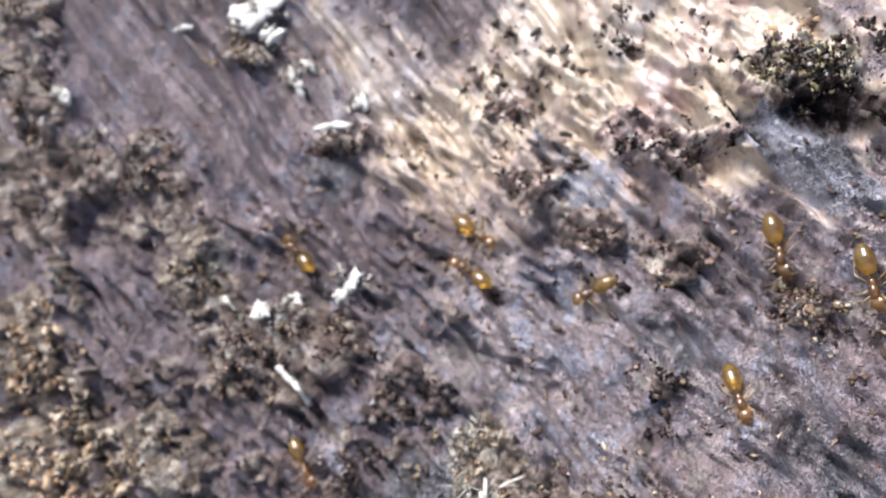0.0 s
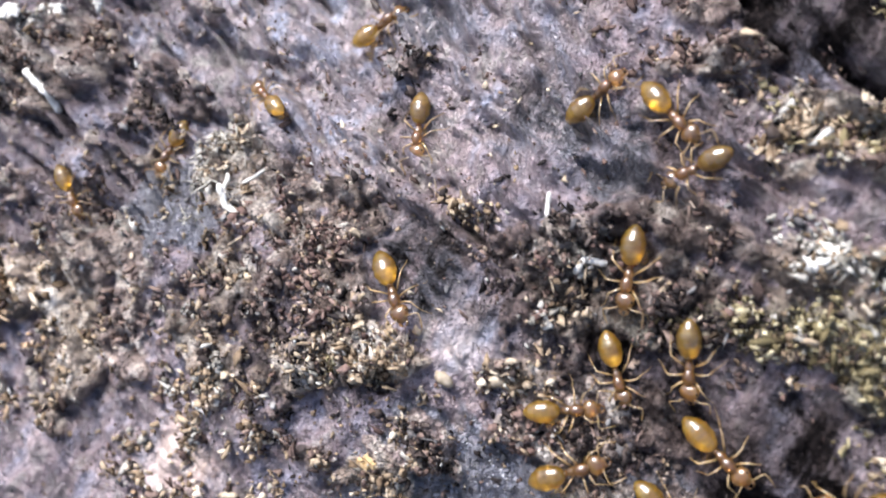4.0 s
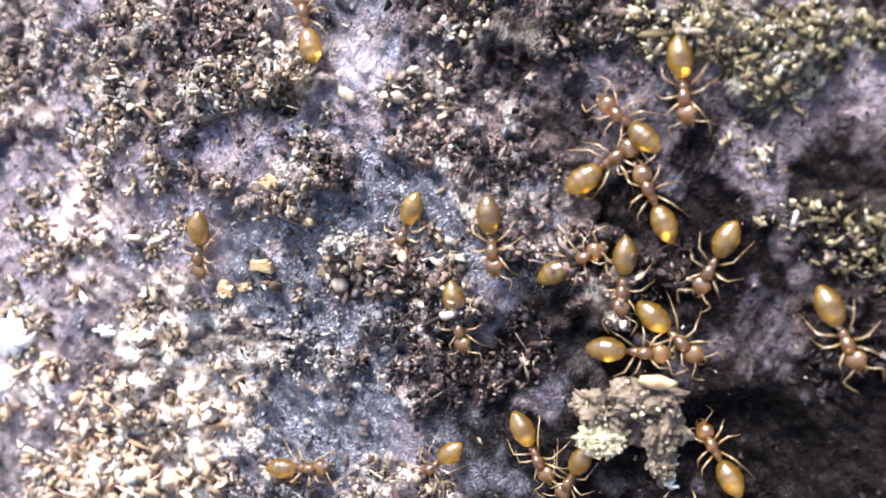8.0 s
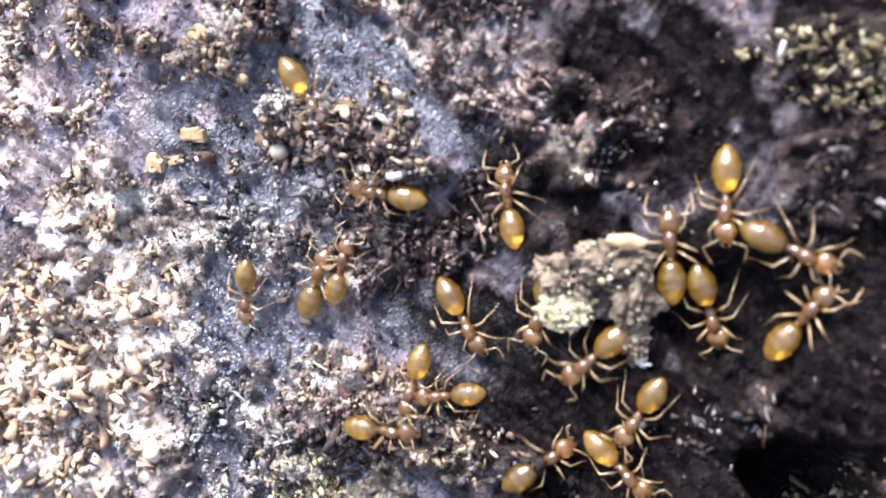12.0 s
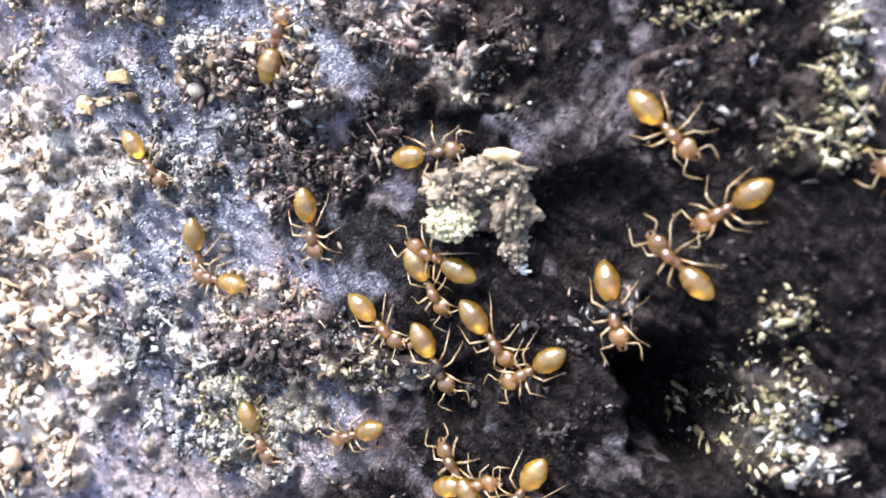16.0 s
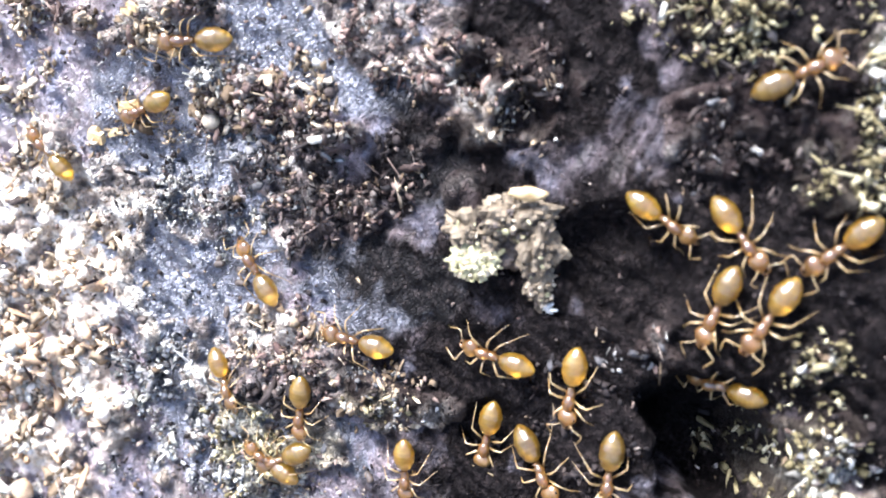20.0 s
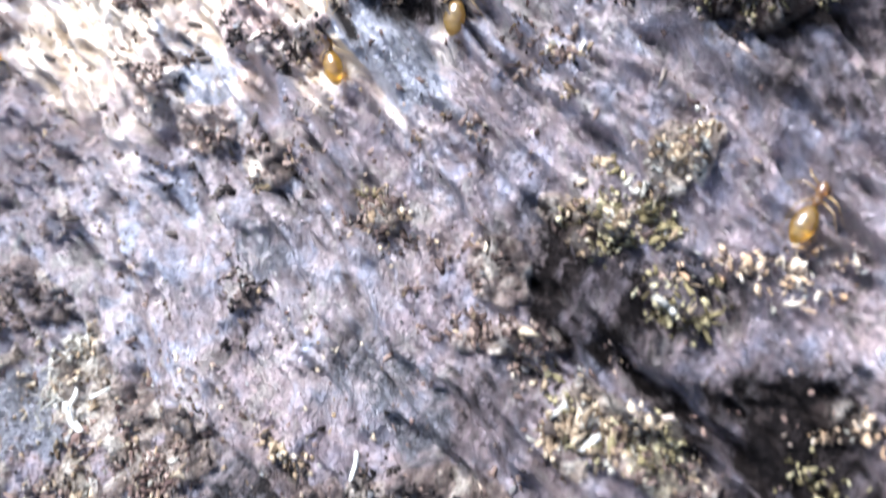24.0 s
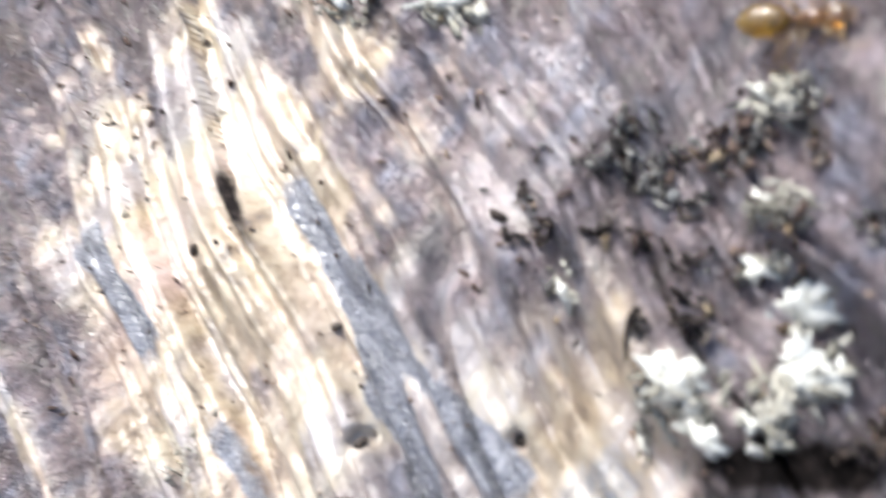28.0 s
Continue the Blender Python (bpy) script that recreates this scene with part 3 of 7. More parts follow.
WARP = 0.22 * vnoise(GU * 2.3, GV * 2.3, 15), 0.22 * vnoise(GU * 2.3, GV * 2.3, 16)
BIG, BIG_SHADE = pebbled(GU + WARP[0], GV + WARP[1], 0.85, 300)
SMALL, SMALL_SHADE = pebbled(GU + WARP[1], GV - WARP[0], 0.42, 340)
CLOT = 0.5 + 0.5 * np.clip(1.3 * fbm(GU * 0.7, GV * 0.7, 120, 3), -1, 1)
CAKED = smooth(0.18, 0.42, CRUST * (0.35 + 0.95 * CLOT) * (0.55 + 0.6 * BIG))
CAKE_HEIGHT = CAKED * (0.10 + 0.42 * BIG * CLOT + 0.20 * SMALL + 0.30 * CRUST * CLOT)
BIT = 0.5 * BIG_SHADE + 0.5 * SMALL_SHADE


def relief(u, v):
    """What stands out of the round: grain, lumps, pits and cracks."""
    p, q = along(u, v), across(u, v) + 0.5 * fbm(u * 0.12, v * 0.12, 5, 2)
    woody = 0.25 + 0.75 * smooth(8, 24, v + 0.25 * -u)
    ridge = fbm(p * 0.024, q * 0.40, 3, 5)
    fine = fbm(p * 0.09, q * 1.9, 23, 3)
    h = woody * (1.05 * ridge + 0.42 * fine)
    h = h + 0.34 * fbm(u * 0.30, v * 0.30, 41, 4) * (1.25 - woody) + 0.07 * fbm(u * 2.1, v * 2.1, 61, 3) * (1.3 - woody)
    dimples = fbm(p * 0.55, q * 1.15, 160, 3)
    h = h + 0.20 * dimples * (1 - 0.6 * smooth(8, 14, v) - 0.3 * smooth(42, 54, v - 0.3 * u))
    lean = radians(-46)
    a, b = u * math.cos(lean) + v * math.sin(lean), -u * math.sin(lean) + v * math.cos(lean) + 0.35 * fbm(u * 0.35, v * 0.35, 72, 2)
    bare = smooth(8, 15, v) * (1 - 0.9 * smooth(36, 46, v - 0.3 * u))
    ridges = 1 - 1.6 * np.abs(fbm(a * 0.16, b * 0.62, 170, 3))
    threads = 1 - 1.5 * np.abs(fbm(a * 0.55, b * 2.1, 174, 3))
    h = h + (0.85 * ridges + 0.30 * threads) * bare + 0.20 * threads * (1 - smooth(8, 15, v))
    furrow = np.abs(vnoise(p * 0.035, q * 0.50, 180))
    h = h + 1.5 * (smooth(0.0, 0.5, furrow) - 0.6) * spot(u, v, (10, 49), (9, 8, -30), 0.2, 0.5)
    cracks = np.abs(vnoise(p * 0.05, q * 0.33, 77))
    h = h - woody * 0.9 * (1 - smooth(0.0, 0.10, cracks)) * smooth(0.0, 0.35, vnoise(p * 0.09, q * 0.5, 78))
    h = h + 0.6 * strip(u, v, (-5.6, 37.2), (-1.9, 29.8), 0.9, 0.2) + 0.35 * strip(u, v, (-2.2, 33.7), (-0.8, 31.1), 0.45, 0.2)
    h = h - 1.1 * strip(u, v, (-2.9, 33.5), (-1.4, 30.8), 0.3, 0.15) + 0.7 * spot(u, v, (3.0, 32.0), (1.2, 2.4, -20), 0.15, 0.4)
    h = h - 3.2 * spot(u, v, (12.3, -11.2), (2.52, 2.52, 0), 0.25)
    h = h - 1.4 * spot(u, v, (10.7, -9.8), (1.16, 1.16, 0), 0.25)
    h = h - 1.2 * spot(u, v, (9.2, -5.2), (2.08, 2.08, 0), 0.25)
    h = h - 1.6 * spot(u, v, (4.2, 1.6), (0.65, 0.65, 0), 0.25)
    h = h - 0.9 * spot(u, v, (-7.6, 7.7), (0.56, 0.56, 0), 0.25)
    h = h - 1.2 * spot(u, v, (-0.3, 52.2), (0.39, 0.39, 0), 0.25)
    h = h - 1 * spot(u, v, (3.2, 56.2), (0.82, 0.82, 0), 0.25)
    h = h - 1.2 * spot(u, v, (-36.7, 30.2), (1.68, 1.68, 0), 0.25)
    h = h - 1 * spot(u, v, (5.7, -0.1), (0.98, 0.98, 0), 0.25)
    h = h - 0.5 * spot(u, v, (-1.9, 49.8), (0.39, 0.39, 0), 0.25)
    h = h - 0.6 * spot(u, v, (-5.5, 58.6), (0.36, 0.36, 0), 0.25)
    h = h - 0.5 * spot(u, v, (-0.5, 58.8), (0.24, 0.24, 0), 0.25)
    h = h - 0.3 * spot(u, v, (-3.4, 0.6), (1.22, 1.22, 0), 0.25)
    h = h - 0.8 * spot(u, v, (4.7, -11.3), (1.25, 1.25, 0), 0.25)
    h = h - 2 * spot(u, v, (12.2, -11.9), (2.2, 2.2, 0), 0.25)
    h = h - dip(u, v, (5.9, 56.1), 1.1, 2.6) - dip(u, v, (7.1, 54.9), 2.2, 1.4)
    h = h + 0.9 * spot(u, v, (5.9, 56.1), (2.9, 2.7, 0), 0.2)
    return h


def dip(u, v, at, reach, deep):
    """A soft round hollow."""
    return deep * np.exp(-((u - at[0]) ** 2 + (v - at[1]) ** 2) / (reach * reach))


HEIGHT = bulge(GU, GV) + (relief(GU, GV) + CAKE_HEIGHT) * (1 - smooth(0, 30, np.maximum(np.abs(GU + 5) - 42, np.abs(GV - 25) - 57)))


def ground_at(u, v, soft=False):
    """The height of the surface, w; soft: without the small relief."""
    if soft:
        return sum(ground_at(u + a, v + b) for a in (-0.9, 0, 0.9) for b in (-0.9, 0, 0.9)) / 9
    i = np.clip(np.searchsorted(us, u) - 1, 0, len(us) - 2)
    j = np.clip(np.searchsorted(vs, v) - 1, 0, len(vs) - 2)
    fu, fv = (u - us[i]) / (us[i + 1] - us[i]), (v - vs[j]) / (vs[j + 1] - vs[j])
    a = HEIGHT[i, j] * (1 - fu) + HEIGHT[i + 1, j] * fu
    b = HEIGHT[i, j + 1] * (1 - fu) + HEIGHT[i + 1, j + 1] * fu
    return a * (1 - fv) + b * fv


def stand(u, v, heading=0.0, lift=0.0, soft=True, span=1.6):
    """The pose of a thing that stands on the bark at (u, v), its x axis turned by heading degrees."""
    w = ground_at(u, v, soft)
    du = (ground_at(u + span, v, soft) - ground_at(u - span, v, soft)) / (2 * span)
    dv = (ground_at(u, v + span, soft) - ground_at(u, v - span, soft)) / (2 * span)
    up = Vector((-du, -dv, 1)).normalized()
    ahead = Vector((math.cos(radians(heading)), math.sin(radians(heading)), 0))
    side = up.cross(ahead).normalized()
    ahead = side.cross(up)
    m = Matrix((ahead, side, up)).transposed().to_4x4()
    return SLOPE @ Matrix.Translation(Vector((u, v, w)) * MM + up * lift * MM) @ m


# ---- materials ----
class Nodes:
    """A short way to write a node material."""

    def __init__(self, name):
        self.mat = bpy.data.materials.new(name)
        self.mat.use_nodes = True
        self.tree = self.mat.node_tree
        self.bsdf = self.tree.nodes["Principled BSDF"]

    def add(self, kind, links=(), **values):
        n = self.tree.nodes.new(kind)
        for key, value in values.items():
            n.inputs[key.replace("_", " ")].default_value = value
        for key, source in dict(links).items():
            self.tree.links.new(source, n.inputs[key])
        return n

    def coords(self, scale=(1, 1, 1), turn=0.0):
        c = self.add("ShaderNodeTexCoord").outputs["Object"]
        turned = self.add("ShaderNodeMapping", {"Vector": c})
        turned.inputs["Rotation"].default_value = (0, 0, radians(turn))
        m = self.add("ShaderNodeMapping", {"Vector": turned.outputs[0]})
        m.inputs["Scale"].default_value = scale
        return m.outputs[0]

    def noise(self, vector, scale, detail=4.0, rough=0.55):
        return self.add("ShaderNodeTexNoise", {"Vector": vector}, Scale=scale, Detail=detail, Roughness=rough).outputs["Fac"]

    def ramp(self, fac, *stops):
        r = self.add("ShaderNodeValToRGB", {"Fac": fac}).color_ramp
        while len(r.elements) < len(stops):
            r.elements.new(0.5)
        for e, (at, colour) in zip(r.elements, stops):
            e.position, e.color = at, (*colour, 1)
        return self.tree.nodes[-1].outputs["Color"]

    def mix(self, fac, a, b, blend="MIX"):
        n = self.tree.nodes.new("ShaderNodeMix")
        n.data_type, n.blend_type = "RGBA", blend
        for i, value in ((0, fac), (6, a), (7, b)):
            if isinstance(value, (int, float)):
                n.inputs[i].default_value = value
            elif isinstance(value, tuple):
                n.inputs[i].default_value = (*value, 1)
            else:
                self.tree.links.new(value, n.inputs[i])
        return n.outputs[2]

    def math(self, op, a, b=0.0):
        n = self.tree.nodes.new("ShaderNodeMath")
        n.operation = op
        for i, value in ((0, a), (1, b)):
            if isinstance(value, (int, float)):
                n.inputs[i].default_value = value
            else:
                self.tree.links.new(value, n.inputs[i])
        return n.outputs[0]

    def curled(self, vector, plain):
        """Coordinates that waver, so that fibres curl."""
        wave = self.add("ShaderNodeTexNoise", {"Vector": plain}, Scale=1500, Detail=2.0).outputs["Color"]
        away = self.tree.nodes.new("ShaderNodeVectorMath")
        away.operation = "MULTIPLY_ADD"
        away.inputs[1].default_value = (0.00035,) * 3
        self.tree.links.new(wave, away.inputs[0])
        self.tree.links.new(vector, away.inputs[2])
        return away.outputs[0]

    def attribute(self, name):
        n = self.tree.nodes.new("ShaderNodeAttribute")
        n.attribute_name = name
        return n.outputs["Fac"]

    def put(self, socket, value):
        if isinstance(value, (int, float, tuple)):
            self.bsdf.inputs[socket].default_value = (*value, 1) if isinstance(value, tuple) and len(value) == 3 and socket != "Subsurface Radius" else value
        else:
            self.tree.links.new(value, self.bsdf.inputs[socket])
        return self

    def bump(self, height, distance, strength=1.0):
        n = self.add("ShaderNodeBump", {"Height": height}, Distance=distance, Strength=strength)
        old = self.bsdf.inputs["Normal"].links
        if old:
            self.tree.links.new(old[0].from_socket, n.inputs["Normal"])
        self.tree.links.new(n.outputs[0], self.bsdf.inputs["Normal"])
        return self


def rotten_wood():
    m = Nodes("rotten_wood")
    plain, grain, short, long = m.coords(), m.coords((1, 0.10, 1), 34), m.coords((1, 0.3, 1), 34), m.coords((1, 0.035, 1), 32)
    streak = m.noise(grain, 620, 6, 0.62)
    line = m.noise(long, 900, 6, 0.66)
    fibre = m.noise(grain, 2600, 5, 0.6)
    blotch = m.noise(plain, 210, 5, 0.6)
    fine = m.noise(plain, 2600, 5, 0.65)
    wrinkle = m.noise(m.curled(short, plain), 4300, 5, 0.62)
    cell = m.add("ShaderNodeTexVoronoi", {"Vector": plain}, Scale=6500).outputs["Distance"]
    vein = m.noise(grain, 330, 6, 0.62)
    pale = m.ramp(m.math("ADD", m.attribute("pale"), m.math("MULTIPLY", m.math("SUBTRACT", vein, 0.5), 1.6)), (0.30, (0, 0, 0)), (0.72, (1, 1, 1)))
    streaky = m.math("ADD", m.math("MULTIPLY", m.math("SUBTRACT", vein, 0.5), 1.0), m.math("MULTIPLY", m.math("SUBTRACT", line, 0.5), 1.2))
    # dark patches: real damp, and shade of the hollows put into the colour
    damp_shade = m.ramp(m.math("ADD", m.attribute("damp_shade"), streaky), (0.16, (0, 0, 0)), (0.70, (1, 1, 1)))
    rough_skin = m.math("SUBTRACT", 1.0, m.math("MULTIPLY", pale, 0.93))
    grey = m.ramp(streak, (0.30, (0.085, 0.071, 0.082)), (0.43, (0.23, 0.20, 0.222)), (0.56, (0.40, 0.355, 0.375)), (0.72, (0.60, 0.54, 0.535)))
    brown = m.ramp(fibre, (0.32, (0.09, 0.064, 0.052)), (0.55, (0.26, 0.20, 0.165)), (0.75, (0.47, 0.385, 0.31)))
    base = m.mix(m.ramp(blotch, (0.46, (0, 0, 0)), (0.70, (0.7, 0.7, 0.7))), grey, brown)
    tan = m.ramp(line, (0.28, (0.14, 0.115, 0.11)), (0.40, (0.33, 0.265, 0.215)), (0.50, (0.50, 0.425, 0.36)), (0.62, (0.60, 0.545, 0.49)), (0.8, (0.55, 0.51, 0.50)))
    warm = m.ramp(m.noise(grain, 260, 4, 0.5), (0.34, (0.86, 0.88, 0.98)), (0.46, (0.98, 0.94, 0.78)), (0.56, (1.05, 0.97, 0.86)), (0.68, (1.04, 0.92, 0.92)))
    base = m.mix(pale, base, m.mix(1.0, tan, warm, "MULTIPLY"))
    # silver-grey wood; the same colour also paints the sky's sheen
    ash_sheen = m.ramp(m.math("ADD", m.attribute("ash_sheen"), m.math("MULTIPLY", m.math("SUBTRACT", vein, 0.5), 1.4)), (0.30, (0, 0, 0)), (0.72, (1, 1, 1)))
    silver = m.ramp(streak, (0.28, (0.20, 0.18, 0.195)), (0.43, (0.41, 0.38, 0.40)), (0.58, (0.58, 0.55, 0.56)), (0.75, (0.72, 0.685, 0.67)))
    base = m.mix(m.math("MULTIPLY", ash_sheen, m.math("SUBTRACT", 1.0, m.math("MULTIPLY", pale, 0.85))), base, silver)
    mottle = m.noise(m.coords((1, 0.4, 1), 34), 900, 3, 0.5)
    base = m.mix(m.math("MULTIPLY", rough_skin, 0.85), base, m.ramp(mottle, (0.34, (0.86, 0.95, 1.14)), (0.46, (1.06, 1.0, 1.03)), (0.55, (1.12, 0.96, 0.93)), (0.66, (0.98, 0.96, 0.84))), "MULTIPLY")
    worm = m.ramp(m.noise(m.coords((1, 0.55, 1), 60), 5200, 2, 0.5), (0.40, (0, 0, 0)), (0.50, (1, 1, 1)), (0.60, (0, 0, 0)))
    slate = m.ramp(m.noise(plain, 700, 5, 0.6), (0.32, (0.15, 0.152, 0.178)), (0.5, (0.25, 0.253, 0.29)), (0.68, (0.38, 0.38, 0.42)))
    # besides their bump, the fine ridges get glints painted into the colour
    slate = m.mix(0.6, slate, m.ramp(worm, (0.0, (0.62, 0.62, 0.64)), (1.0, (1.5, 1.5, 1.5))), "MULTIPLY")
    slate = m.mix(0.6, slate, m.ramp(line, (0.36, (0.5, 0.5, 0.52)), (0.5, (1, 1, 1)), (0.66, (1.6, 1.58, 1.55))), "MULTIPLY")
    rim = m.math("ADD", m.attribute("slate"), m.math("MULTIPLY", m.math("SUBTRACT", line, 0.5), 1.5))
    wet_skin = m.ramp(rim, (0.38, (0, 0, 0)), (0.66, (1, 1, 1)))
    base = m.mix(wet_skin, base, slate)
    # near-black: wet wood, darkened further to paint the hollows' shade
    wet_shade = m.ramp(fine, (0.3, (0.005, 0.004, 0.004)), (0.55, (0.016, 0.0125, 0.012)), (0.75, (0.06, 0.046, 0.042)))
    base = m.mix(damp_shade, base, wet_shade)
    speck = m.ramp(fine, (0.36, (0.55, 0.52, 0.53)), (0.50, (1, 1, 1)), (0.70, (1.2, 1.19, 1.17)))
    base = m.mix(m.math("MULTIPLY", rough_skin, 0.6), base, speck, "MULTIPLY")
    base = m.mix(m.math("MULTIPLY", rough_skin, 0.75), base, m.ramp(wrinkle, (0.36, (0.45, 0.42, 0.43)), (0.6, (1.25, 1.25, 1.25))), "MULTIPLY")
    bit, caked = m.attribute("bit"), m.attribute("caked")
    crumb = m.ramp(bit, (0.10, (0.07, 0.048, 0.044)), (0.42, (0.225, 0.155, 0.138)), (0.62, (0.40, 0.30, 0.26)), (0.85, (0.68, 0.59, 0.50)))
    straw = m.ramp(bit, (0.10, (0.12, 0.085, 0.055)), (0.40, (0.40, 0.315, 0.22)), (0.62, (0.67, 0.58, 0.44)), (0.85, (0.86, 0.81, 0.70)))
    moss = m.ramp(bit, (0.10, (0.07, 0.062, 0.03)), (0.45, (0.22, 0.20, 0.10)), (0.65, (0.45, 0.42, 0.25)), (0.88, (0.72, 0.70, 0.52)))
    crumb = m.mix(m.attribute("straw"), crumb, straw)
    crumb = m.mix(m.math("MULTIPLY", m.attribute("mossy"), 0.55), crumb, moss)
    crumb = m.mix(0.75, crumb, m.ramp(m.noise(plain, 5200, 4, 0.65), (0.36, (0.30, 0.27, 0.27)), (0.52, (1, 1, 1)), (0.68, (1.3, 1.28, 1.24))), "MULTIPLY")
    # caked crumbs in the dark patches take the painted shade too
    crumb = m.mix(m.math("MULTIPLY", damp_shade, 0.92), crumb, (0.026, 0.019, 0.018))
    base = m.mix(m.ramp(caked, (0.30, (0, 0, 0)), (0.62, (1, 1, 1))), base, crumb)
    m.put("Base Color", base)
    dull = m.math("ADD", m.math("MULTIPLY", caked, 0.28), m.math("MULTIPLY", damp_shade, 0.40))
    m.put("Roughness", m.math("ADD", m.math("ADD", 0.22, m.math("MULTIPLY", blotch, 0.22)), dull))
    m.put("Specular IOR Level", m.math("SUBTRACT", m.math("ADD", 0.85, m.math("MULTIPLY", wet_skin, 0.15)), m.math("MULTIPLY", damp_shade, 0.78)))
    m.put("Coat Weight", m.math("MULTIPLY", m.math("SUBTRACT", rough_skin, m.math("MULTIPLY", damp_shade, rough_skin)), 0.5)).put("Coat Roughness", 0.38).put("Coat IOR", 1.5)
    for height, deep in ((line, 0.0005), (streak, 0.0006)):
        m.bump(height, deep)
        m.tree.links.new(m.math("ADD", 0.32, m.math("MULTIPLY", rough_skin, 0.5)), m.bsdf.inputs["Normal"].links[0].from_node.inputs["Strength"])
    for height, deep in ((fine, 0.00030), (wrinkle, 0.0006), (cell, 0.00007)):
        m.bump(height, deep)
        m.tree.links.new(m.math("MULTIPLY", rough_skin, m.math("SUBTRACT", 1.0, m.math("MULTIPLY", wet_skin, 0.6))), m.bsdf.inputs["Normal"].links[0].from_node.inputs["Strength"])
    skin = m.math("ADD", m.math("MULTIPLY", wet_skin, 0.6), m.math("MULTIPLY", rough_skin, 0.4))
    m.bump(worm, 0.0004)
    m.tree.links.new(skin, m.bsdf.inputs["Normal"].links[0].from_node.inputs["Strength"])
    m.put("Coat Normal", m.bsdf.inputs["Normal"].links[0].from_socket)
    return m.mat


def crumb_stuff(name, *stops, rough=0.85, spec=0.14):
    """Crumbs: each island takes its own shade."""
    m = Nodes(name)
    own = m.tree.nodes.new("ShaderNodeNewGeometry").outputs["Random Per Island"]
    tint = m.ramp(own, *stops)
    fine = m.noise(m.coords(), 9000, 4, 0.6)
    m.put("Base Color", m.mix(0.8, tint, m.ramp(fine, (0.3, (0.62, 0.59, 0.57)), (0.7, (1.16, 1.14, 1.12))), "MULTIPLY"))
    m.put("Roughness", rough).put("Specular IOR Level", spec)
    m.bump(fine, 0.00005, 0.8)
    return m.mat


def shell(name, dark, light, stripe=False, clear=0.35):
    """Amber, half see-through insect shell with a hard gloss."""
    m = Nodes(name)
    c = m.coords()
    cloud = m.noise(c, 1500, 3, 0.5)
    tint = m.mix(m.ramp(cloud, (0.35, (0, 0, 0)), (0.65, (1, 1, 1))), dark, light)
    if stripe:
        x = m.add("ShaderNodeSeparateXYZ", {"Vector": c}).outputs["X"]
        wave = m.math("SINE", m.math("MULTIPLY", x, 14500.0))
        tint = m.mix(m.ramp(wave, (0.5, (0, 0, 0)), (0.97, (0.25, 0.25, 0.25))), tint, tuple(0.6 * v for v in dark))
    own = m.tree.nodes.new("ShaderNodeObjectInfo").outputs["Random"]
    tint = m.mix(0.8, tint, m.ramp(own, (0.0, (0.70, 0.66, 0.55)), (1.0, (1.12, 1.10, 1.0))), "MULTIPLY")
    m.put("Base Color", tint).put("Roughness", 0.34).put("Specular IOR Level", 0.6).put("IOR", 1.42)
    m.put("Transmission Weight", clear)
    m.put("Subsurface Weight", 0.10).put("Subsurface Radius", (1.0, 0.65, 0.3)).put("Subsurface Scale", 0.0004)
    m.put("Coat Weight", 1.0).put("Coat Roughness", 0.17).put("Coat IOR", 1.65)
    m.bump(m.noise(c, 9000, 3, 0.6), 0.000012, 0.6)
    return m.mat


def plain_stuff(name, a, b, scale=2500, rough=0.6, bump=0.00004):
    m = Nodes(name)
    n = m.noise(m.coords(), scale, 5, 0.62)
    m.put("Base Color", m.ramp(n, (0.32, a), (0.68, b))).put("Roughness", rough).put("Specular IOR Level", 0.4)
    m.bump(m.noise(m.coords(), scale * 2.6, 4, 0.6), bump, 0.9)
    return m.mat


WOOD = rotten_wood()
LITTER = plain_stuff("leaf_litter", (0.035, 0.025, 0.015), (0.16, 0.11, 0.06), 30, 0.9, 0.004)
BROWN = crumb_stuff("brown_crumbs", (0.0, (0.045, 0.032, 0.028)), (0.55, (0.15, 0.105, 0.088)), (0.9, (0.28, 0.21, 0.17)), (1.0, (0.42, 0.35, 0.28)))
# soil crumbs, their colour lowered to hold the hollows' shade
DARK = crumb_stuff("dark_crumbs", (0.0, (0.009, 0.007, 0.007)), (0.6, (0.03, 0.023, 0.021)), (0.92, (0.085, 0.066, 0.056)), (1.0, (0.20, 0.17, 0.145)), rough=0.7, spec=0.2)
PINK = crumb_stuff("reddish_crumbs", (0.0, (0.06, 0.038, 0.034)), (0.6, (0.20, 0.135, 0.112)), (0.92, (0.34, 0.255, 0.21)), (1.0, (0.50, 0.42, 0.35)))
TAN = crumb_stuff("tan_crumbs", (0.0, (0.09, 0.062, 0.038)), (0.45, (0.28, 0.21, 0.135)), (0.85, (0.50, 0.41, 0.285)), (1.0, (0.68, 0.60, 0.46)))
# lightened: the left edge's strong light is put into these crumbs' colour
RUST = crumb_stuff("orange_crumbs", (0.0, (0.40, 0.26, 0.15)), (0.4, (0.54, 0.39, 0.25)), (0.75, (0.67, 0.54, 0.39)), (1.0, (0.80, 0.72, 0.60)))
MOSS = crumb_stuff("mossy_crumbs", (0.0, (0.045, 0.035, 0.018)), (0.45, (0.19, 0.16, 0.08)), (0.8, (0.40, 0.35, 0.20)), (1.0, (0.66, 0.61, 0.40)))
WHITE = crumb_stuff("white_lichen", (0.0, (0.22, 0.21, 0.175)), (0.45, (0.40, 0.385, 0.33)), (1.0, (0.64, 0.625, 0.56)))
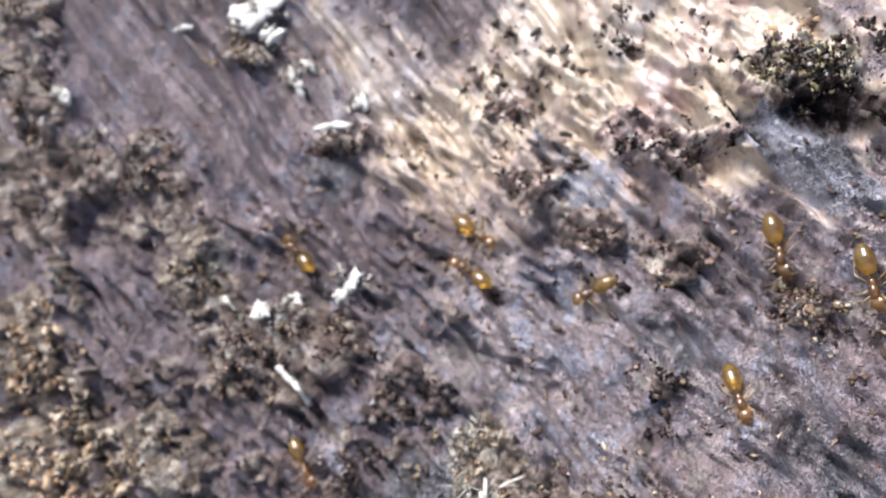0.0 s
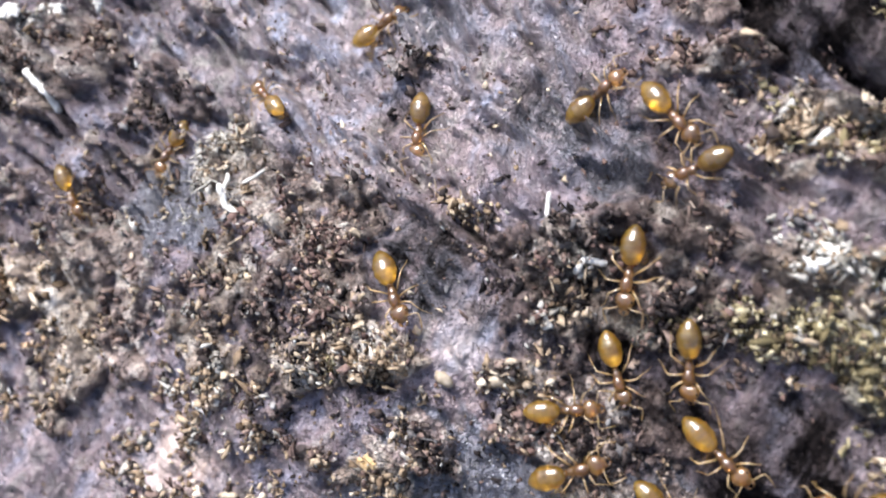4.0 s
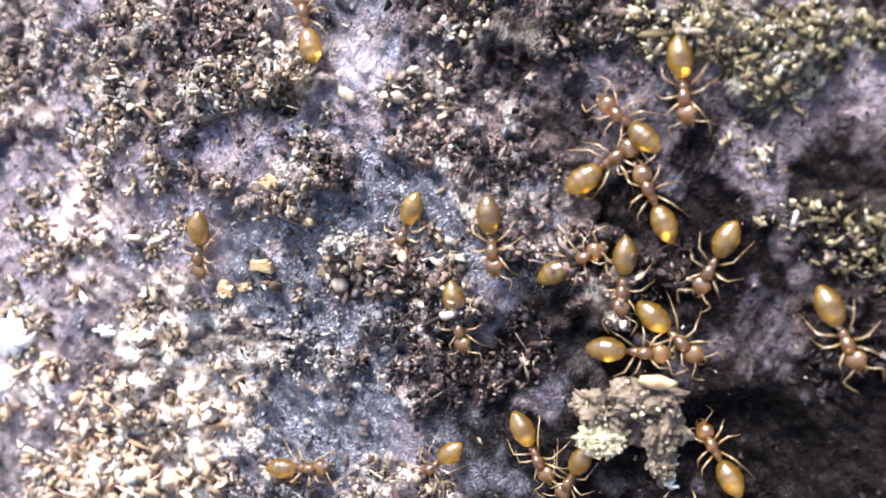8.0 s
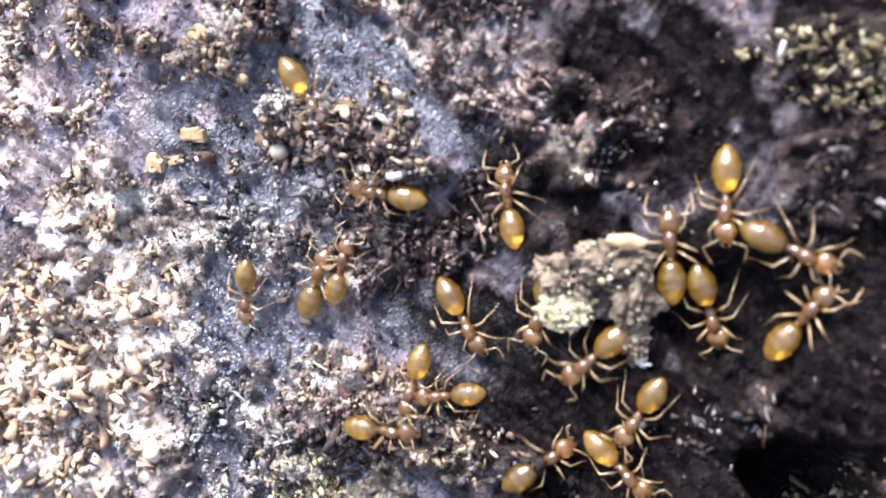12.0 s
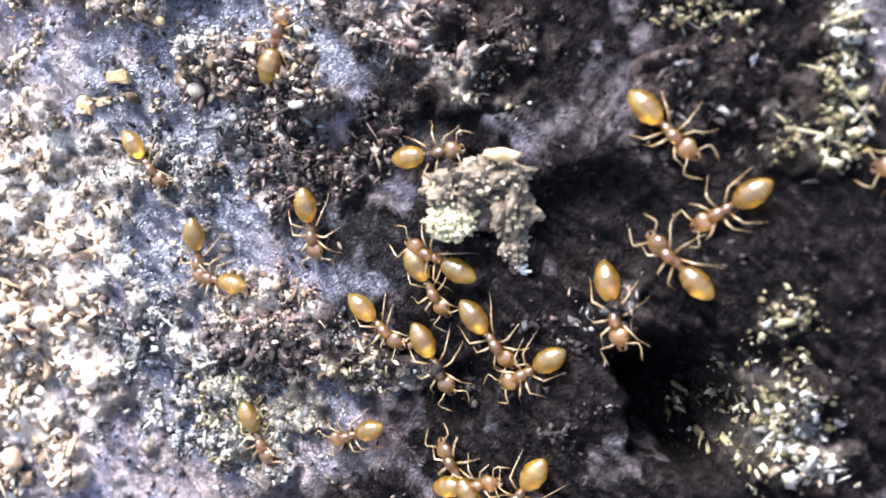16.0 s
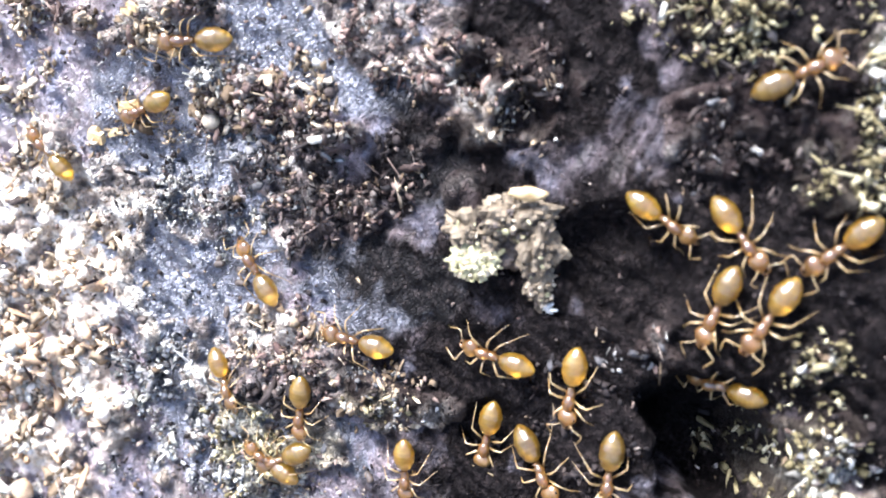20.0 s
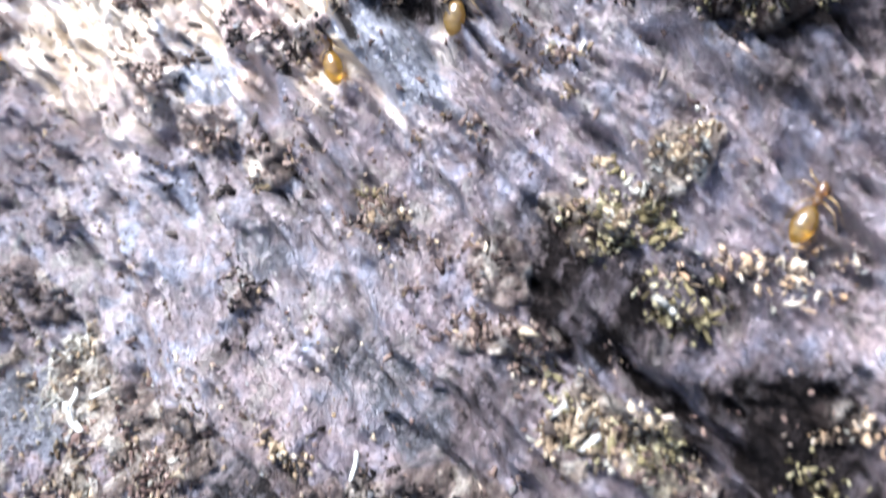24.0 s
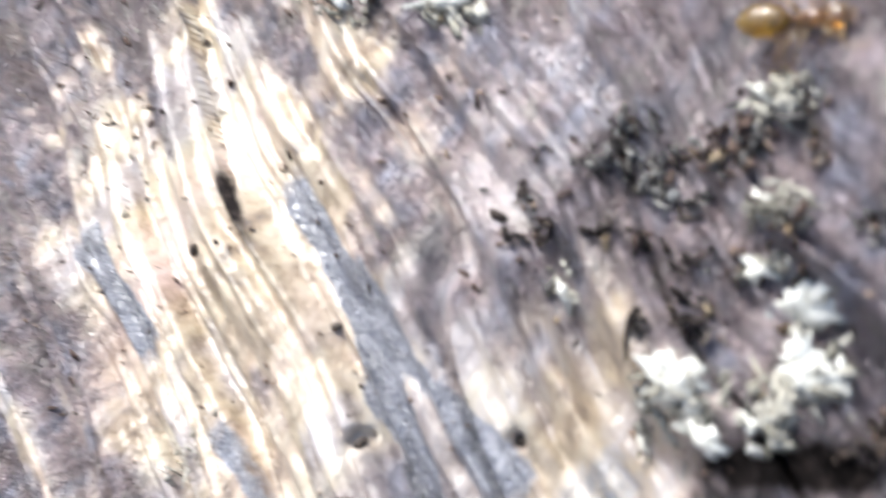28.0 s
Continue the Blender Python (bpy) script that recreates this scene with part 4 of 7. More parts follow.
GREY = crumb_stuff("grey_crumbs", (0.0, (0.055, 0.053, 0.056)), (0.5, (0.15, 0.145, 0.14)), (0.85, (0.31, 0.305, 0.29)), (1.0, (0.54, 0.54, 0.52)))
GASTER = shell("amber_abdomen", (0.42, 0.22, 0.012), (0.74, 0.48, 0.06), True, 0.80)
BODY = shell("orange_body", (0.33, 0.145, 0.022), (0.56, 0.30, 0.07), False, 0.78)
LEG = shell("pale_leg", (0.42, 0.26, 0.09), (0.68, 0.49, 0.25), False, 0.5)
EYE = plain_stuff("dark_eye", (0.02, 0.015, 0.012), (0.05, 0.035, 0.025), 9000, 0.2)
CHALK = plain_stuff("chalk_white", (0.46, 0.44, 0.37), (0.80, 0.79, 0.74), 2400, 0.7)
STRAW = plain_stuff("straw_wood", (0.34, 0.22, 0.09), (0.66, 0.50, 0.27), 2600, 0.55)
SOIL = plain_stuff("crusted_soil", (0.05, 0.036, 0.022), (0.27, 0.21, 0.135), 1500, 0.7, 0.0001)
GREENISH = plain_stuff("pale_green_lichen", (0.22, 0.20, 0.09), (0.62, 0.57, 0.35), 2000, 0.7, 0.00008)
PELLET = plain_stuff("dark_pellet", (0.035, 0.027, 0.022), (0.12, 0.09, 0.07), 5000, 0.5)
STONE = plain_stuff("pale_grain", (0.28, 0.22, 0.14), (0.58, 0.49, 0.36), 2200, 0.55)


# ---- mesh helpers ----
def mesh_of(name, verts, faces, material, shade=True):
    me = bpy.data.meshes.new(name)
    me.from_pydata(verts, [], faces)
    me.materials.append(material)
    if shade:
        me.polygons.foreach_set("use_smooth", [True] * len(me.polygons))
    return me


def part(name, me, parent, at=(0, 0, 0), label=""):
    ob = new(name, me)
    ob.parent = parent
    ob.location = at
    return tagged(ob, label)


def ball(radii, at=(0, 0, 0), rings=10, segs=14, tail=0.0, lumps=0.0, seed=0, bands=0):
    """Verts and faces of an egg: tail draws the back end (-x) to a point, lumps roughens it."""
    verts, faces = [], []
    for i in range(rings + 1):
        th = math.pi * i / rings
        for k in range(segs):
            ph = 2 * math.pi * k / segs
            x, r = math.cos(th), math.sin(th)
            if tail and x < 0:
                r *= 1 - tail * (-x) ** 2
            if bands:
                r *= 1 - 0.07 * ((1 - x) * 0.5 * bands % 1.0) * smooth(1.0, 0.6, abs(x))
            y, z = r * math.cos(ph), r * math.sin(ph)
            f = 1 + lumps * (0.6 * noise.noise(Vector((x * 1.7 + seed, y * 1.7, z * 1.7))) + 0.4 * noise.noise(Vector((x * 4.6, y * 4.6 + seed, z * 4.6))))
            verts.append((at[0] + radii[0] * x * f, at[1] + radii[1] * y * f, at[2] + radii[2] * z * f))
    for i in range(rings):
        for k in range(segs):
            a, b = i * segs + k, i * segs + (k + 1) % segs
            faces.append((a, a + segs, b + segs, b))
    return verts, faces


def tube(points, radii, segs=7):
    """Verts and faces of a bent tube through points."""
    verts, faces = [], []
    pts = [Vector(p) for p in points]
    for i, p in enumerate(pts):
        way = (pts[min(i + 1, len(pts) - 1)] - pts[max(i - 1, 0)]).normalized()
        a = way.orthogonal().normalized() if i == 0 else (a - way * a.dot(way)).normalized()
        b = way.cross(a)
        for k in range(segs):
            ph = 2 * math.pi * k / segs
            verts.append(p + radii[i] * (a * math.cos(ph) + b * math.sin(ph)))
    for i in range(len(pts) - 1):
        for k in range(segs):
            c, d = i * segs + k, i * segs + (k + 1) % segs
            faces.append((c, d, d + segs, c + segs))
    faces.append(tuple(range(segs))[::-1])
    faces.append(tuple(range((len(pts) - 1) * segs, len(pts) * segs)))
    return verts, faces


def joined(*pieces, scale=MM):
    verts, faces = [], []
    for v, f in pieces:
        n = len(verts)
        verts += [tuple(scale * c for c in p) for p in v]
        faces += [tuple(n + i for i in face) for face in f]
    return verts, faces


# ---- ground and log ----
def build_ground():
    n, half = 40, 300.0
    lines = np.sign(np.linspace(-1, 1, n)) * np.abs(np.linspace(-1, 1, n)) ** 3 * half
    verts = [(x, y, 0.02 * float(fbm(x * 0.8, y * 0.8, 7, 2)) * min(1, math.hypot(x, y))) for x in lines for y in lines]
    faces = [(i * n + j, (i + 1) * n + j, (i + 1) * n + j + 1, i * n + j + 1) for i in range(n - 1) for j in range(n - 1)]
    tagged(new("ground", mesh_of("ground", verts, faces, LITTER)), "brown forest floor of leaf litter around the log", "ground", kind="structure")


DAMP_SHADES = []


def build_log():
    nu, nv = GU.shape
    co = np.stack([GU, GV, HEIGHT], -1).reshape(-1, 3) * MM
    i = np.arange(nu * nv).reshape(nu, nv)
    quads = np.stack([i[:-1, :-1], i[1:, :-1], i[1:, 1:], i[:-1, 1:]], -1).reshape(-1, 4)
    me = bpy.data.meshes.new("log")
    me.vertices.add(len(co))
    me.vertices.foreach_set("co", co.ravel())
    me.loops.add(quads.size)
    me.loops.foreach_set("vertex_index", quads.ravel())
    me.polygons.add(len(quads))
    me.polygons.foreach_set("loop_start", np.arange(0, quads.size, 4))
    me.polygons.foreach_set("use_smooth", np.ones(len(quads), bool))
    me.update()
    u, v = GU, GV
    pale, slate, damp_shade, ash_sheen = 0 * u, 0 * u, 0 * u, 0 * u
    # two left-edge patches whose strong light is painted as pale wood
    pale = np.maximum(pale, 0.6 * spot(u, v, (-13.4, -7.1), (4.2, 11, 0), soft=0.4))
    pale = np.maximum(pale, 0.5 * spot(u, v, (-18.7, 5.6), (3.5, 8.1, 0), soft=0.4))
    pale = np.maximum(pale, 0.4 * spot(u, v, (-5.9, 35.6), (7.4, 4.5, -40), soft=0.4))
    pale = np.maximum(pale, 0.15 * spot(u, v, (-15.8, 39.3), (8.1, 4, -40), soft=0.4))
    pale = np.maximum(pale, 0.6 * spot(u, v, (2.3, 35.4), (3.8, 2.4, 0), soft=0.4))
    pale = np.maximum(pale, 0.55 * spot(u, v, (-4.7, 9.8), (1.3, 2.6, 0), soft=0.4))
    pale = np.maximum(pale, 0.85 * spot(u, v, (-5.2, 39.3), (14.5, 12.2, 0), soft=0.4))
    pale = np.maximum(pale, 0.75 * spot(u, v, (-13.3, 33.3), (11.8, 9.2, 0), soft=0.4))
    pale = np.maximum(pale, 1 * spot(u, v, (-7.4, 49.8), (10.2, 9, 0), soft=0.4))
    pale = np.maximum(pale, 1 * spot(u, v, (-9, 56.1), (7.2, 9, 0), soft=0.4))
    pale = np.maximum(pale, 0.95 * spot(u, v, (-12.8, 63.6), (10.4, 11.2, 0), soft=0.4))
    pale = np.maximum(pale, 0.85 * spot(u, v, (9.3, 51.7), (7.6, 3.6, -30), soft=0.4))
    pale = np.maximum(pale, 0.9 * spot(u, v, (0.4, 57.9), (4.8, 6.1, -20), soft=0.4))
    pale = np.maximum(pale, 0.4 * spot(u, v, (-2, 67.3), (5.5, 7, -30), soft=0.4))
    pale = np.maximum(pale, 1 * spot(u, v, (-28.6, 11.8), (4.0, 3.0, 0), soft=0.4))
    # two more at the left edge, bright light painted pale
    pale = np.maximum(pale, 0.9 * spot(u, v, (-16.2, -11.8), (3.3, 6.1, 0), soft=0.4))
    pale = np.maximum(pale, 0.7 * spot(u, v, (-21.9, -3.6), (3.5, 5.2, 0), soft=0.4))
    pale = np.maximum(pale, 0.7 * spot(u, v, (14.1, 38.3), (3.8, 2.3, 0), soft=0.4))
    pale = np.maximum(pale, 1 * strip(u, v, (-5.6, 37.2), (-1.9, 29.8), 1.0, 0.3))
    pale = np.maximum(pale, 1 * strip(u, v, (-2.2, 33.7), (-0.8, 31.1), 0.5, 0.3))
    pale = np.maximum(pale, 0.95 * spot(u, v, (3.0, 32.0), (1.3, 2.6, -20), soft=0.4))
    pale = np.maximum(pale, 0.9 * spot(u, v, (9.0, 49.5), (7.5, 5.5, -30), soft=0.4))
    ash_sheen = np.maximum(ash_sheen, 0.6 * spot(u, v, (3.8, 67.8), (6.4, 3, -15), soft=0.4))
    ash_sheen = np.maximum(ash_sheen, 0.4 * spot(u, v, (8, 60.2), (3.9, 1.2, -20), soft=0.4))
    # left-hand patches: sky sheen painted as lighter grey
    ash_sheen = np.maximum(ash_sheen, 0.5 * spot(u, v, (-11, 1.5), (5.5, 4.3, 0), soft=0.4))
    ash_sheen = np.maximum(ash_sheen, 0.42 * spot(u, v, (-13.7, -5.4), (4.2, 5.7, 0), soft=0.4))
    ash_sheen = np.maximum(ash_sheen, 0.85 * spot(u, v, (-12.5, 21.6), (11.5, 9, -20), soft=0.4))
    ash_sheen = np.maximum(ash_sheen, 0.85 * spot(u, v, (-14.2, 23.6), (11.4, 7, 0), soft=0.4))
    ash_sheen = np.maximum(ash_sheen, 0.45 * spot(u, v, (-13.7, -2), (3.9, 7.7, 0), soft=0.4))
    ash_sheen = np.maximum(ash_sheen, 0.62 * spot(u, v, (-7, 50), (20, 19, 0), soft=0.4))
    ash_sheen = np.maximum(ash_sheen, 0.85 * spot(u, v, (7, 32), (9, 6, -30), soft=0.4))
    # sheen of the smooth patch and the ridges, put into the colour
    ash_sheen = np.maximum(ash_sheen, 0.6 * spot(u, v, (-4.7, 10.3), (2.0, 2.8, 0)))
    ash_sheen = np.maximum(ash_sheen, 0.65 * spot(u, v, (-3, 21), (10, 8, -30), soft=0.4))
    slate = np.maximum(slate, 1 * spot(u, v, (-5.4, 0.3), (6.7, 3.5, 0)))
    slate = np.maximum(slate, 0.9 * spot(u, v, (2.4, -1.9), (1.8, 1.6, 0)))
    slate = np.maximum(slate, 0.3 * spot(u, v, (-4.7, 10.2), (2.6, 3.3, 0)))
    slate = np.maximum(slate, 1 * spot(u, v, (-4.3, 3.7), (6.7, 3.4, 0)))
    slate = np.maximum(slate, 0.9 * spot(u, v, (-3.3, 1.8), (6.9, 2.3, 0)))
    slate = np.maximum(slate, 0.8 * spot(u, v, (-8.9, -3.9), (2.7, 4.6, 0)))
    slate = np.maximum(slate, 1 * spot(u, v, (0.2, -5.8), (3.6, 2.3, 0)))
    slate = np.maximum(slate, 0.9 * spot(u, v, (-5.9, 4), (2.4, 1.3, 0)))
    slate = np.maximum(slate, 0.9 * spot(u, v, (-17.8, 15), (2.7, 2.9, -40)))
    slate = np.maximum(slate, 0.55 * spot(u, v, (-6.1, 12), (2.5, 2, -30)))
    slate = np.maximum(slate, 0.8 * spot(u, v, (-8.5, 2.9), (2, 1.3, 0)))
    slate = np.maximum(slate, 0.6 * spot(u, v, (-22.4, 31.7), (2.8, 1.9, -40)))
    slate = np.maximum(slate, 0.6 * spot(u, v, (-9.4, 30.2), (1.7, 3.4, 40)))
    slate = np.maximum(slate, 0.5 * spot(u, v, (-6.1, 22.5), (2.4, 1.6, -30)))
    slate = np.maximum(slate, 0.6 * spot(u, v, (0.3, 16.4), (2.7, 2.5, 0)))
    slate = np.maximum(slate, 0.8 * spot(u, v, (0.3, 30.3), (1.3, 2.9, 30)))
    slate = np.maximum(slate, 0.8 * spot(u, v, (-2, -11.4), (3, 1.4, -30)))
    slate = np.maximum(slate, 0.85 * spot(u, v, (-7, -3), (5.5, 9, 0)))
    slate = np.maximum(slate, 0.95 * spot(u, v, (-6, -11), (4.5, 4.0, 0)))
    slate = np.maximum(slate, 1 * spot(u, v, (1.8, 50.2), (2.3, 1.0, -52)))
    damp_shade = np.maximum(damp_shade, 0.5 * spot(u, v, (1.9, 50.0), (1.7, 0.8, -52), soft=0.4))
    slate = np.maximum(slate, 0.4 * spot(u, v, (2.5, 58.1), (1.7, 1.3, 0)))
    # dark patches: wet soil, plus shade painted over the right-hand hollow
    damp_shade = np.maximum(damp_shade, 0.9 * spot(u, v, (10.6, -6.4), (4.2, 2.4, 0), soft=0.4))
    damp_shade = np.maximum(damp_shade, 0.42 * spot(u, v, (10.1, 18.2), (6.1, 2.9, -35), soft=0.4))
    damp_shade = np.maximum(damp_shade, 0.8 * spot(u, v, (14.1, 15.8), (4.5, 2.7, -20), soft=0.4))
    damp_shade = np.maximum(damp_shade, 1 * spot(u, v, (6.5, -13.5), (6.3, 2.7, 0), soft=0.4))
    damp_shade = np.maximum(damp_shade, 0.85 * spot(u, v, (2.6, -5.3), (6.6, 3.1, 0), soft=0.4))
    damp_shade = np.maximum(damp_shade, 0.7 * spot(u, v, (4, 55.5), (2, 1.5, -30), soft=0.4))
    damp_shade = np.maximum(damp_shade, 0.6 * spot(u, v, (5.7, 5.8), (6.6, 3.2, 0), soft=0.4))
    damp_shade = np.maximum(damp_shade, 0.2 * spot(u, v, (-3.7, 18), (9.8, 3.3, -15), soft=0.4))
    damp_shade = np.maximum(damp_shade, 0.2 * spot(u, v, (-2.3, 21.1), (8.5, 6.7, -30), soft=0.4))
    damp_shade = np.maximum(damp_shade, 0.2 * spot(u, v, (-13.7, 17.4), (11, 3.3, -20), soft=0.4))
    damp_shade = np.maximum(damp_shade, 0.6 * spot(u, v, (7.5, 42.7), (4.5, 1.4, -35), soft=0.4))
    damp_shade = np.maximum(damp_shade, 0.6 * spot(u, v, (5.2, 42.6), (4, 1.1, -30), soft=0.4))
    damp_shade = np.maximum(damp_shade, 0.4 * spot(u, v, (11.9, 32.3), (4.9, 1.7, -30), soft=0.4))
    damp_shade = np.maximum(damp_shade, 0.6 * spot(u, v, (-1.3, 11.7), (9.4, 3.6, -10), soft=0.4))
    damp_shade = np.maximum(damp_shade, 0.5 * spot(u, v, (-13.9, 10.5), (7.4, 3, 0), soft=0.4))
    # hollow around the lump: its shade is put into the colour here
    damp_shade = np.maximum(damp_shade, 0.6 * spot(u, v, (7.4, -9.9), (8, 5.8, 0), soft=0.4))
    damp_shade = np.maximum(damp_shade, 0.95 * spot(u, v, (4.4, -9.1), (6.5, 4, 0), soft=0.4))
    damp_shade = np.maximum(damp_shade, 0.9 * spot(u, v, (6.8, -12), (6.6, 4, 0), soft=0.4))
    damp_shade = np.maximum(damp_shade, 1 * spot(u, v, (13.4, -5.3), (5.6, 8.9, 0), soft=0.4))
    damp_shade = np.maximum(damp_shade, 0.6 * spot(u, v, (9.4, -1.4), (4.7, 7.6, 0), soft=0.4))
    damp_shade = np.maximum(damp_shade, 0.4 * spot(u, v, (6, 45.9), (2.5, 1.2, -35), soft=0.4))
    damp_shade = np.maximum(damp_shade, 0.45 * spot(u, v, (4.4, 53.5), (2.7, 1.7, -30), soft=0.4))
    damp_shade = np.maximum(damp_shade, 0.55 * spot(u, v, (6.8, -1.2), (8.6, 5.3, 0), soft=0.4))
    damp_shade = np.maximum(damp_shade, 1 * spot(u, v, (11, -8.2), (6.3, 6.3, 0), soft=0.4))
    damp_shade = np.maximum(damp_shade, 0.5 * spot(u, v, (12.8, -1.5), (4.8, 3.5, 0), soft=0.4))
    damp_shade = np.maximum(damp_shade, 1 * spot(u, v, (11, -11), (6.6, 3.2, 0), soft=0.4))
    damp_shade = np.maximum(damp_shade, 0.85 * spot(u, v, (6.3, -4.9), (6.3, 3.8, 0), soft=0.4))
    damp_shade = np.maximum(damp_shade, 0.7 * spot(u, v, (1.9, -2.2), (5.6, 3.4, 0), soft=0.4))
    damp_shade = np.maximum(damp_shade, 0.95 * spot(u, v, (7.7, 2.1), (4.5, 3.4, -20), soft=0.4))
    damp_shade = np.maximum(damp_shade, 0.9 * spot(u, v, (1.9, -2), (5.5, 3.4, 0), soft=0.4))
    damp_shade = np.maximum(damp_shade, 0.6 * spot(u, v, (5.5, 5.3), (4.9, 2.6, -25), soft=0.4))
    damp_shade = np.maximum(damp_shade, 0.6 * spot(u, v, (1.8, 9.5), (5.4, 2.6, -20), soft=0.4))
    damp_shade = np.maximum(damp_shade, 0.9 * spot(u, v, (13.9, 11.3), (4.4, 3.8, -30), soft=0.4))
    damp_shade = np.maximum(damp_shade, 0.65 * spot(u, v, (8.9, 20.9), (5, 2.1, -20), soft=0.4))
    damp_shade = np.maximum(damp_shade, 0.45 * spot(u, v, (14.9, 27.3), (2.9, 1.9, -10), soft=0.4))
    damp_shade = np.maximum(damp_shade, 0.75 * spot(u, v, (14.1, 30.2), (4.9, 1.7, -15), soft=0.4))
    damp_shade = np.maximum(damp_shade, 0.8 * spot(u, v, (10.3, 43.7), (4.4, 1.9, -35), soft=0.4))
    damp_shade = np.maximum(damp_shade, 0.5 * spot(u, v, (8.3, 47.3), (3.1, 0.9, -35), soft=0.4))
    # three patches of shade below the knot, painted into the wood's colour
    damp_shade = np.maximum(damp_shade, 0.42 * spot(u, v, (8.2, 52.6), (4.3, 2.6, -35), soft=0.4))
    damp_shade = np.maximum(damp_shade, 0.3 * spot(u, v, (5.6, 50.9), (4.4, 1.7, -30), soft=0.4))
    damp_shade = np.maximum(damp_shade, 0.4 * spot(u, v, (9.8, 50.9), (3.1, 1.7, 0), soft=0.4))
    damp_shade = np.maximum(damp_shade, 0.7 * spot(u, v, (8.3, 54.8), (2.6, 1.7, -30), soft=0.4))
    # the knot hole's shade, painted over the dip cut there
    damp_shade = np.maximum(damp_shade, 1 * spot(u, v, (5.9, 56.4), (1.2, 1.2, 0), soft=0.4))
    damp_shade = np.maximum(damp_shade, 0.8 * spot(u, v, (6.6, 58.5), (2.9, 0.9, 0), soft=0.4))
    damp_shade = np.maximum(damp_shade, 0.8 * spot(u, v, (1.6, 32.2), (3.2, 1.6, -30), soft=0.4))
    damp_shade = np.maximum(damp_shade, 0.4 * spot(u, v, (-10.1, 7.7), (4.7, 1.6, 0), soft=0.4))
    damp_shade = np.maximum(damp_shade, 0.7 * spot(u, v, (5.1, -11.3), (4.1, 2.5, 0), soft=0.4))
    damp_shade = np.maximum(damp_shade, 0.4 * spot(u, v, (1.8, -10.3), (5.2, 2.5, 0), soft=0.4))
    slate = np.maximum(slate, 1 * strip(u, v, (-3.5, 57.7), (5.3, 46.9), 0.77))
    slate = np.maximum(slate, 1 * strip(u, v, (-7.5, 65.5), (0.1, 51.2), 0.85))
    slate = np.maximum(slate, 0.9 * strip(u, v, (-8.9, 66.7), (-0.8, 57.3), 0.84))
    slate = np.maximum(slate, 0.9 * strip(u, v, (-19.1, 65.6), (-15.3, 61.3), 0.77))
    # shade painted along the crack that the relief cuts
    damp_shade = np.maximum(damp_shade, 0.8 * strip(u, v, (-2.9, 33.5), (-1.4, 30.8), 0.2))
    damp_shade = np.maximum(damp_shade, 0.5 * strip(u, v, (-0.2, 32.8), (1.7, 29.3), 0.9))
    slate = np.maximum(slate, 0.7 * strip(u, v, (-2.2, 32.4), (3.9, 26.2), 0.88))
    damp_shade = np.maximum(damp_shade, 0.6 * strip(u, v, (5.3, 46.9), (12.1, 42.4), 1.05))
    slate = np.maximum(slate, 0.8 * strip(u, v, (-16.3, 48.6), (-13.8, 43.4), 0.81))
    damp_shade = np.maximum(damp_shade, 0.8 * strip(u, v, (10.9, 31), (16.4, 29.1), 0.58))
    slate = np.maximum(slate, 1 * strip(u, v, (6.6, 54), (10.2, 50.1), 0.41))
    slate = np.maximum(slate, 0.7 * strip(u, v, (-11.5, 58.9), (-7.5, 54.1), 0.59))
    damp_shade = np.maximum(damp_shade, 0.7 * strip(u, v, (-11.5, 66.9), (-9.8, 64.6), 0.39))
    # lower and right reach of the hollow, shade painted as near-black
    damp_shade = np.maximum(damp_shade, 1 * spot(u, v, (13, -16), (9, 4.5, 0), soft=0.4))
    damp_shade = np.maximum(damp_shade, 1 * spot(u, v, (19, -9), (5, 9, 0), soft=0.4))
    damp_shade = np.maximum(damp_shade, 0.7 * spot(u, v, (3, -16.5), (7, 3, 0), soft=0.4))
    damp_shade = np.maximum(damp_shade, 0.85 * spot(u, v, (12.5, 2.2), (5, 4.2, 0), soft=0.4))
    damp_shade = np.maximum(damp_shade, 0.42 * spot(u, v, (2.5, 16.5), (8, 4.5, -35), soft=0.4))
    damp_shade = np.maximum(damp_shade, 0.45 * spot(u, v, (4.5, 47.6), (3.4, 1.6, -45), soft=0.4))
    damp_shade = np.maximum(damp_shade, 0.65 * strip(u, v, (4.5, 22.6), (11.5, 14.8), 1.5))
    DAMP_SHADES.append(damp_shade)
    for name, values in (("pale", pale), ("slate", slate), ("damp_shade", damp_shade), ("ash_sheen", ash_sheen), ("caked", CAKED), ("straw", STRAW_TINT), ("mossy", MOSSY), ("bit", BIT)):
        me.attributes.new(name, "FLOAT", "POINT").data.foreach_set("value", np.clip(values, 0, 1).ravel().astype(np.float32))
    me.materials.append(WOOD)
    ob = tagged(new("log", me), "weathered rotten log, grey-brown with damp dark stains, painted shade and sheen, and cracked grain", "log", kind="structure")
    ob.matrix_world = SLOPE


build_ground()
build_log()

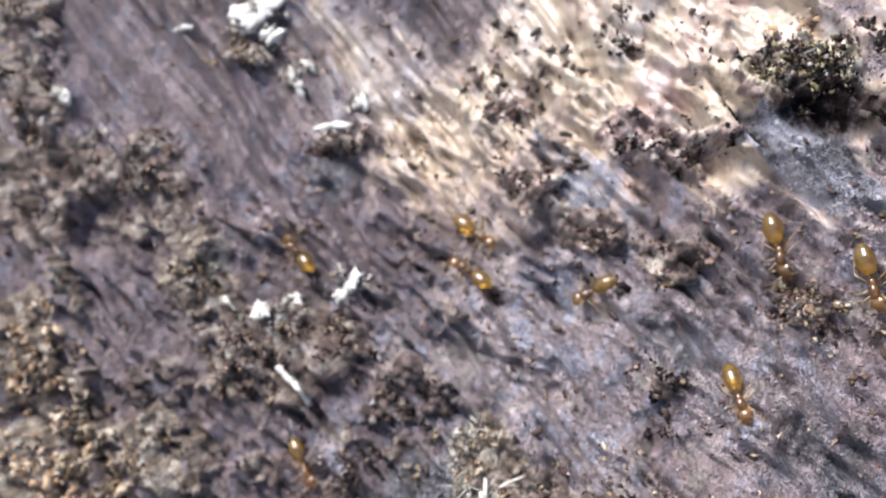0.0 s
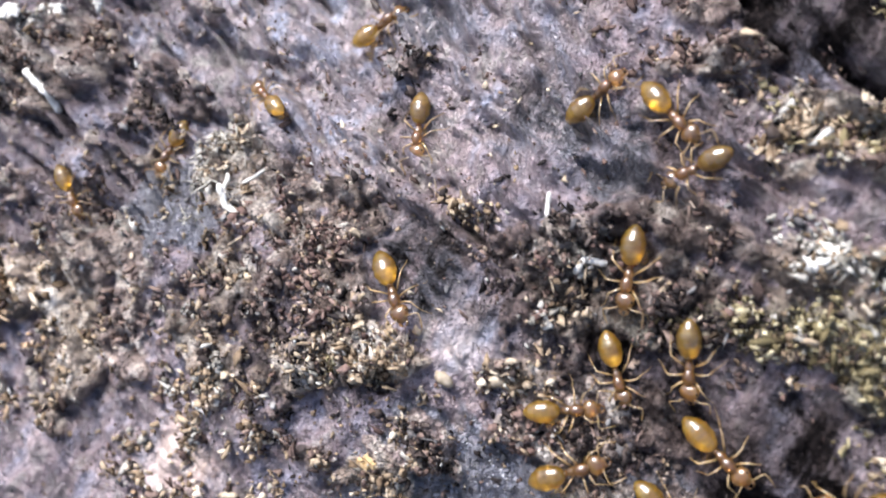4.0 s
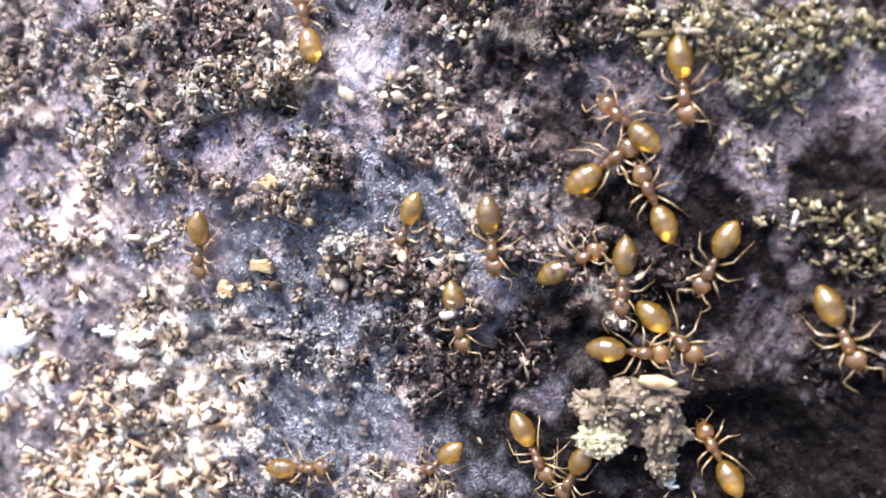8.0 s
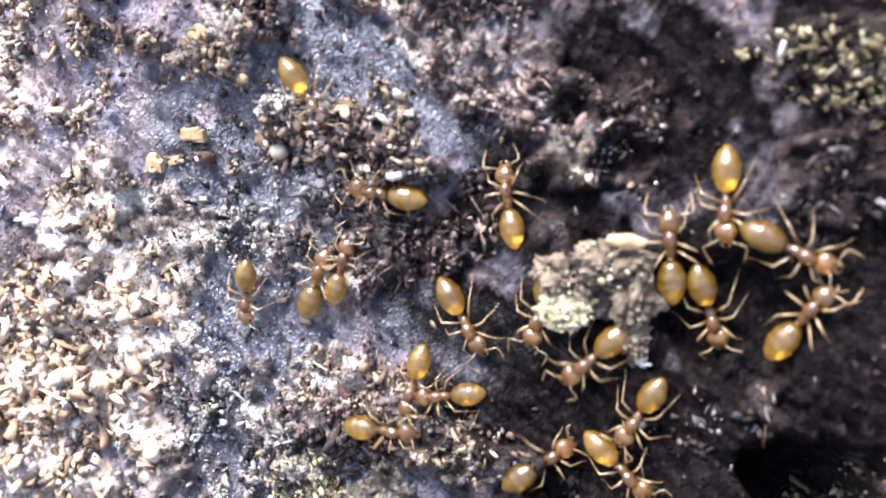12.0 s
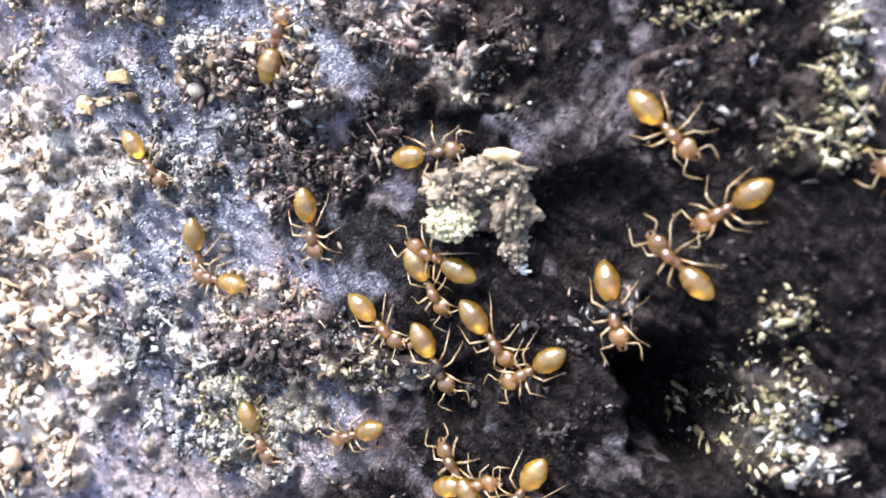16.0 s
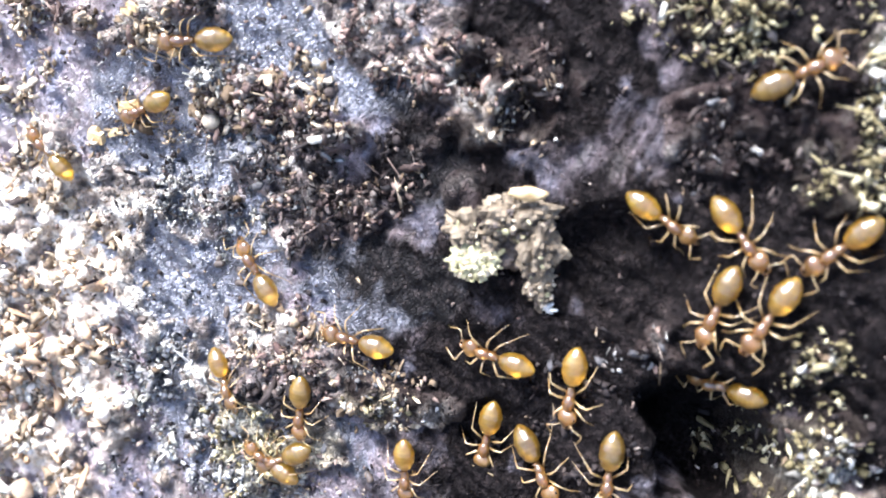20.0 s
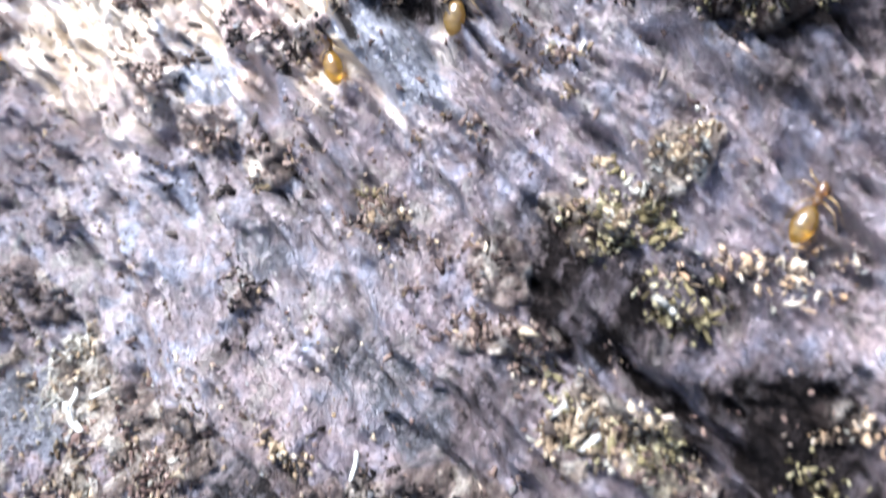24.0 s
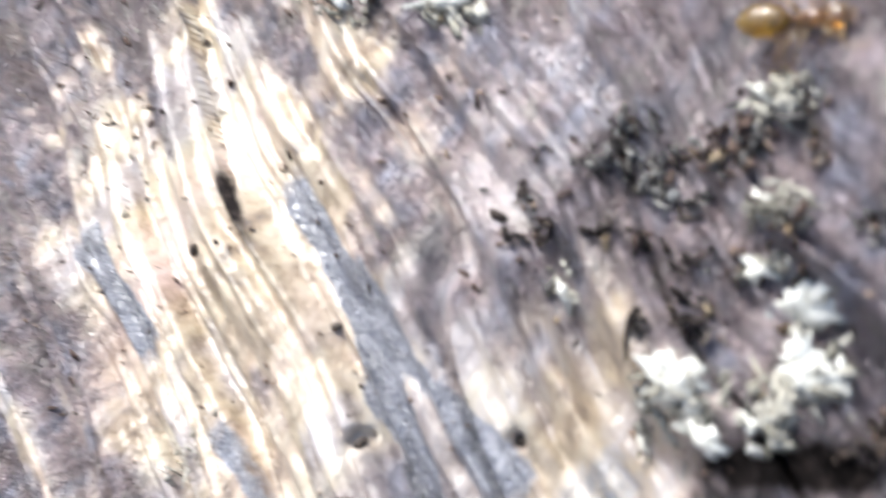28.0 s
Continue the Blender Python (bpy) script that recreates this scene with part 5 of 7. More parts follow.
# ---- loose crumbs on the bark ----
def build_heap(name, kind, material, label):
    u, v, size, lift, shape = (np.concatenate(c) for c in zip(*HEAPS[kind]))
    i, j = np.clip(np.searchsorted(us, u), 0, len(us) - 1), np.clip(np.searchsorted(vs, v), 0, len(vs) - 1)
    stay = rng.uniform(0, 1, len(u)) > (0.35 if kind in ("moss", "dark") else 0.8) * np.clip(DAMP_SHADES[0][i, j], 0, 1)
    u, v, size, lift, shape = u[stay], v[stay], size[stay], lift[stay], shape[stay]
    n = len(u)
    form = np.array([(1.1, 0.70, 0.60), (1.3, 0.8, 0.24), (2.6, 0.26, 0.22)])[shape] * rng.uniform((0.6, 0.6, 0.6), (1.6, 1.15, 1.15), (n, 3)) * 0.92 * size[:, None]
    verts = CHIP_V[None] * (1 + rng.uniform(-0.7, 0.5, (n, 14, 1))) + rng.uniform(-0.42, 0.42, (n, 14, 3))
    verts = verts * form[:, None]
    tilt = np.where(shape == 0, 1.5, 0.45)
    a, b, c = rng.uniform(0, 6.283, n), rng.normal(0, 1, n) * tilt, rng.normal(0, 1, n) * tilt
    ca, sa, cb, sb, cc, sc = (f[:, None] for f in (np.cos(a), np.sin(a), np.cos(b), np.sin(b), np.cos(c), np.sin(c)))
    x, y, z = verts[..., 0], verts[..., 1], verts[..., 2]
    y, z = y * cc - z * sc, y * sc + z * cc
    x, z = x * cb + z * sb, -x * sb + z * cb
    x, y = x * ca - y * sa, x * sa + y * ca
    floor = ground_at(u, v) + lift + 0.25 * size * np.where(shape == 0, 1.0, 0.5)
    co = np.stack([x + u[:, None], y + v[:, None], z + floor[:, None]], -1).reshape(-1, 3) * MM
    faces = (CHIP_F[None] + 14 * np.arange(n)[:, None, None]).reshape(-1, 3)
    me = bpy.data.meshes.new(name)
    me.vertices.add(len(co))
    me.vertices.foreach_set("co", co.ravel())
    me.loops.add(faces.size)
    me.loops.foreach_set("vertex_index", faces.ravel())
    me.polygons.add(len(faces))
    me.polygons.foreach_set("loop_start", np.arange(0, faces.size, 3))
    me.update()
    me.materials.append(material)
    ob = tagged(new(name, me), label, "crumbs", kind="stuff")
    ob.matrix_world = SLOPE



build_heap("brown_crumbs", "brown", BROWN, "brown crumbs of rotten wood and frass on the log")
build_heap("dark_crumbs", "dark", DARK, "damp dark brown crumbs of soil in the log's hollows, darkened further for shade")
build_heap("reddish_crumbs", "pink", PINK, "reddish-brown wood crumbs heaped on the log")
build_heap("tan_crumbs", "tan", TAN, "tan and straw-coloured wood crumbs on the log")
build_heap("orange_crumbs", "rust", RUST, "orange-tan wood dust along the log's edge, with bright light in its colour")
build_heap("mossy_crumbs", "moss", MOSS, "yellow-green moss and lichen crumbs on the log")
build_heap("white_lichen_flakes", "white", WHITE, "white flakes of lichen and fungus on the log")
build_heap("grey_crumbs", "grey", GREY, "grey and whitish grit on the damp log")



# ---- single pieces that lie on the log ----
def plate(ru, rv, thick, seed, lobes=5, rings=5, segs=26):
    """A lobed, domed flake with a ragged rim, thick in the middle."""
    r = random.Random(seed)
    phases = [(k, r.uniform(0, 6.28), r.uniform(0.10, 0.30)) for k in (2, 3, lobes, lobes * 2 + 1)]
    verts, faces = [], []
    for top in (1, 0):
        for i in range(rings + 1):
            for k in range(segs):
                th = 2 * math.pi * k / segs
                rim = 1 + sum(a * math.sin(n * th + p) for n, p, a in phases)
                f = i / rings
                x, y = ru * rim * f * math.cos(th), rv * rim * f * math.sin(th)
                bump = 0.6 * thick * noise.noise(Vector((x * 3.1 + seed, y * 3.1, 0)))
                z = top * (thick * (1 - 0.75 * f**3) + bump) - (1 - top) * 0.25 * thick + 0.5 * thick * noise.noise(Vector((x + seed, y, 4)))
                verts.append((x, y, z))
    n = (rings + 1) * segs
    for top in (1, 0):
        for i in range(rings):
            for k in range(segs):
                a, b = (1 - top) * n + i * segs + k, (1 - top) * n + i * segs + (k + 1) % segs
                faces.append((a, a + segs, b + segs, b) if top else (a, b, b + segs, a + segs))
    for k in range(segs):
        a, b = rings * segs + k, rings * segs + (k + 1) % segs
        faces.append((a, n + a, n + b, b))
    return verts, faces


def lichen(u, v, ru, rv, turn, seed, thick=0.22, lift=0.1):
    me = mesh_of("lichen_flake", *joined(plate(ru, rv, thick, seed)), CHALK)
    ob = tagged(new("lichen_flake", me), "ragged chalk-white lichen flake lying on the log", "lichen", "white flakes on the log")
    ob.matrix_world = stand(u, v, turn, lift, False, 0.6)


def bent_stem(name, label, category, points, radius, material):
    """A thin bent piece whose middle line runs over the bark through points in (u, v)."""
    mid = [sum(p[i] for p in points) / len(points) for i in (0, 1)]
    line = []
    for a, b in zip(points, points[1:]):
        line += [(a[0] + (b[0] - a[0]) * k / 4, a[1] + (b[1] - a[1]) * k / 4) for k in range(4)]
    line.append(points[-1])
    top = max(float(ground_at(a, b)) for a, b in line)
    w0 = float(ground_at(*mid))
    path = [(a - mid[0], b - mid[1], 0.5 * (float(ground_at(a, b)) + top) + radius * 0.7 - w0) for a, b in line]
    radii = [radius * (0.75 if i in (0, len(path) - 1) else 1) * (1 + 0.12 * math.sin(2.1 * i)) for i in range(len(path))]
    ob = tagged(new(name, mesh_of(name, *joined(tube(path, radii, 10)), material)), label, category)
    ob.matrix_world = SLOPE @ Matrix.Translation(Vector((*mid, w0)) * MM)


def grain_piece(name, label, category, group, material, u, v, size, turn, lumps=0.35, seed=1, lift=0.05):
    ob = tagged(new(name, mesh_of(name, *joined(ball(size, (0, 0, size[2] * 0.6), 10, 14, 0, lumps, seed)), material)), label, category, group)
    ob.matrix_world = stand(u, v, turn, lift, False, 0.5)


def splinter(u, v, half, turn, seed):
    """A squared wood chip with chewed ends."""
    r = random.Random(seed)
    a, b, c = half
    verts = [(x + r.uniform(-0.14, 0.14) * a, y + r.uniform(-0.2, 0.2) * b, z + r.uniform(-0.15, 0.15) * c) for x in (-a, -a * 0.4, a * 0.4, a) for y, z in ((-b, 0), (b, 0), (b, 2 * c), (-b, 2 * c))]
    faces = [(0, 1, 2, 3), (15, 14, 13, 12)] + [(4 * i + k, 4 * i + 4 + k, 4 * i + 4 + (k + 1) % 4, 4 * i + (k + 1) % 4) for i in range(3) for k in range(4)]
    me = mesh_of("wood_chip", *joined((verts, faces)), STRAW, False)
    ob = tagged(new("wood_chip", me), "straw-yellow squared wood chip on the damp bark", "wood chip", "wood chips on the log")
    ob.matrix_world = stand(u, v, turn, 0.02, False, 0.5)


def frass(u, v, turn, length=0.33):
    """A dark pellet, round-ended and faintly ribbed."""
    line = [(-length + 2 * length * k / 8, 0, 0.12) for k in range(9)]
    radii = [0.06, 0.12, 0.14, 0.135, 0.145, 0.135, 0.14, 0.12, 0.06]
    ob = tagged(new("frass_pellet", mesh_of("frass_pellet", *joined(tube(line, radii, 9)), PELLET)), "dark brown frass pellet on the wood", "pellet", "frass pellets on the log")
    ob.matrix_world = stand(u, v, turn, 0.0, False, 0.5)


bent_stem("rootlet", "short bent chalk-white rootlet on the grey bark", "rootlet", [(-25.39, 21.98), (-24.76, 21.3), (-24.01, 20.74), (-23.77, 19.9)], 0.22, CHALK)
bent_stem("rootlet", "thin curled pale rootlet among crumbs", "rootlet", [(-14.81, 16.36), (-14.79, 15.08), (-14.21, 14.52)], 0.11, CHALK)
bent_stem("rootlet", "thin pale straight rootlet among crumbs", "rootlet", [(-14.19, 15.91), (-13.04, 16.43)], 0.08, CHALK)
bent_stem("rootlet", "thin curled pale rootlet among crumbs", "rootlet", [(-15, 15.85), (-14.76, 14.89), (-14.14, 14.47)], 0.14, CHALK)
bent_stem("rootlet", "white upright sliver of wood on grey bark", "sliver", [(-1.1, 14.58), (-1.23, 13.67)], 0.09, CHALK)
bent_stem("rootlet", "forked white sliver on the dark bark", "sliver", [(-0.3, 11.6), (0.06, 12.07), (0.84, 11.89)], 0.13, CHALK)
bent_stem("rootlet", "pale yellow splinter standing on the pale wood", "splinter", [(5.78, 44.54), (5.84, 43.71)], 0.12, STONE)
bent_stem("rootlet", "pale thin fibre on dark wood", "fibre", [(6.98, 45.78), (6.78, 44.96)], 0.05, CHALK)
lichen(-21.27, 25.9, 0.74, 0.47, 30, 1)
lichen(-22.17, 25.46, 0.57, 0.35, 10, 2)
lichen(-26.22, 24.77, 0.41, 0.81, 10, 3)
lichen(-27.95, 25.29, 0.54, 0.24, -40, 4)
lichen(-24.8, 25.32, 0.38, 0.41, 0, 5)
lichen(-19.98, 14.48, 0.50, 0.16, -60, 6)
lichen(-16.24, 6.35, 0.45, 0.20, 0, 7)
lichen(-26.46, 41.53, 1.35, 1.01, 20, 8)
lichen(-27.31, 40.97, 0.81, 0.54, 0, 9)
lichen(-25.72, 40.03, 0.54, 0.54, 60, 10)
lichen(-24.59, 37.37, 0.81, 0.68, -30, 11)
lichen(-24.01, 38.29, 0.41, 0.34, 0, 12)
lichen(-22.35, 34.55, 0.88, 0.30, 5, 13)
lichen(-21.05, 35.89, 0.41, 0.68, 10, 14)
lichen(-37.88, 37.55, 0.54, 0.43, 0, 15)
lichen(-31, 41, 0.47, 0.27, 0, 16)
lichen(-17.31, -1.72, 0.62, 0.28, 12, 17)
lichen(-22.35, -2.13, 0.90, 1.20, 20, 18, 0.3)
lichen(6.77, -6.52, 0.30, 0.16, 0, 19)
lichen(4.09, 60.32, 0.75, 0.50, 10, 20)
lichen(4.66, 59.23, 0.60, 0.30, -20, 21)
lichen(7.01, 60.65, 0.60, 0.45, 0, 22)
lichen(7.69, 60.64, 0.35, 0.40, 30, 23)
lichen(1.65, 56.75, 0.40, 0.28, 0, 24)
lichen(2.57, 57.17, 0.35, 0.14, 10, 25)
lichen(3.57, 56.99, 0.35, 0.30, 0, 26)
lichen(2.91, 59.04, 0.14, 0.30, 10, 27)
lichen(8.87, 55.07, 0.45, 0.40, 0, 28)
lichen(9.94, 56.22, 0.20, 0.90, 5, 29)
lichen(6.97, 62.46, 1.00, 0.60, 40, 30)
lichen(6.85, 61.01, 0.60, 0.75, 0, 31)
lichen(5.81, 63.29, 0.45, 0.35, 0, 32)
lichen(3.88, 60.43, 0.95, 0.60, -30, 33)
lichen(4.52, 59.19, 0.60, 0.30, 0, 34)
lichen(-7.69, 72.77, 0.60, 0.25, 0, 35)
lichen(-3.43, 71.83, 0.80, 0.22, 5, 36)
lichen(5.94, 67.58, 0.45, 0.14, -30, 37)
lichen(6.53, 67.2, 0.30, 0.20, 0, 38)
lichen(0.82, 62.85, 0.14, 0.50, 15, 39)
lichen(6.01, 64.78, 0.25, 0.40, 20, 40)
lichen(5.68, 59.45, 0.30, 0.24, 0, 41)
lichen(-1.78, 54.31, 0.14, 0.38, -20, 42)
lichen(-0.48, 52.46, 0.16, 0.22, -20, 43, 0.15, 0.5)
lichen(-4.95, 50.76, 0.24, 0.28, 20, 44)
lichen(-12.74, 48.32, 0.50, 0.35, 30, 45)
lichen(-10.65, 46.49, 0.20, 0.55, -10, 46)
lichen(10.66, 54.12, 0.60, 0.40, 30, 47)
lichen(8.92, 53.66, 0.30, 0.14, 60, 48)
lichen(11.55, 49.84, 0.22, 0.30, 0, 49)
lichen(7.71, 11.95, 0.50, 0.30, -15, 50)
lichen(7.14, 11.62, 0.30, 0.30, 0, 51)
lichen(-17.23, -1.82, 0.40, 0.20, 0, 52)
grain_piece("pebble", "round cream-coloured grain lying among brown crumbs", "grain", "", STONE, -5.71, 0.8, (0.36, 0.33, 0.3), 0, 0.12, 3, 0.15)
grain_piece("pebble", "small yellow rounded grain on slate-grey bark", "grain", "", STRAW, -6.86, 3.16, (0.24, 0.2, 0.17), 20, 0.3, 5)
grain_piece("pebble", "small yellow rounded grain on dark bark", "grain", "", STONE, -3.25, 7.82, (0.42, 0.28, 0.2), 20, 0.4, 6)
grain_piece("pebble", "small cream grain on the grey wood", "grain", "", STONE, -5.2, 7.85, (0.38, 0.24, 0.2), -40, 0.4, 7)
splinter(-9.1, 1.4, (0.45, 0.2, 0.13), 12, 1)
splinter(-10.7, 0.3, (0.24, 0.28, 0.12), 70, 2)
splinter(-8.95, 1.32, (0.4, 0.17, 0.12), 8, 3)
splinter(-10.74, 0.46, (0.22, 0.3, 0.12), 20, 4)
splinter(-10.79, 0.37, (0.25, 0.3, 0.12), 60, 5)
splinter(-9.02, 1.36, (0.5, 0.2, 0.14), 10, 6)
splinter(-5.86, 24.97, (0.3, 0.2, 0.14), 25, 7)
splinter(-8.14, 4.72, (0.35, 0.12, 0.1), 0, 8)
splinter(-10.03, 0.45, (0.22, 0.14, 0.1), 10, 9)
splinter(-8.43, 4.58, (0.34, 0.1, 0.09), 0, 10)
for at, turn in (((-4.88, -5.64), 15), ((-4.86, -5.13), 5), ((0.05, -13.35), -50), ((-9.54, -7.23), 0), ((-5.93, -4.73), 60), ((-5.04, -5.64), 10), ((-5.93, -4.87), 20), ((-5.75, -6.88), 80), ((-4.22, -11.54), 40), ((-2.52, -12.16), 30)):
    frass(*at, turn, 0.26)
for at, turn in (((-9.52, 36.33), 60), ((-13.81, 34.73), 10), ((-13.14, 35.75), 40), ((-11.71, 32.5), -30), ((-17.45, 33.63), 0), ((-15.01, 29.48), 20), ((-17.42, 29.17), 0), ((-10.12, 32.89), 15), ((-6.15, 27.9), 60), ((-4.53, 25.57), 70), ((-3.81, 24.53), 30), ((-11.14, 23.07), 10), ((-8.27, 23.76), -20), ((-15.69, 23.96), 5)):
    frass(*at, turn, 0.36)
for at, turn in (((-5.13, 42.49), 70), ((-13.37, 35.5), 80), ((-9.89, 36.33), 60), ((-10.56, 37.25), 0), ((-17.69, 33.89), 10), ((-17.82, 29.41), 0), ((-15.23, 29.47), 0), ((-9.63, 31.5), 0), ((-12.57, 45.9), 40), ((-4.91, 44.25), 60), ((-3.73, 52.62), 60), ((-1.89, 52.67), 0), ((-5.45, 56.81), 0), ((-4.78, 56.22), 20)):
    frass(*at, turn, 0.3)
for at, turn in (((-13.65, 50.72), 0), ((-14.66, 50.44), 70), ((-8.23, 51.67), 0), ((-6.82, 51.41), 10), ((-4.44, 44.35), 0), ((-0.79, 46.03), 50), ((-4.48, 42.74), 0), ((-9.68, 55.48), 0), ((-5.54, 58.49), 35), ((-0.47, 58.81), 15), ((-9.56, 55.44), 60), ((-12.19, 64.54), 60), ((-6.76, 62.05), 20), ((-4.61, 56.26), 0)):
    frass(*at, turn, 0.24)
for at, turn in (((-9.08, 35.97), 10), ((-9.86, 37.27), 40), ((-14.67, 36.96), 20), ((-17.86, 36.13), 0), ((-9.37, 31.08), 20), ((-17.18, 32.89), -20), ((-19.27, 39.9), 0), ((-11.25, 38.42), 30), ((-13.29, 39.42), 30), ((-7.19, 31.06), -20), ((-11.07, 36.34), 60), ((-18.29, 32.05), 0), ((-15.51, 38.62), 10), ((-5.91, 27.27), 20)):
    frass(*at, turn, 0.34)


def build_lump():
    """The crusted lump of soil and lichen that stands out of the dark hollow: lobes of soil under a granular crust."""
    lump = new("soil_lump")
    r = random.Random(8)
    lobes = (("crust", (-0.9, 0.5, 0.35), (1.05, 0.75, 0.75), SOIL), ("crust", (0.35, 1.05, 0.35), (1.25, 0.72, 0.9), SOIL), ("crust", (1.15, 0.1, 0.35), (0.72, 1.15, 0.8), SOIL),
             ("crust", (1.2, -1.35, 0.2), (0.5, 0.75, 0.55), SOIL), ("crust", (-0.2, -0.25, 0.15), (0.9, 0.7, 0.5), PELLET), ("lichen_tuft", (-1.0, -0.55, 0.75), (0.85, 0.62, 0.38), GREENISH))
    for n, (name, at, size, material) in enumerate(lobes):
        v, f = ball(size, (0, 0, 0), 26, 34, 0, 0.85, 2 + 3 * n)
        v = [tuple(a + c * (1 + 0.22 * noise.noise(Vector(q) * 3.2 + Vector((n, 0, 0))) + 0.14 * noise.noise(Vector(q) * 8.5)) for a, c in zip(at, q)) for q in v]
        part(name, mesh_of(name, *joined((v, f)), material, False), lump, label="pale yellow-green lichen tuft" if name == "lichen_tuft" else "")
    part("wood_chip", mesh_of("wood_chip", *joined(ball((0.62, 0.26, 0.2), (0.9, 2.0, 1.0), 9, 12, 0.3, 0.5, 4)), STRAW), lump, label="tan wood chip on the lump's top")
    for k in range(300):
        name, at, size, material = lobes[r.choice((0, 0, 1, 1, 1, 2, 2, 3, 3, 5, 5, 5))]
        th, q = r.uniform(0, 6.28), r.uniform(0.0, 1.0) ** 0.5
        x, y = at[0] + 1.05 * size[0] * q * math.cos(th), at[1] + 1.05 * size[1] * q * math.sin(th)
        z = at[2] + size[2] * math.sqrt(max(0, 1 - 0.9 * q * q)) + r.uniform(-0.06, 0.1)
        s = r.uniform(0.045, 0.13)
        kind = r.choice((GREENISH, GREENISH, GREENISH, STONE)) if name == "lichen_tuft" else r.choice((STONE, GREENISH, SOIL, SOIL, SOIL, SOIL, PELLET, PELLET))
        turn = pose(x, y, z, r.uniform(0, 180), r.uniform(0, 180), r.uniform(0, 180))
        grain = ball((s * r.uniform(0.8, 1.3), s, s * r.uniform(0.7, 1.1)), (0, 0, 0), 5, 7, 0, 1.3, k)
        part("grain", mesh_of("grain", *joined(([turn @ Vector(c) for c in grain[0]], grain[1])), kind, False), lump)
    tagged(lump, "crusty lump of soil with pale lichen, standing in the dark hollow", "lump")
    lump.matrix_world = stand(5.31, -4.2, 0, 0.0, True)


build_lump()



# ---- ants ----
def leg_mesh(name, *points):
    v, f = tube(points, [0.042, 0.052, 0.038, 0.026, 0.022, 0.014, 0.010][: len(points)], 7)
    return mesh_of(name, *joined((v, f)), LEG)


def build_ant():
    """A yellow ant, modelled 4 mm long, head towards +x, its abdomen over the origin."""
    ant = new("ant")
    part("abdomen", mesh_of("abdomen", *joined(ball((0.93, 0.60, 0.54), (-0.06, 0, 0.70), 30, 22, 0.34, 0, 0, 4)), GASTER), ant)
    part("waist", mesh_of("waist", *joined(tube([(0.72, 0, 0.58), (0.94, 0, 0.56), (1.14, 0, 0.60)], [0.10, 0.11, 0.10], 8), ball((0.07, 0.16, 0.22), (0.95, 0, 0.70), 6, 10)), BODY), ant)
    thorax = joined(ball((0.36, 0.22, 0.23), (1.27, 0, 0.65), 9, 12, 0.15), ball((0.42, 0.29, 0.28), (1.68, 0, 0.76), 11, 14, 0.2), ball((0.16, 0.15, 0.15), (2.02, 0, 0.70), 6, 8))
    part("thorax", mesh_of("thorax", *thorax, BODY), ant)
    skull = ball((0.44, 0.46, 0.27), (2.40, 0, 0.64), 12, 18, 0)
    shaped = []
    for x, y, z in skull[0]:
        f = (x - 2.40) / 0.44
        notch = 0.10 * max(0.0, -f) ** 2 * math.exp(-((y / 0.16) ** 2))
        shaped.append((x + notch, y * (1 - 0.20 * max(0.0, f)), z - 0.10 * max(0.0, f) ** 2))
    muzzle = ball((0.17, 0.27, 0.15), (2.70, 0, 0.55), 7, 12)
    head = part("head", mesh_of("head", *joined((shaped, skull[1]), muzzle), BODY), ant)
    for side in (-1, 1):
        part("eye", mesh_of("eye", *joined(ball((0.07, 0.045, 0.07), (2.43, side * 0.37, 0.74), 6, 8)), EYE), head)
        part("mandible", mesh_of("mandible", *joined(tube([(2.80, side * 0.19, 0.50), (2.95, side * 0.15, 0.46), (3.04, side * 0.03, 0.44)], [0.08, 0.065, 0.02], 6)), BODY), head)
        feeler = [(0, 0, 0), (0.16, side * 0.30, 0.14), (0.24, side * 0.60, 0.14), (0.30, side * 0.72, 0.08), (0.50, side * 0.70, -0.04), (0.76, side * 0.60, -0.18), (0.98, side * 0.50, -0.28)]
        part("antenna", mesh_of("antenna", *joined(tube(feeler, [0.032, 0.026, 0.028, 0.028, 0.034, 0.038, 0.024], 6)), LEG), ant, (2.66 * MM, side * 0.15 * MM, 0.68 * MM))
    feet = (
        (1.86, ((0, 0, 0), (0.16, 0.24, 0.16), (0.40, 0.52, 0.28), (0.66, 0.62, 0.02), (0.84, 0.72, -0.24), (0.98, 0.88, -0.46), (1.10, 1.00, -0.52))),
        (1.56, ((0, 0, 0), (0.02, 0.36, 0.24), (-0.04, 0.74, 0.36), (-0.20, 0.98, 0.04), (-0.28, 1.14, -0.24), (-0.42, 1.32, -0.47), (-0.52, 1.46, -0.51))),
        (1.26, ((0, 0, 0), (-0.24, 0.32, 0.24), (-0.50, 0.64, 0.42), (-0.86, 0.80, 0.10), (-1.12, 0.92, -0.20), (-1.42, 1.04, -0.46), (-1.62, 1.12, -0.51))),
    )
    for x, points in feet:
        for side in (1, -1):
            part("leg", leg_mesh("leg", *((px, side * py, pz) for px, py, pz in points)), ant, (x * MM, side * 0.17 * MM, 0.53 * MM))
    return tagged(ant, "small yellow ant with a glossy amber abdomen, crawling on the log", "ant", "ants on the log")


FIRST_ANT = build_ant()
ANTS = [FIRST_ANT] + [copy_thing(FIRST_ANT, Matrix()) for _ in range(67 - 1)]
size_of = random.Random(4)
for one in ANTS:
    one.scale = [size_of.uniform(0.70, 0.81)] * 3


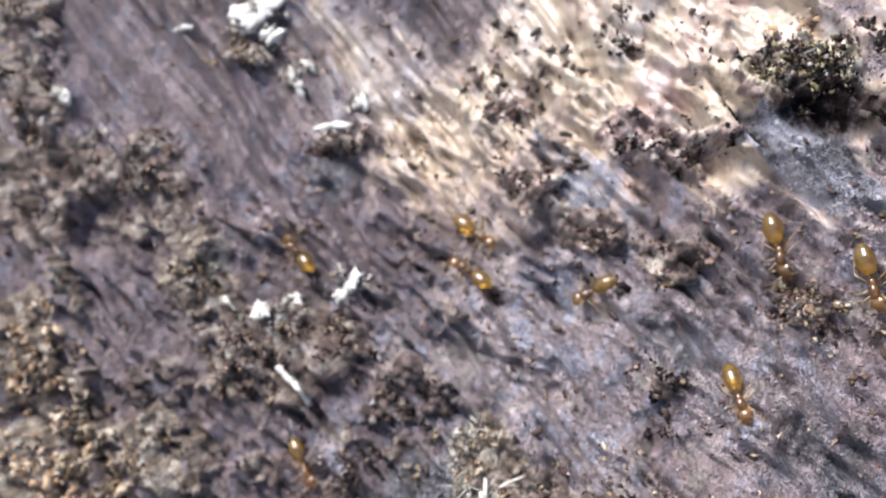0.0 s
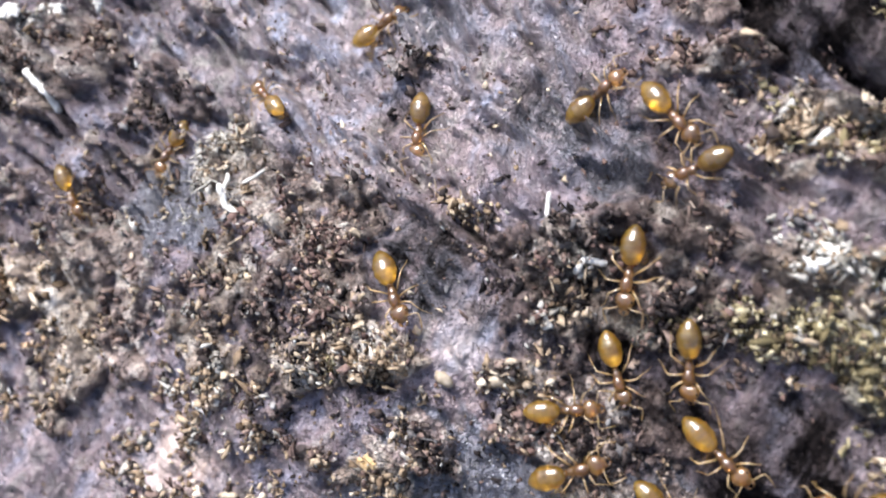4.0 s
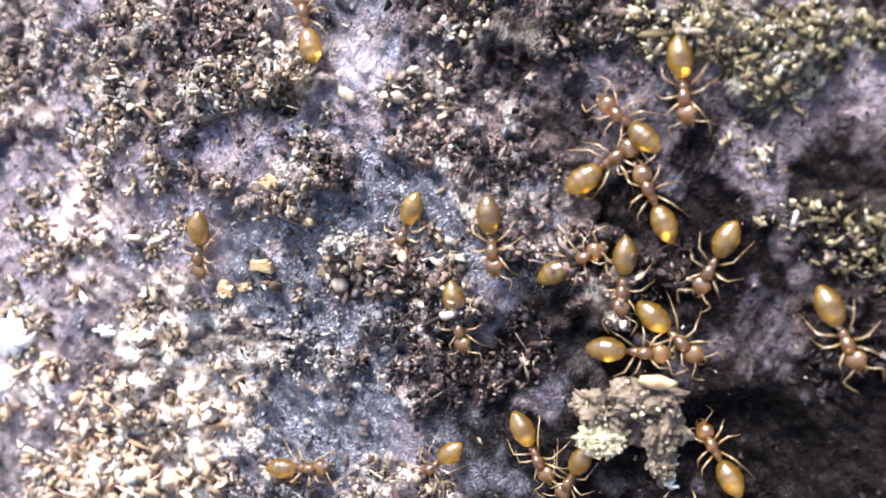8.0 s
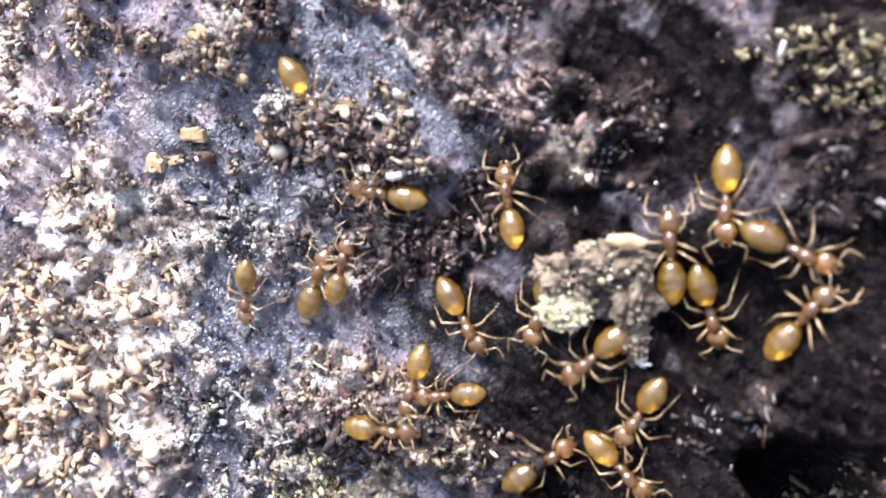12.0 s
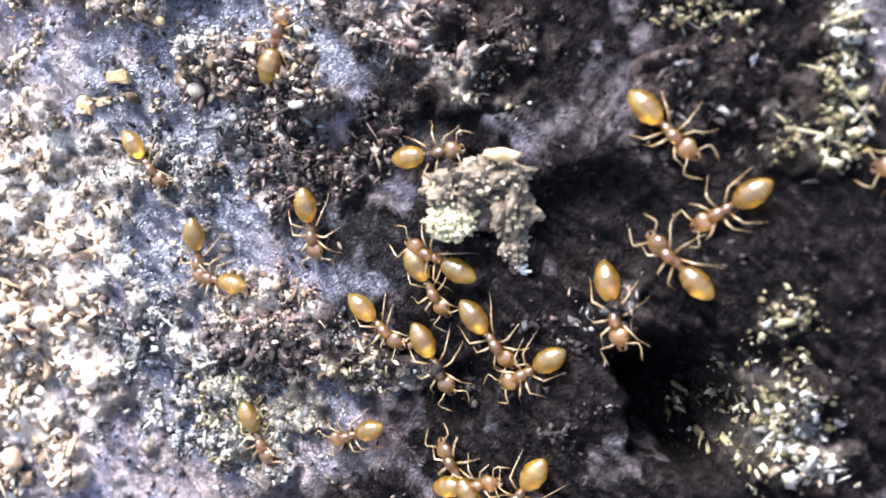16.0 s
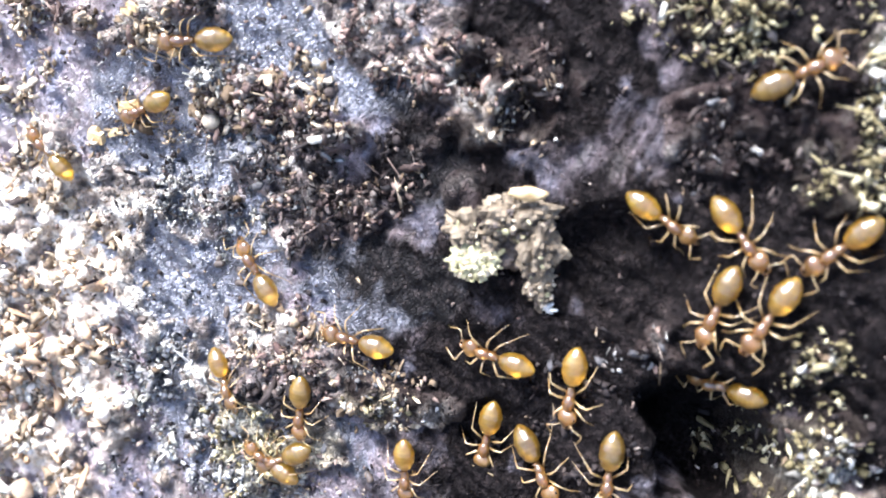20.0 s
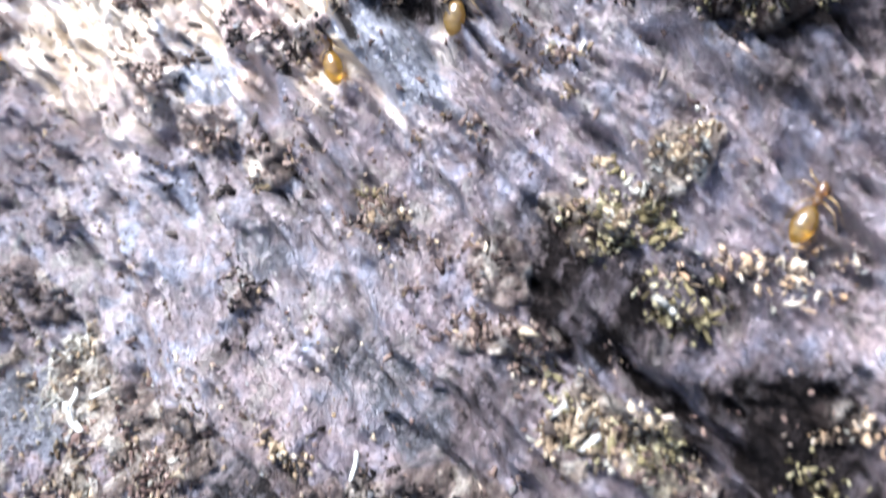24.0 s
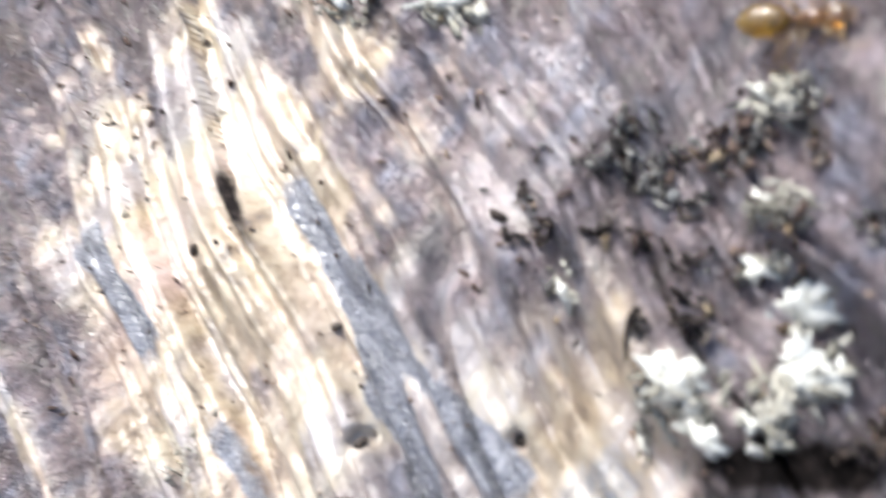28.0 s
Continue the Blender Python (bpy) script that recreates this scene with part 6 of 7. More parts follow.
def crawl(ant, rows):
    """Key an ant's way: seconds, u, v and heading in degrees. Its legs step in two threes while it walks."""
    way = [rows[0]]
    for a, b in zip(rows, rows[1:]):
        n = int(math.hypot(b[1] - a[1], b[2] - a[2]) // 1.6) + 1
        n = min(n, max(1, int((b[0] - a[0]) / 0.1)))
        way += [tuple(p + (q - p) * k / n for p, q in zip(a, b)) for k in range(1, n + 1)]
    walk(ant, [(t, stand(u, v, turn)) for t, u, v, turn in way])
    legs = [o for o in ant.children if o.name.startswith("leg")]
    times = [0.0]
    for (ta, ua, va, _), (tb, ub, vb, _) in zip(rows, rows[1:]):
        pace = math.hypot(ub - ua, vb - va) / max(tb - ta, 0.05)
        if pace > 1.2 and tb - ta < 2.6:
            times += [t for t in np.arange(ta, tb, 0.2).round(2).tolist() if t > times[-1] + 0.15]
    times = [t for t in times if t < 27.8] + [28.0]
    for n, leg in enumerate(legs):
        at, side = leg.location.copy(), 1 if n % 2 == 0 else -1
        phase = 1 if n in (0, 3, 4) else -1
        steps = []
        for k, t in enumerate(times):
            swing = phase * (13 if k % 2 else -13) * side
            steps.append((t, Matrix.Translation(at) @ pose(0, 0, 0, 0, 0, swing)))
        walk(leg, steps)
    feelers = [o for o in ant.children if o.name.startswith("antenna")]
    for n, feeler in enumerate(feelers):
        at = feeler.location.copy()
        steps = [(t, Matrix.Translation(at) @ pose(0, 0, 0, 0, 8 * math.sin(1.7 * k + n), 14 * math.sin(2.3 * k + 2 * n))) for k, t in enumerate(times[::2] + ([28.0] if times[::2][-1] < 28 else []))]
        walk(feeler, steps)


def motions():
    crawl(ANTS[0], [(0, -24.0, 27.4, 136), (0.5, -24.8, 28.3, 143), (1, -25.5, 28.6, 136), (1.5, -26.0, 29.2, 131), (2, -25.9, 29.3, 131), (2.25, -25.8, 29.2, 61), (2.5, -25.6, 29.2, -10), (3, -25.3, 29.4, -10), (3.429, -22.9, 31.1, 35), (28, -22.6, 31.3, 35)])
    crawl(ANTS[1], [(0, -14.7, 25.6, 137), (0.5, -15.4, 26.2, 128), (1, -16.0, 27.2, 102), (1.5, -16.5, 28.9, 91), (2, -16.6, 29.1, 91), (2.5, -16.5, 29.1, 91), (3, -16.6, 29.2, 91), (3.429, -19.6, 29.1, 136), (3.857, -22.6, 29.1, 181), (28, -22.9, 29.1, 181)])
    crawl(ANTS[2], [(0, -15.4, 28.6, -41), (0.5, -14.4, 27.7, -43), (1, -13.0, 26.3, -39), (1.5, -12.0, 25.8, -37), (2, -10.6, 25.0, -24), (2.5, -8.0, 24.0, -23), (3, -6.5, 23.2, -47), (3.5, -5.8, 20.7, -83), (4, -5.9, 18.2, -90), (4.5, -5.8, 16.0, -87), (5.475, -15.8, 15.4, -132), (6.45, -25.7, 14.9, -177), (28, -26.0, 14.9, -177)])
    crawl(ANTS[3], [(0, -8.4, 25.1, -167), (0.6, -12.5, 24.1, -167), (1, -13.2, 23.9, -150), (1.5, -14.1, 23.1, -151), (2, -15.3, 22.3, -137), (2.5, -16.4, 21.0, -112), (3, -16.8, 20.0, -101), (3.5, -17.1, 19.1, -108), (4, -17.5, 18.4, -124), (5.714, -26.6, 10.6, -139), (28, -26.8, 10.4, -139)])
    crawl(ANTS[4], [(0, -24.2, 17.7, -63), (0.5, -24.1, 17.7, -63), (1, -23.9, 17.4, -63), (1.5, -23.8, 17.3, -63), (2, -23.6, 17.2, -63), (2.5, -23.8, 17.3, -63), (3, -23.7, 17.2, -63), (3.5, -23.3, 17.0, -63), (4, -23.0, 16.7, -63), (4.5, -22.9, 16.4, -63), (6.45, -27.3, 12.3, -138), (28, -27.5, 12.1, -138)])
    crawl(ANTS[5], [(0, -16.1, 10.7, 103), (0.2714, -16.2, 11.0, 103), (0.7, -16.8, 13.9, 103), (1, -17.2, 15.4, 87), (1.5, -16.6, 17.1, 27), (2, -15.6, 18.1, 37), (2.5, -13.6, 19.4, 35), (3, -12.3, 20.5, 16), (3.5, -10.5, 21.3, 20), (4, -8.4, 21.9, 17), (6.143, 20.3, 30.8, 17), (28, 20.6, 30.9, 17)])
    crawl(ANTS[6], [(0, -6.2, 12.7, 124), (0.07143, -6.4, 12.9, 124), (0.5, -8.1, 15.4, 124), (1, -8.5, 16.1, 174), (1.5, -8.7, 16.0, 174), (2, -8.2, 15.9, 174), (2.25, -8.0, 15.9, 216), (2.5, -7.8, 15.9, 259), (3, -8.0, 14.9, 259), (3.5, -8.1, 13.3, 286), (4, -7.2, 11.8, 294), (4.5, -6.8, 10.3, 278), (6.5, -9.4, 6.5, 214), (7, -11.1, 5.0, 232), (7.5, -11.4, 3.8, 255), (8, -11.5, 3.0, 253), (8.5, -11.6, 0.7, 276), (9, -11.2, -0.1, 283), (9.5, -11.2, -1.0, 255), (10, -11.8, -1.5, 262), (10.5, -12.9, -1.9, 229), (12.21, -24.9, -2.7, 184), (28, -25.2, -2.7, 184)])
    crawl(ANTS[7], [(0, -1.0, 27.1, -75), (0.5, -0.7, 25.8, -79), (1, -0.4, 23.8, -80), (1.5, 0.0, 21.7, -85), (2, 0.0, 19.5, -85), (2.5, 0.4, 17.8, -68), (3, 1.2, 16.3, -60), (3.5, 2.0, 14.4, -80), (4, 1.9, 12.4, -101), (4.5, 1.6, 11.7, -104), (6.5, 1.1, 9.0, -65), (7, 1.3, 7.7, -93), (7.5, 0.9, 5.5, -102), (8, 0.3, 3.3, -88), (8.5, 0.9, 1.4, -74), (9, 1.4, -0.2, -79), (9.5, 1.4, -1.4, -102), (10, 1.2, -2.0, -108), (10.5, 0.9, -2.7, -116), (11, 0.8, -2.9, -125), (11.5, 0.4, -3.5, -108), (12, 0.7, -4.4, -61), (12.5, 1.5, -5.5, -65), (13, 1.6, -6.3, -90), (13.5, 1.9, -6.7, -90), (15.5, 2.8, -8.3, -62), (16, 3.2, -9.1, -65), (16.5, 3.5, -9.9, -55), (17, 3.9, -10.9, -42), (17.5, 3.8, -11.1, -42), (18, 3.7, -11.8, -90), (18.5, 3.8, -12.7, -79), (19, 4.0, -13.3, -90), (19.5, 3.8, -14.1, -102), (19.93, 3.2, -17.1, -102), (28, 3.2, -17.4, -102)])
    crawl(ANTS[8], [(0, 4.9, 28.4, -114), (0.5714, 4.8, 28.1, -114), (1, 3.6, 25.4, -99), (1.5, 3.3, 23.7, -96), (2, 2.9, 22.1, -101), (2.5, 2.6, 20.1, -103), (3, 2.2, 19.1, -88), (3.5, 2.5, 17.9, -75), (4, 3.0, 17.6, -45), (4.5, 3.4, 17.3, -45), (6.45, 18.8, 13.2, -15), (28, 19.1, 13.1, -15)])
    crawl(ANTS[9], [(0, -3.5, 20.5, -71), (0.5, -3.1, 19.1, -81), (1, -3.1, 17.8, -69), (1.5, -2.6, 17.0, -60), (2, -2.1, 16.2, -60), (2.5, -2.4, 16.5, -3), (3, -1.7, 16.9, -3), (3.5, -0.7, 17.0, 8), (4, 0.4, 17.6, 30), (4.5, 1.7, 18.8, 25), (6.45, 19.9, 27.1, 25), (28, 20.2, 27.2, 25)])
    crawl(ANTS[10], [(0, 2.0, 25.4, -76), (0.5, 2.6, 23.1, -82), (1, 2.7, 20.5, -82), (1.5, 3.2, 18.7, -60), (2, 3.6, 17.6, -80), (2.5, 3.7, 15.7, -88), (3, 3.8, 12.5, -84), (3.5, 3.7, 10.3, -92), (4, 3.6, 9.3, -96), (4.5, 3.4, 8.2, -92), (6.5, 4.8, 4.4, -83), (7, 5.6, 3.6, -81), (7.5, 5.1, 2.6, -102), (8, 5.0, 1.8, -96), (8.5, 4.5, 0.6, -107), (9, 3.7, -0.5, -122), (9.5, 3.6, -0.7, -80), (10, 3.7, -1.6, -80), (10.5, 4.0, -2.9, -80), (13, 3.6, -4.1, -125), (13.5, 3.5, -4.0, -125), (15.5, 3.2, -5.7, -65), (16, 3.1, -6.2, -65), (16.5, 3.8, -6.9, -68), (17, 4.1, -7.5, -82), (17.5, 4.3, -7.7, -82), (18, 4.4, -8.1, -79), (18.5, 4.4, -9.1, -76), (19, 4.8, -10.0, -92), (19.5, 4.9, -10.2, -108), (20, 4.9, -10.6, -108), (20.5, 4.8, -10.8, -108), (22.45, 3.9, -13.6, -108), (28, 3.8, -13.9, -108)])
    crawl(ANTS[11], [(0, 3.1, 15.5, -156), (0.5714, 2.9, 15.4, -156), (1, 0.1, 14.2, -81), (1.5, 0.3, 13.3, -85), (2, 0.1, 12.3, -85), (2.5, 0.0, 12.1, -72), (3, 0.8, 11.0, -72), (3.5, 0.8, 10.4, -78), (4, 1.0, 8.9, -78), (4.5, 1.3, 8.1, -78), (6.5, -0.3, 4.9, -124), (7, -1.1, 3.5, -110), (7.5, -1.5, 1.7, -88), (8, -1.0, 0.2, -82), (8.5, -0.4, -0.8, -74), (9, 0.2, -2.5, -74), (9.5, 0.4, -3.7, -75), (10, 0.8, -4.6, -82), (10.5, 0.8, -6.1, -109), (11, 0.4, -6.8, -119), (11.5, 0.2, -6.8, -119), (12, -0.5, -6.9, -110), (12.5, -0.4, -6.4, -100), (13, -0.0, -5.9, -91), (13.5, -0.1, -5.6, -91), (15.5, 0.8, -7.7, -44), (16, 0.9, -7.9, -44), (16.5, 0.7, -8.7, -52), (17.5, 1.7, -9.2, -67), (18, 2.0, -9.8, -75), (18.5, 2.1, -10.5, -83), (19, 2.3, -11.1, -90), (19.5, 1.8, -11.8, -98), (20, 1.6, -12.1, -98), (20.5, 1.4, -12.4, -98), (22.45, 0.9, -15.4, -98), (28, 0.9, -15.7, -98)])
    crawl(ANTS[12], [(0, -11.9, 10.9, 103), (0.5714, -12.0, 11.2, 103), (1, -12.6, 14.1, 103), (1.5, -12.8, 14.9, 90), (2, -12.6, 16.6, 85), (2.5, -12.6, 17.0, 68), (3, -12.1, 18.1, 64), (3.5, -12.1, 18.3, 64), (4, -12.5, 19.0, 132), (4.5, -13.6, 20.0, 139), (6.45, -22.7, 27.8, 139), (28, -23.0, 28.0, 139)])
    crawl(ANTS[13], [(0, 9.7, 14.7, 153), (2.471, 9.5, 14.8, 153), (2.9, 6.8, 16.2, 153), (3, 6.7, 16.1, 153), (3.5, 5.7, 15.3, 179), (4, 4.7, 15.2, 192), (4.5, 3.9, 14.7, 185), (6.643, -26.0, 11.9, 185), (28, -26.3, 11.8, 185)])
    crawl(ANTS[14], [(0, -5.0, 4.5, 32), (3.071, -4.7, 4.7, 32), (3.5, -2.2, 6.3, 32), (4, -1.5, 6.7, 3), (4.5, -1.4, 6.8, 3), (6.5, -1.5, 6.9, -1), (7, -1.4, 6.3, -1), (7.25, -1.6, 5.7, -58), (7.5, -1.8, 5.0, -114), (8, -2.6, 3.6, -116), (8.5, -3.1, 2.8, -116), (9, -3.0, 2.3, -95), (9.5, -3.4, 0.4, -105), (10, -4.0, -1.2, -131), (10.5, -4.8, -1.8, -138), (11, -5.8, -2.1, -134), (11.5, -6.7, -3.3, -130), (12, -7.1, -3.8, -104), (12.5, -7.0, -4.8, -85), (13, -6.8, -6.4, -87), (13.5, -6.6, -7.3, -95), (14.5, -5.3, -7.2, -141), (15.5, -3.9, -7.0, -187), (16, -4.5, -7.0, -187), (16.5, -5.3, -7.3, -114), (17, -5.6, -8.0, -114), (17.4, -5.5, -8.2, -114), (19.11, -10.4, -19.1, -114), (28, -10.5, -19.4, -114)])
    crawl(ANTS[15], [(0, -5.0, 3.4, 15), (3.371, -4.7, 3.5, 15), (3.8, -1.8, 4.3, 15), (4, -1.3, 4.4, 19), (4.5, -0.3, 4.8, 20), (6.5, 2.5, 3.8, -23), (7, 2.9, 3.8, -23), (7.5, 3.5, 3.9, 33), (8, 3.6, 4.5, 33), (8.5, 3.7, 4.8, 33), (9, 3.8, 5.2, 74), (9.5, 3.9, 5.7, 115), (10, 3.6, 6.3, 115), (10.5, 3.4, 6.6, 115), (11.4, 10.6, 10.0, 70), (12.3, 17.9, 13.4, 25), (28, 18.2, 13.6, 25)])
    crawl(ANTS[16], [(0, -1.6, 7.1, 24), (2.071, -1.3, 7.2, 24), (2.5, 1.5, 8.4, -51), (3, 2.4, 7.3, -51), (3.5, 2.9, 6.7, -42), (4, 3.9, 6.0, -44), (4.5, 4.5, 5.1, -44), (6.5, 5.0, 0.5, -84), (7, 5.1, 0.0, -84), (7.5, 5.3, 0.0, -42), (8, 6.1, -0.3, -42), (8.5, 7.0, -0.7, -28), (9, 8.1, -0.8, -18), (9.5, 8.6, -1.2, -66), (10, 9.0, -1.5, -66), (10.5, 9.1, -1.6, -66), (11, 9.6, -2.0, -50), (11.5, 10.0, -2.4, -34), (12, 10.1, -2.3, -19), (12.5, 10.2, -2.3, -3), (13, 10.5, -2.0, 12), (13.5, 11.2, -1.7, 28), (15.45, 19.1, 2.6, 28), (28, 19.4, 2.7, 28)])
    crawl(ANTS[17], [(0, 12.0, 4.2, -174), (3.671, 11.7, 4.2, -174), (4.1, 8.7, 3.9, -174), (4.5, 7.6, 3.9, -166), (5.5, 5.2, 1.6, -93), (6.5, 2.8, -0.6, -20), (7, 3.2, -0.9, -20), (7.5, 3.5, -1.1, -1), (8, 4.5, -1.5, -1), (8.5, 4.9, -1.5, -1), (9, 5.8, -1.5, 3), (9.25, 6.2, -1.4, 60), (9.5, 6.6, -1.4, 116), (10, 7.5, -2.4, 116), (10.17, 7.5, -2.3, 63), (10.33, 7.6, -2.3, 10), (10.5, 7.6, -2.2, -42), (11, 8.3, -2.7, -42), (11.5, 8.6, -2.9, -42), (12, 8.6, -3.8, -78), (12.5, 9.1, -5.6, -91), (13, 8.6, -7.6, -112), (13.5, 7.8, -8.9, -120), (15.5, 9.3, -5.6, -73), (16, 9.8, -7.0, -76), (16.5, 9.9, -8.5, -102), (17, 9.1, -10.3, -97), (17.5, 8.8, -11.0, -97), (18, 8.6, -11.6, -97), (18.5, 8.7, -11.8, -97), (19, 8.7, -11.7, -96), (19.5, 8.7, -11.6, -96), (20, 8.7, -11.4, -96), (20.5, 8.8, -11.5, -96), (22.45, 8.4, -14.5, -96), (28, 8.4, -14.8, -96)])
    crawl(ANTS[18], [(0, -11.4, 1.1, 31), (3.771, -11.1, 1.2, 31), (4.2, -8.5, 2.8, 31), (4.5, -7.9, 3.2, 30), (6.5, -6.9, 5.6, 79), (7, -6.5, 6.6, 78), (7.5, -6.3, 8.2, 90), (8, -6.5, 9.6, 103), (8.3, -6.4, 11.0, 88), (10.1, -23.4, 21.7, 148), (28, -23.6, 21.8, 148)])
    crawl(ANTS[19], [(0, -1.2, 3.7, 2), (3.571, -0.9, 3.7, 2), (4, 2.1, 3.8, -43), (4.5, 2.8, 3.0, -42), (6.5, 0.5, 1.4, -34), (7, 1.3, 1.4, -34), (7.5, 1.9, 1.0, 31), (8, 2.6, 1.3, 31), (8.5, 3.1, 1.9, 36), (9, 4.6, 3.1, 39), (9.5, 5.1, 3.5, 23), (10, 6.2, 3.8, 21), (10.5, 7.9, 4.1, 3), (11, 9.4, 4.0, 2), (11.5, 10.9, 4.5, 20), (12.79, 19.4, 7.6, 20), (28, 19.6, 7.7, 20)])
    crawl(ANTS[20], [(0, 13.4, 2.3, 165), (4.55, 13.1, 2.4, 165), (6.5, 7.3, 3.9, 165), (7, 7.3, 4.0, 165), (7.5, 6.5, 4.6, 136), (8, 5.6, 5.9, 141), (8.5, 5.3, 6.6, 139), (9, 3.6, 7.7, 151), (9.5, 2.6, 8.1, 154), (10, 1.7, 8.6, 148), (12.14, -23.7, 24.5, 148), (28, -24.0, 24.7, 148)])
    crawl(ANTS[21], [(0, 8.3, -5.1, 101), (4.55, 8.2, -4.8, 101), (6.5, 7.6, -1.8, 101), (7, 7.1, 0.6, 104), (7.5, 6.7, 2.2, 112), (8, 6.3, 3.0, 114), (8.5, 6.0, 4.1, 104), (9, 5.5, 6.0, 98), (9.5, 5.5, 7.5, 91), (9.8, 5.5, 8.7, 91), (10.66, 11.3, 7.2, 38), (11.51, 17.1, 5.7, -14), (28, 17.4, 5.6, -14)])
    crawl(ANTS[22], [(0, 12.0, 16.9, -140), (4.55, 11.8, 16.7, -140), (6.5, 7.2, 12.9, -95), (7, 7.0, 11.2, -96), (7.5, 6.9, 10.4, -92), (8, 6.7, 8.5, -86), (8.5, 7.2, 7.2, -68), (9, 7.9, 5.5, -72), (9.5, 8.2, 4.0, -84), (10, 8.3, 2.0, -94), (10.5, 8.6, 0.6, -84), (11, 8.7, 0.4, -87), (11.5, 8.7, 0.4, -90), (12, 9.1, -0.4, -93), (12.5, 9.3, -0.4, -95), (13, 9.2, -0.8, -98), (13.5, 9.2, -1.7, -98), (15.5, 11.4, -1.5, -44), (16, 10.8, -1.2, -44), (16.5, 10.8, -1.4, -81), (17, 10.7, -1.9, -81), (17.5, 11.2, -2.8, -81), (18, 10.9, -3.2, -97), (18.5, 10.7, -4.1, -113), (19, 9.9, -5.6, -123), (19.5, 8.8, -7.0, -125), (20, 7.8, -8.5, -105), (20.5, 7.5, -9.0, -105), (22.45, 6.0, -14.8, -105), (28, 5.9, -15.1, -105)])
    crawl(ANTS[23], [(0, 12.3, 6.4, -118), (6.571, 12.1, 6.1, -118), (7, 10.7, 3.5, -88), (7.5, 10.8, 1.6, -78), (8, 11.4, 0.2, -63), (8.5, 12.3, -1.6, -62), (9, 13.4, -3.6, -61), (9.857, 19.2, -5.2, -16), (28, 19.5, -5.3, -16)])
    crawl(ANTS[24], [(0, -2.2, -4.2, 23), (4.55, -2.0, -4.1, 23), (6.5, 0.8, -2.9, -52), (7, 1.6, -4.0, -58), (7.5, 1.7, -4.3, -63), (8, 1.7, -4.7, -63), (8.5, 1.6, -5.3, -85), (9, 1.2, -6.2, -96), (9.5, 0.8, -6.5, -106), (10, 0.5, -8.6, -98), (11.29, 1.7, -17.5, -83), (28, 1.7, -17.8, -83)])
    crawl(ANTS[25], [(0, 1.5, -7.8, 144), (7.471, 1.2, -7.7, 144), (7.9, -1.2, -5.9, 219), (8, -1.2, -6.0, 219), (8.5, -2.8, -6.3, 203), (9, -3.8, -6.3, 174), (9.5, -4.1, -5.9, 145), (10, -4.1, -5.7, 116), (10.5, -4.0, -5.3, 87), (11, -3.7, -4.8, 87), (11.5, -3.5, -4.3, 87), (12, -3.5, -4.2, 66), (12.5, -3.2, -3.5, 44), (13, -1.9, -2.7, 34), (13.5, -1.6, -2.5, 37), (15.5, 1.9, -2.3, 16), (16, 2.9, -2.4, 9), (16.5, 3.8, -2.2, 21), (17, 4.7, -1.8, 23), (17.5, 5.2, -1.3, 24), (18, 6.7, -0.9, 15), (18.5, 7.0, -0.8, -12), (19, 7.6, -1.4, -39), (19.5, 8.4, -2.0, -32), (20, 9.9, -2.9, -32), (20.5, 10.5, -3.8, -45), (22.45, 12.1, -9.6, -75), (28, 12.2, -9.9, -75)])
    crawl(ANTS[26], [(0, 4.9, -6.9, 33), (7.071, 5.2, -6.8, 33), (7.5, 7.7, -5.1, -42), (7.667, 8.1, -5.5, 13), (7.833, 8.5, -5.8, 68), (8, 8.9, -6.2, 122), (8.5, 8.3, -5.0, 114), (9, 8.3, -4.1, 99), (9.5, 8.0, -3.2, 117), (10, 7.5, -2.4, 123), (10.5, 7.0, -1.5, 171), (11, 5.9, -1.1, 203), (11.5, 5.2, -1.3, 203), (13.3, 7.4, -17.1, 278), (28, 7.4, -17.4, 278)])
    crawl(ANTS[27], [(0, -13.4, -8.3, 26), (6.771, -13.2, -8.1, 26), (7.2, -10.5, -6.8, -4), (7.5, -10.1, -6.9, -4), (8, -8.5, -7.3, 7), (8.5, -8.1, -7.1, 12), (9, -6.8, -6.7, 14), (9.5, -6.4, -6.6, 23), (10, -6.0, -6.6, 32), (10.5, -5.0, -6.2, 41), (11, -4.7, -5.6, 48), (11.5, -4.8, -5.3, 55), (12, -4.5, -4.7, 61), (12.5, -4.2, -4.1, 68), (13, -4.3, -4.1, 75), (13.5, -4.3, -4.1, 75), (14.17, -4.9, -4.0, 21), (14.83, -5.4, -4.0, -32), (15.5, -6.0, -3.9, -86), (16, -6.1, -4.9, -97), (16.5, -6.7, -6.3, -112), (17, -7.3, -7.9, -82), (17.5, -6.6, -9.3, -65), (18, -6.0, -10.8, -58), (18.5, -5.2, -11.6, -32), (19, -4.5, -11.7, -23), (19.25, -4.1, -11.9, -88), (19.5, -3.7, -12.2, -153), (20, -2.8, -12.4, -153), (20.5, -2.0, -12.6, -153), (22.45, -4.2, -14.7, -138), (28, -4.5, -14.9, -138)])
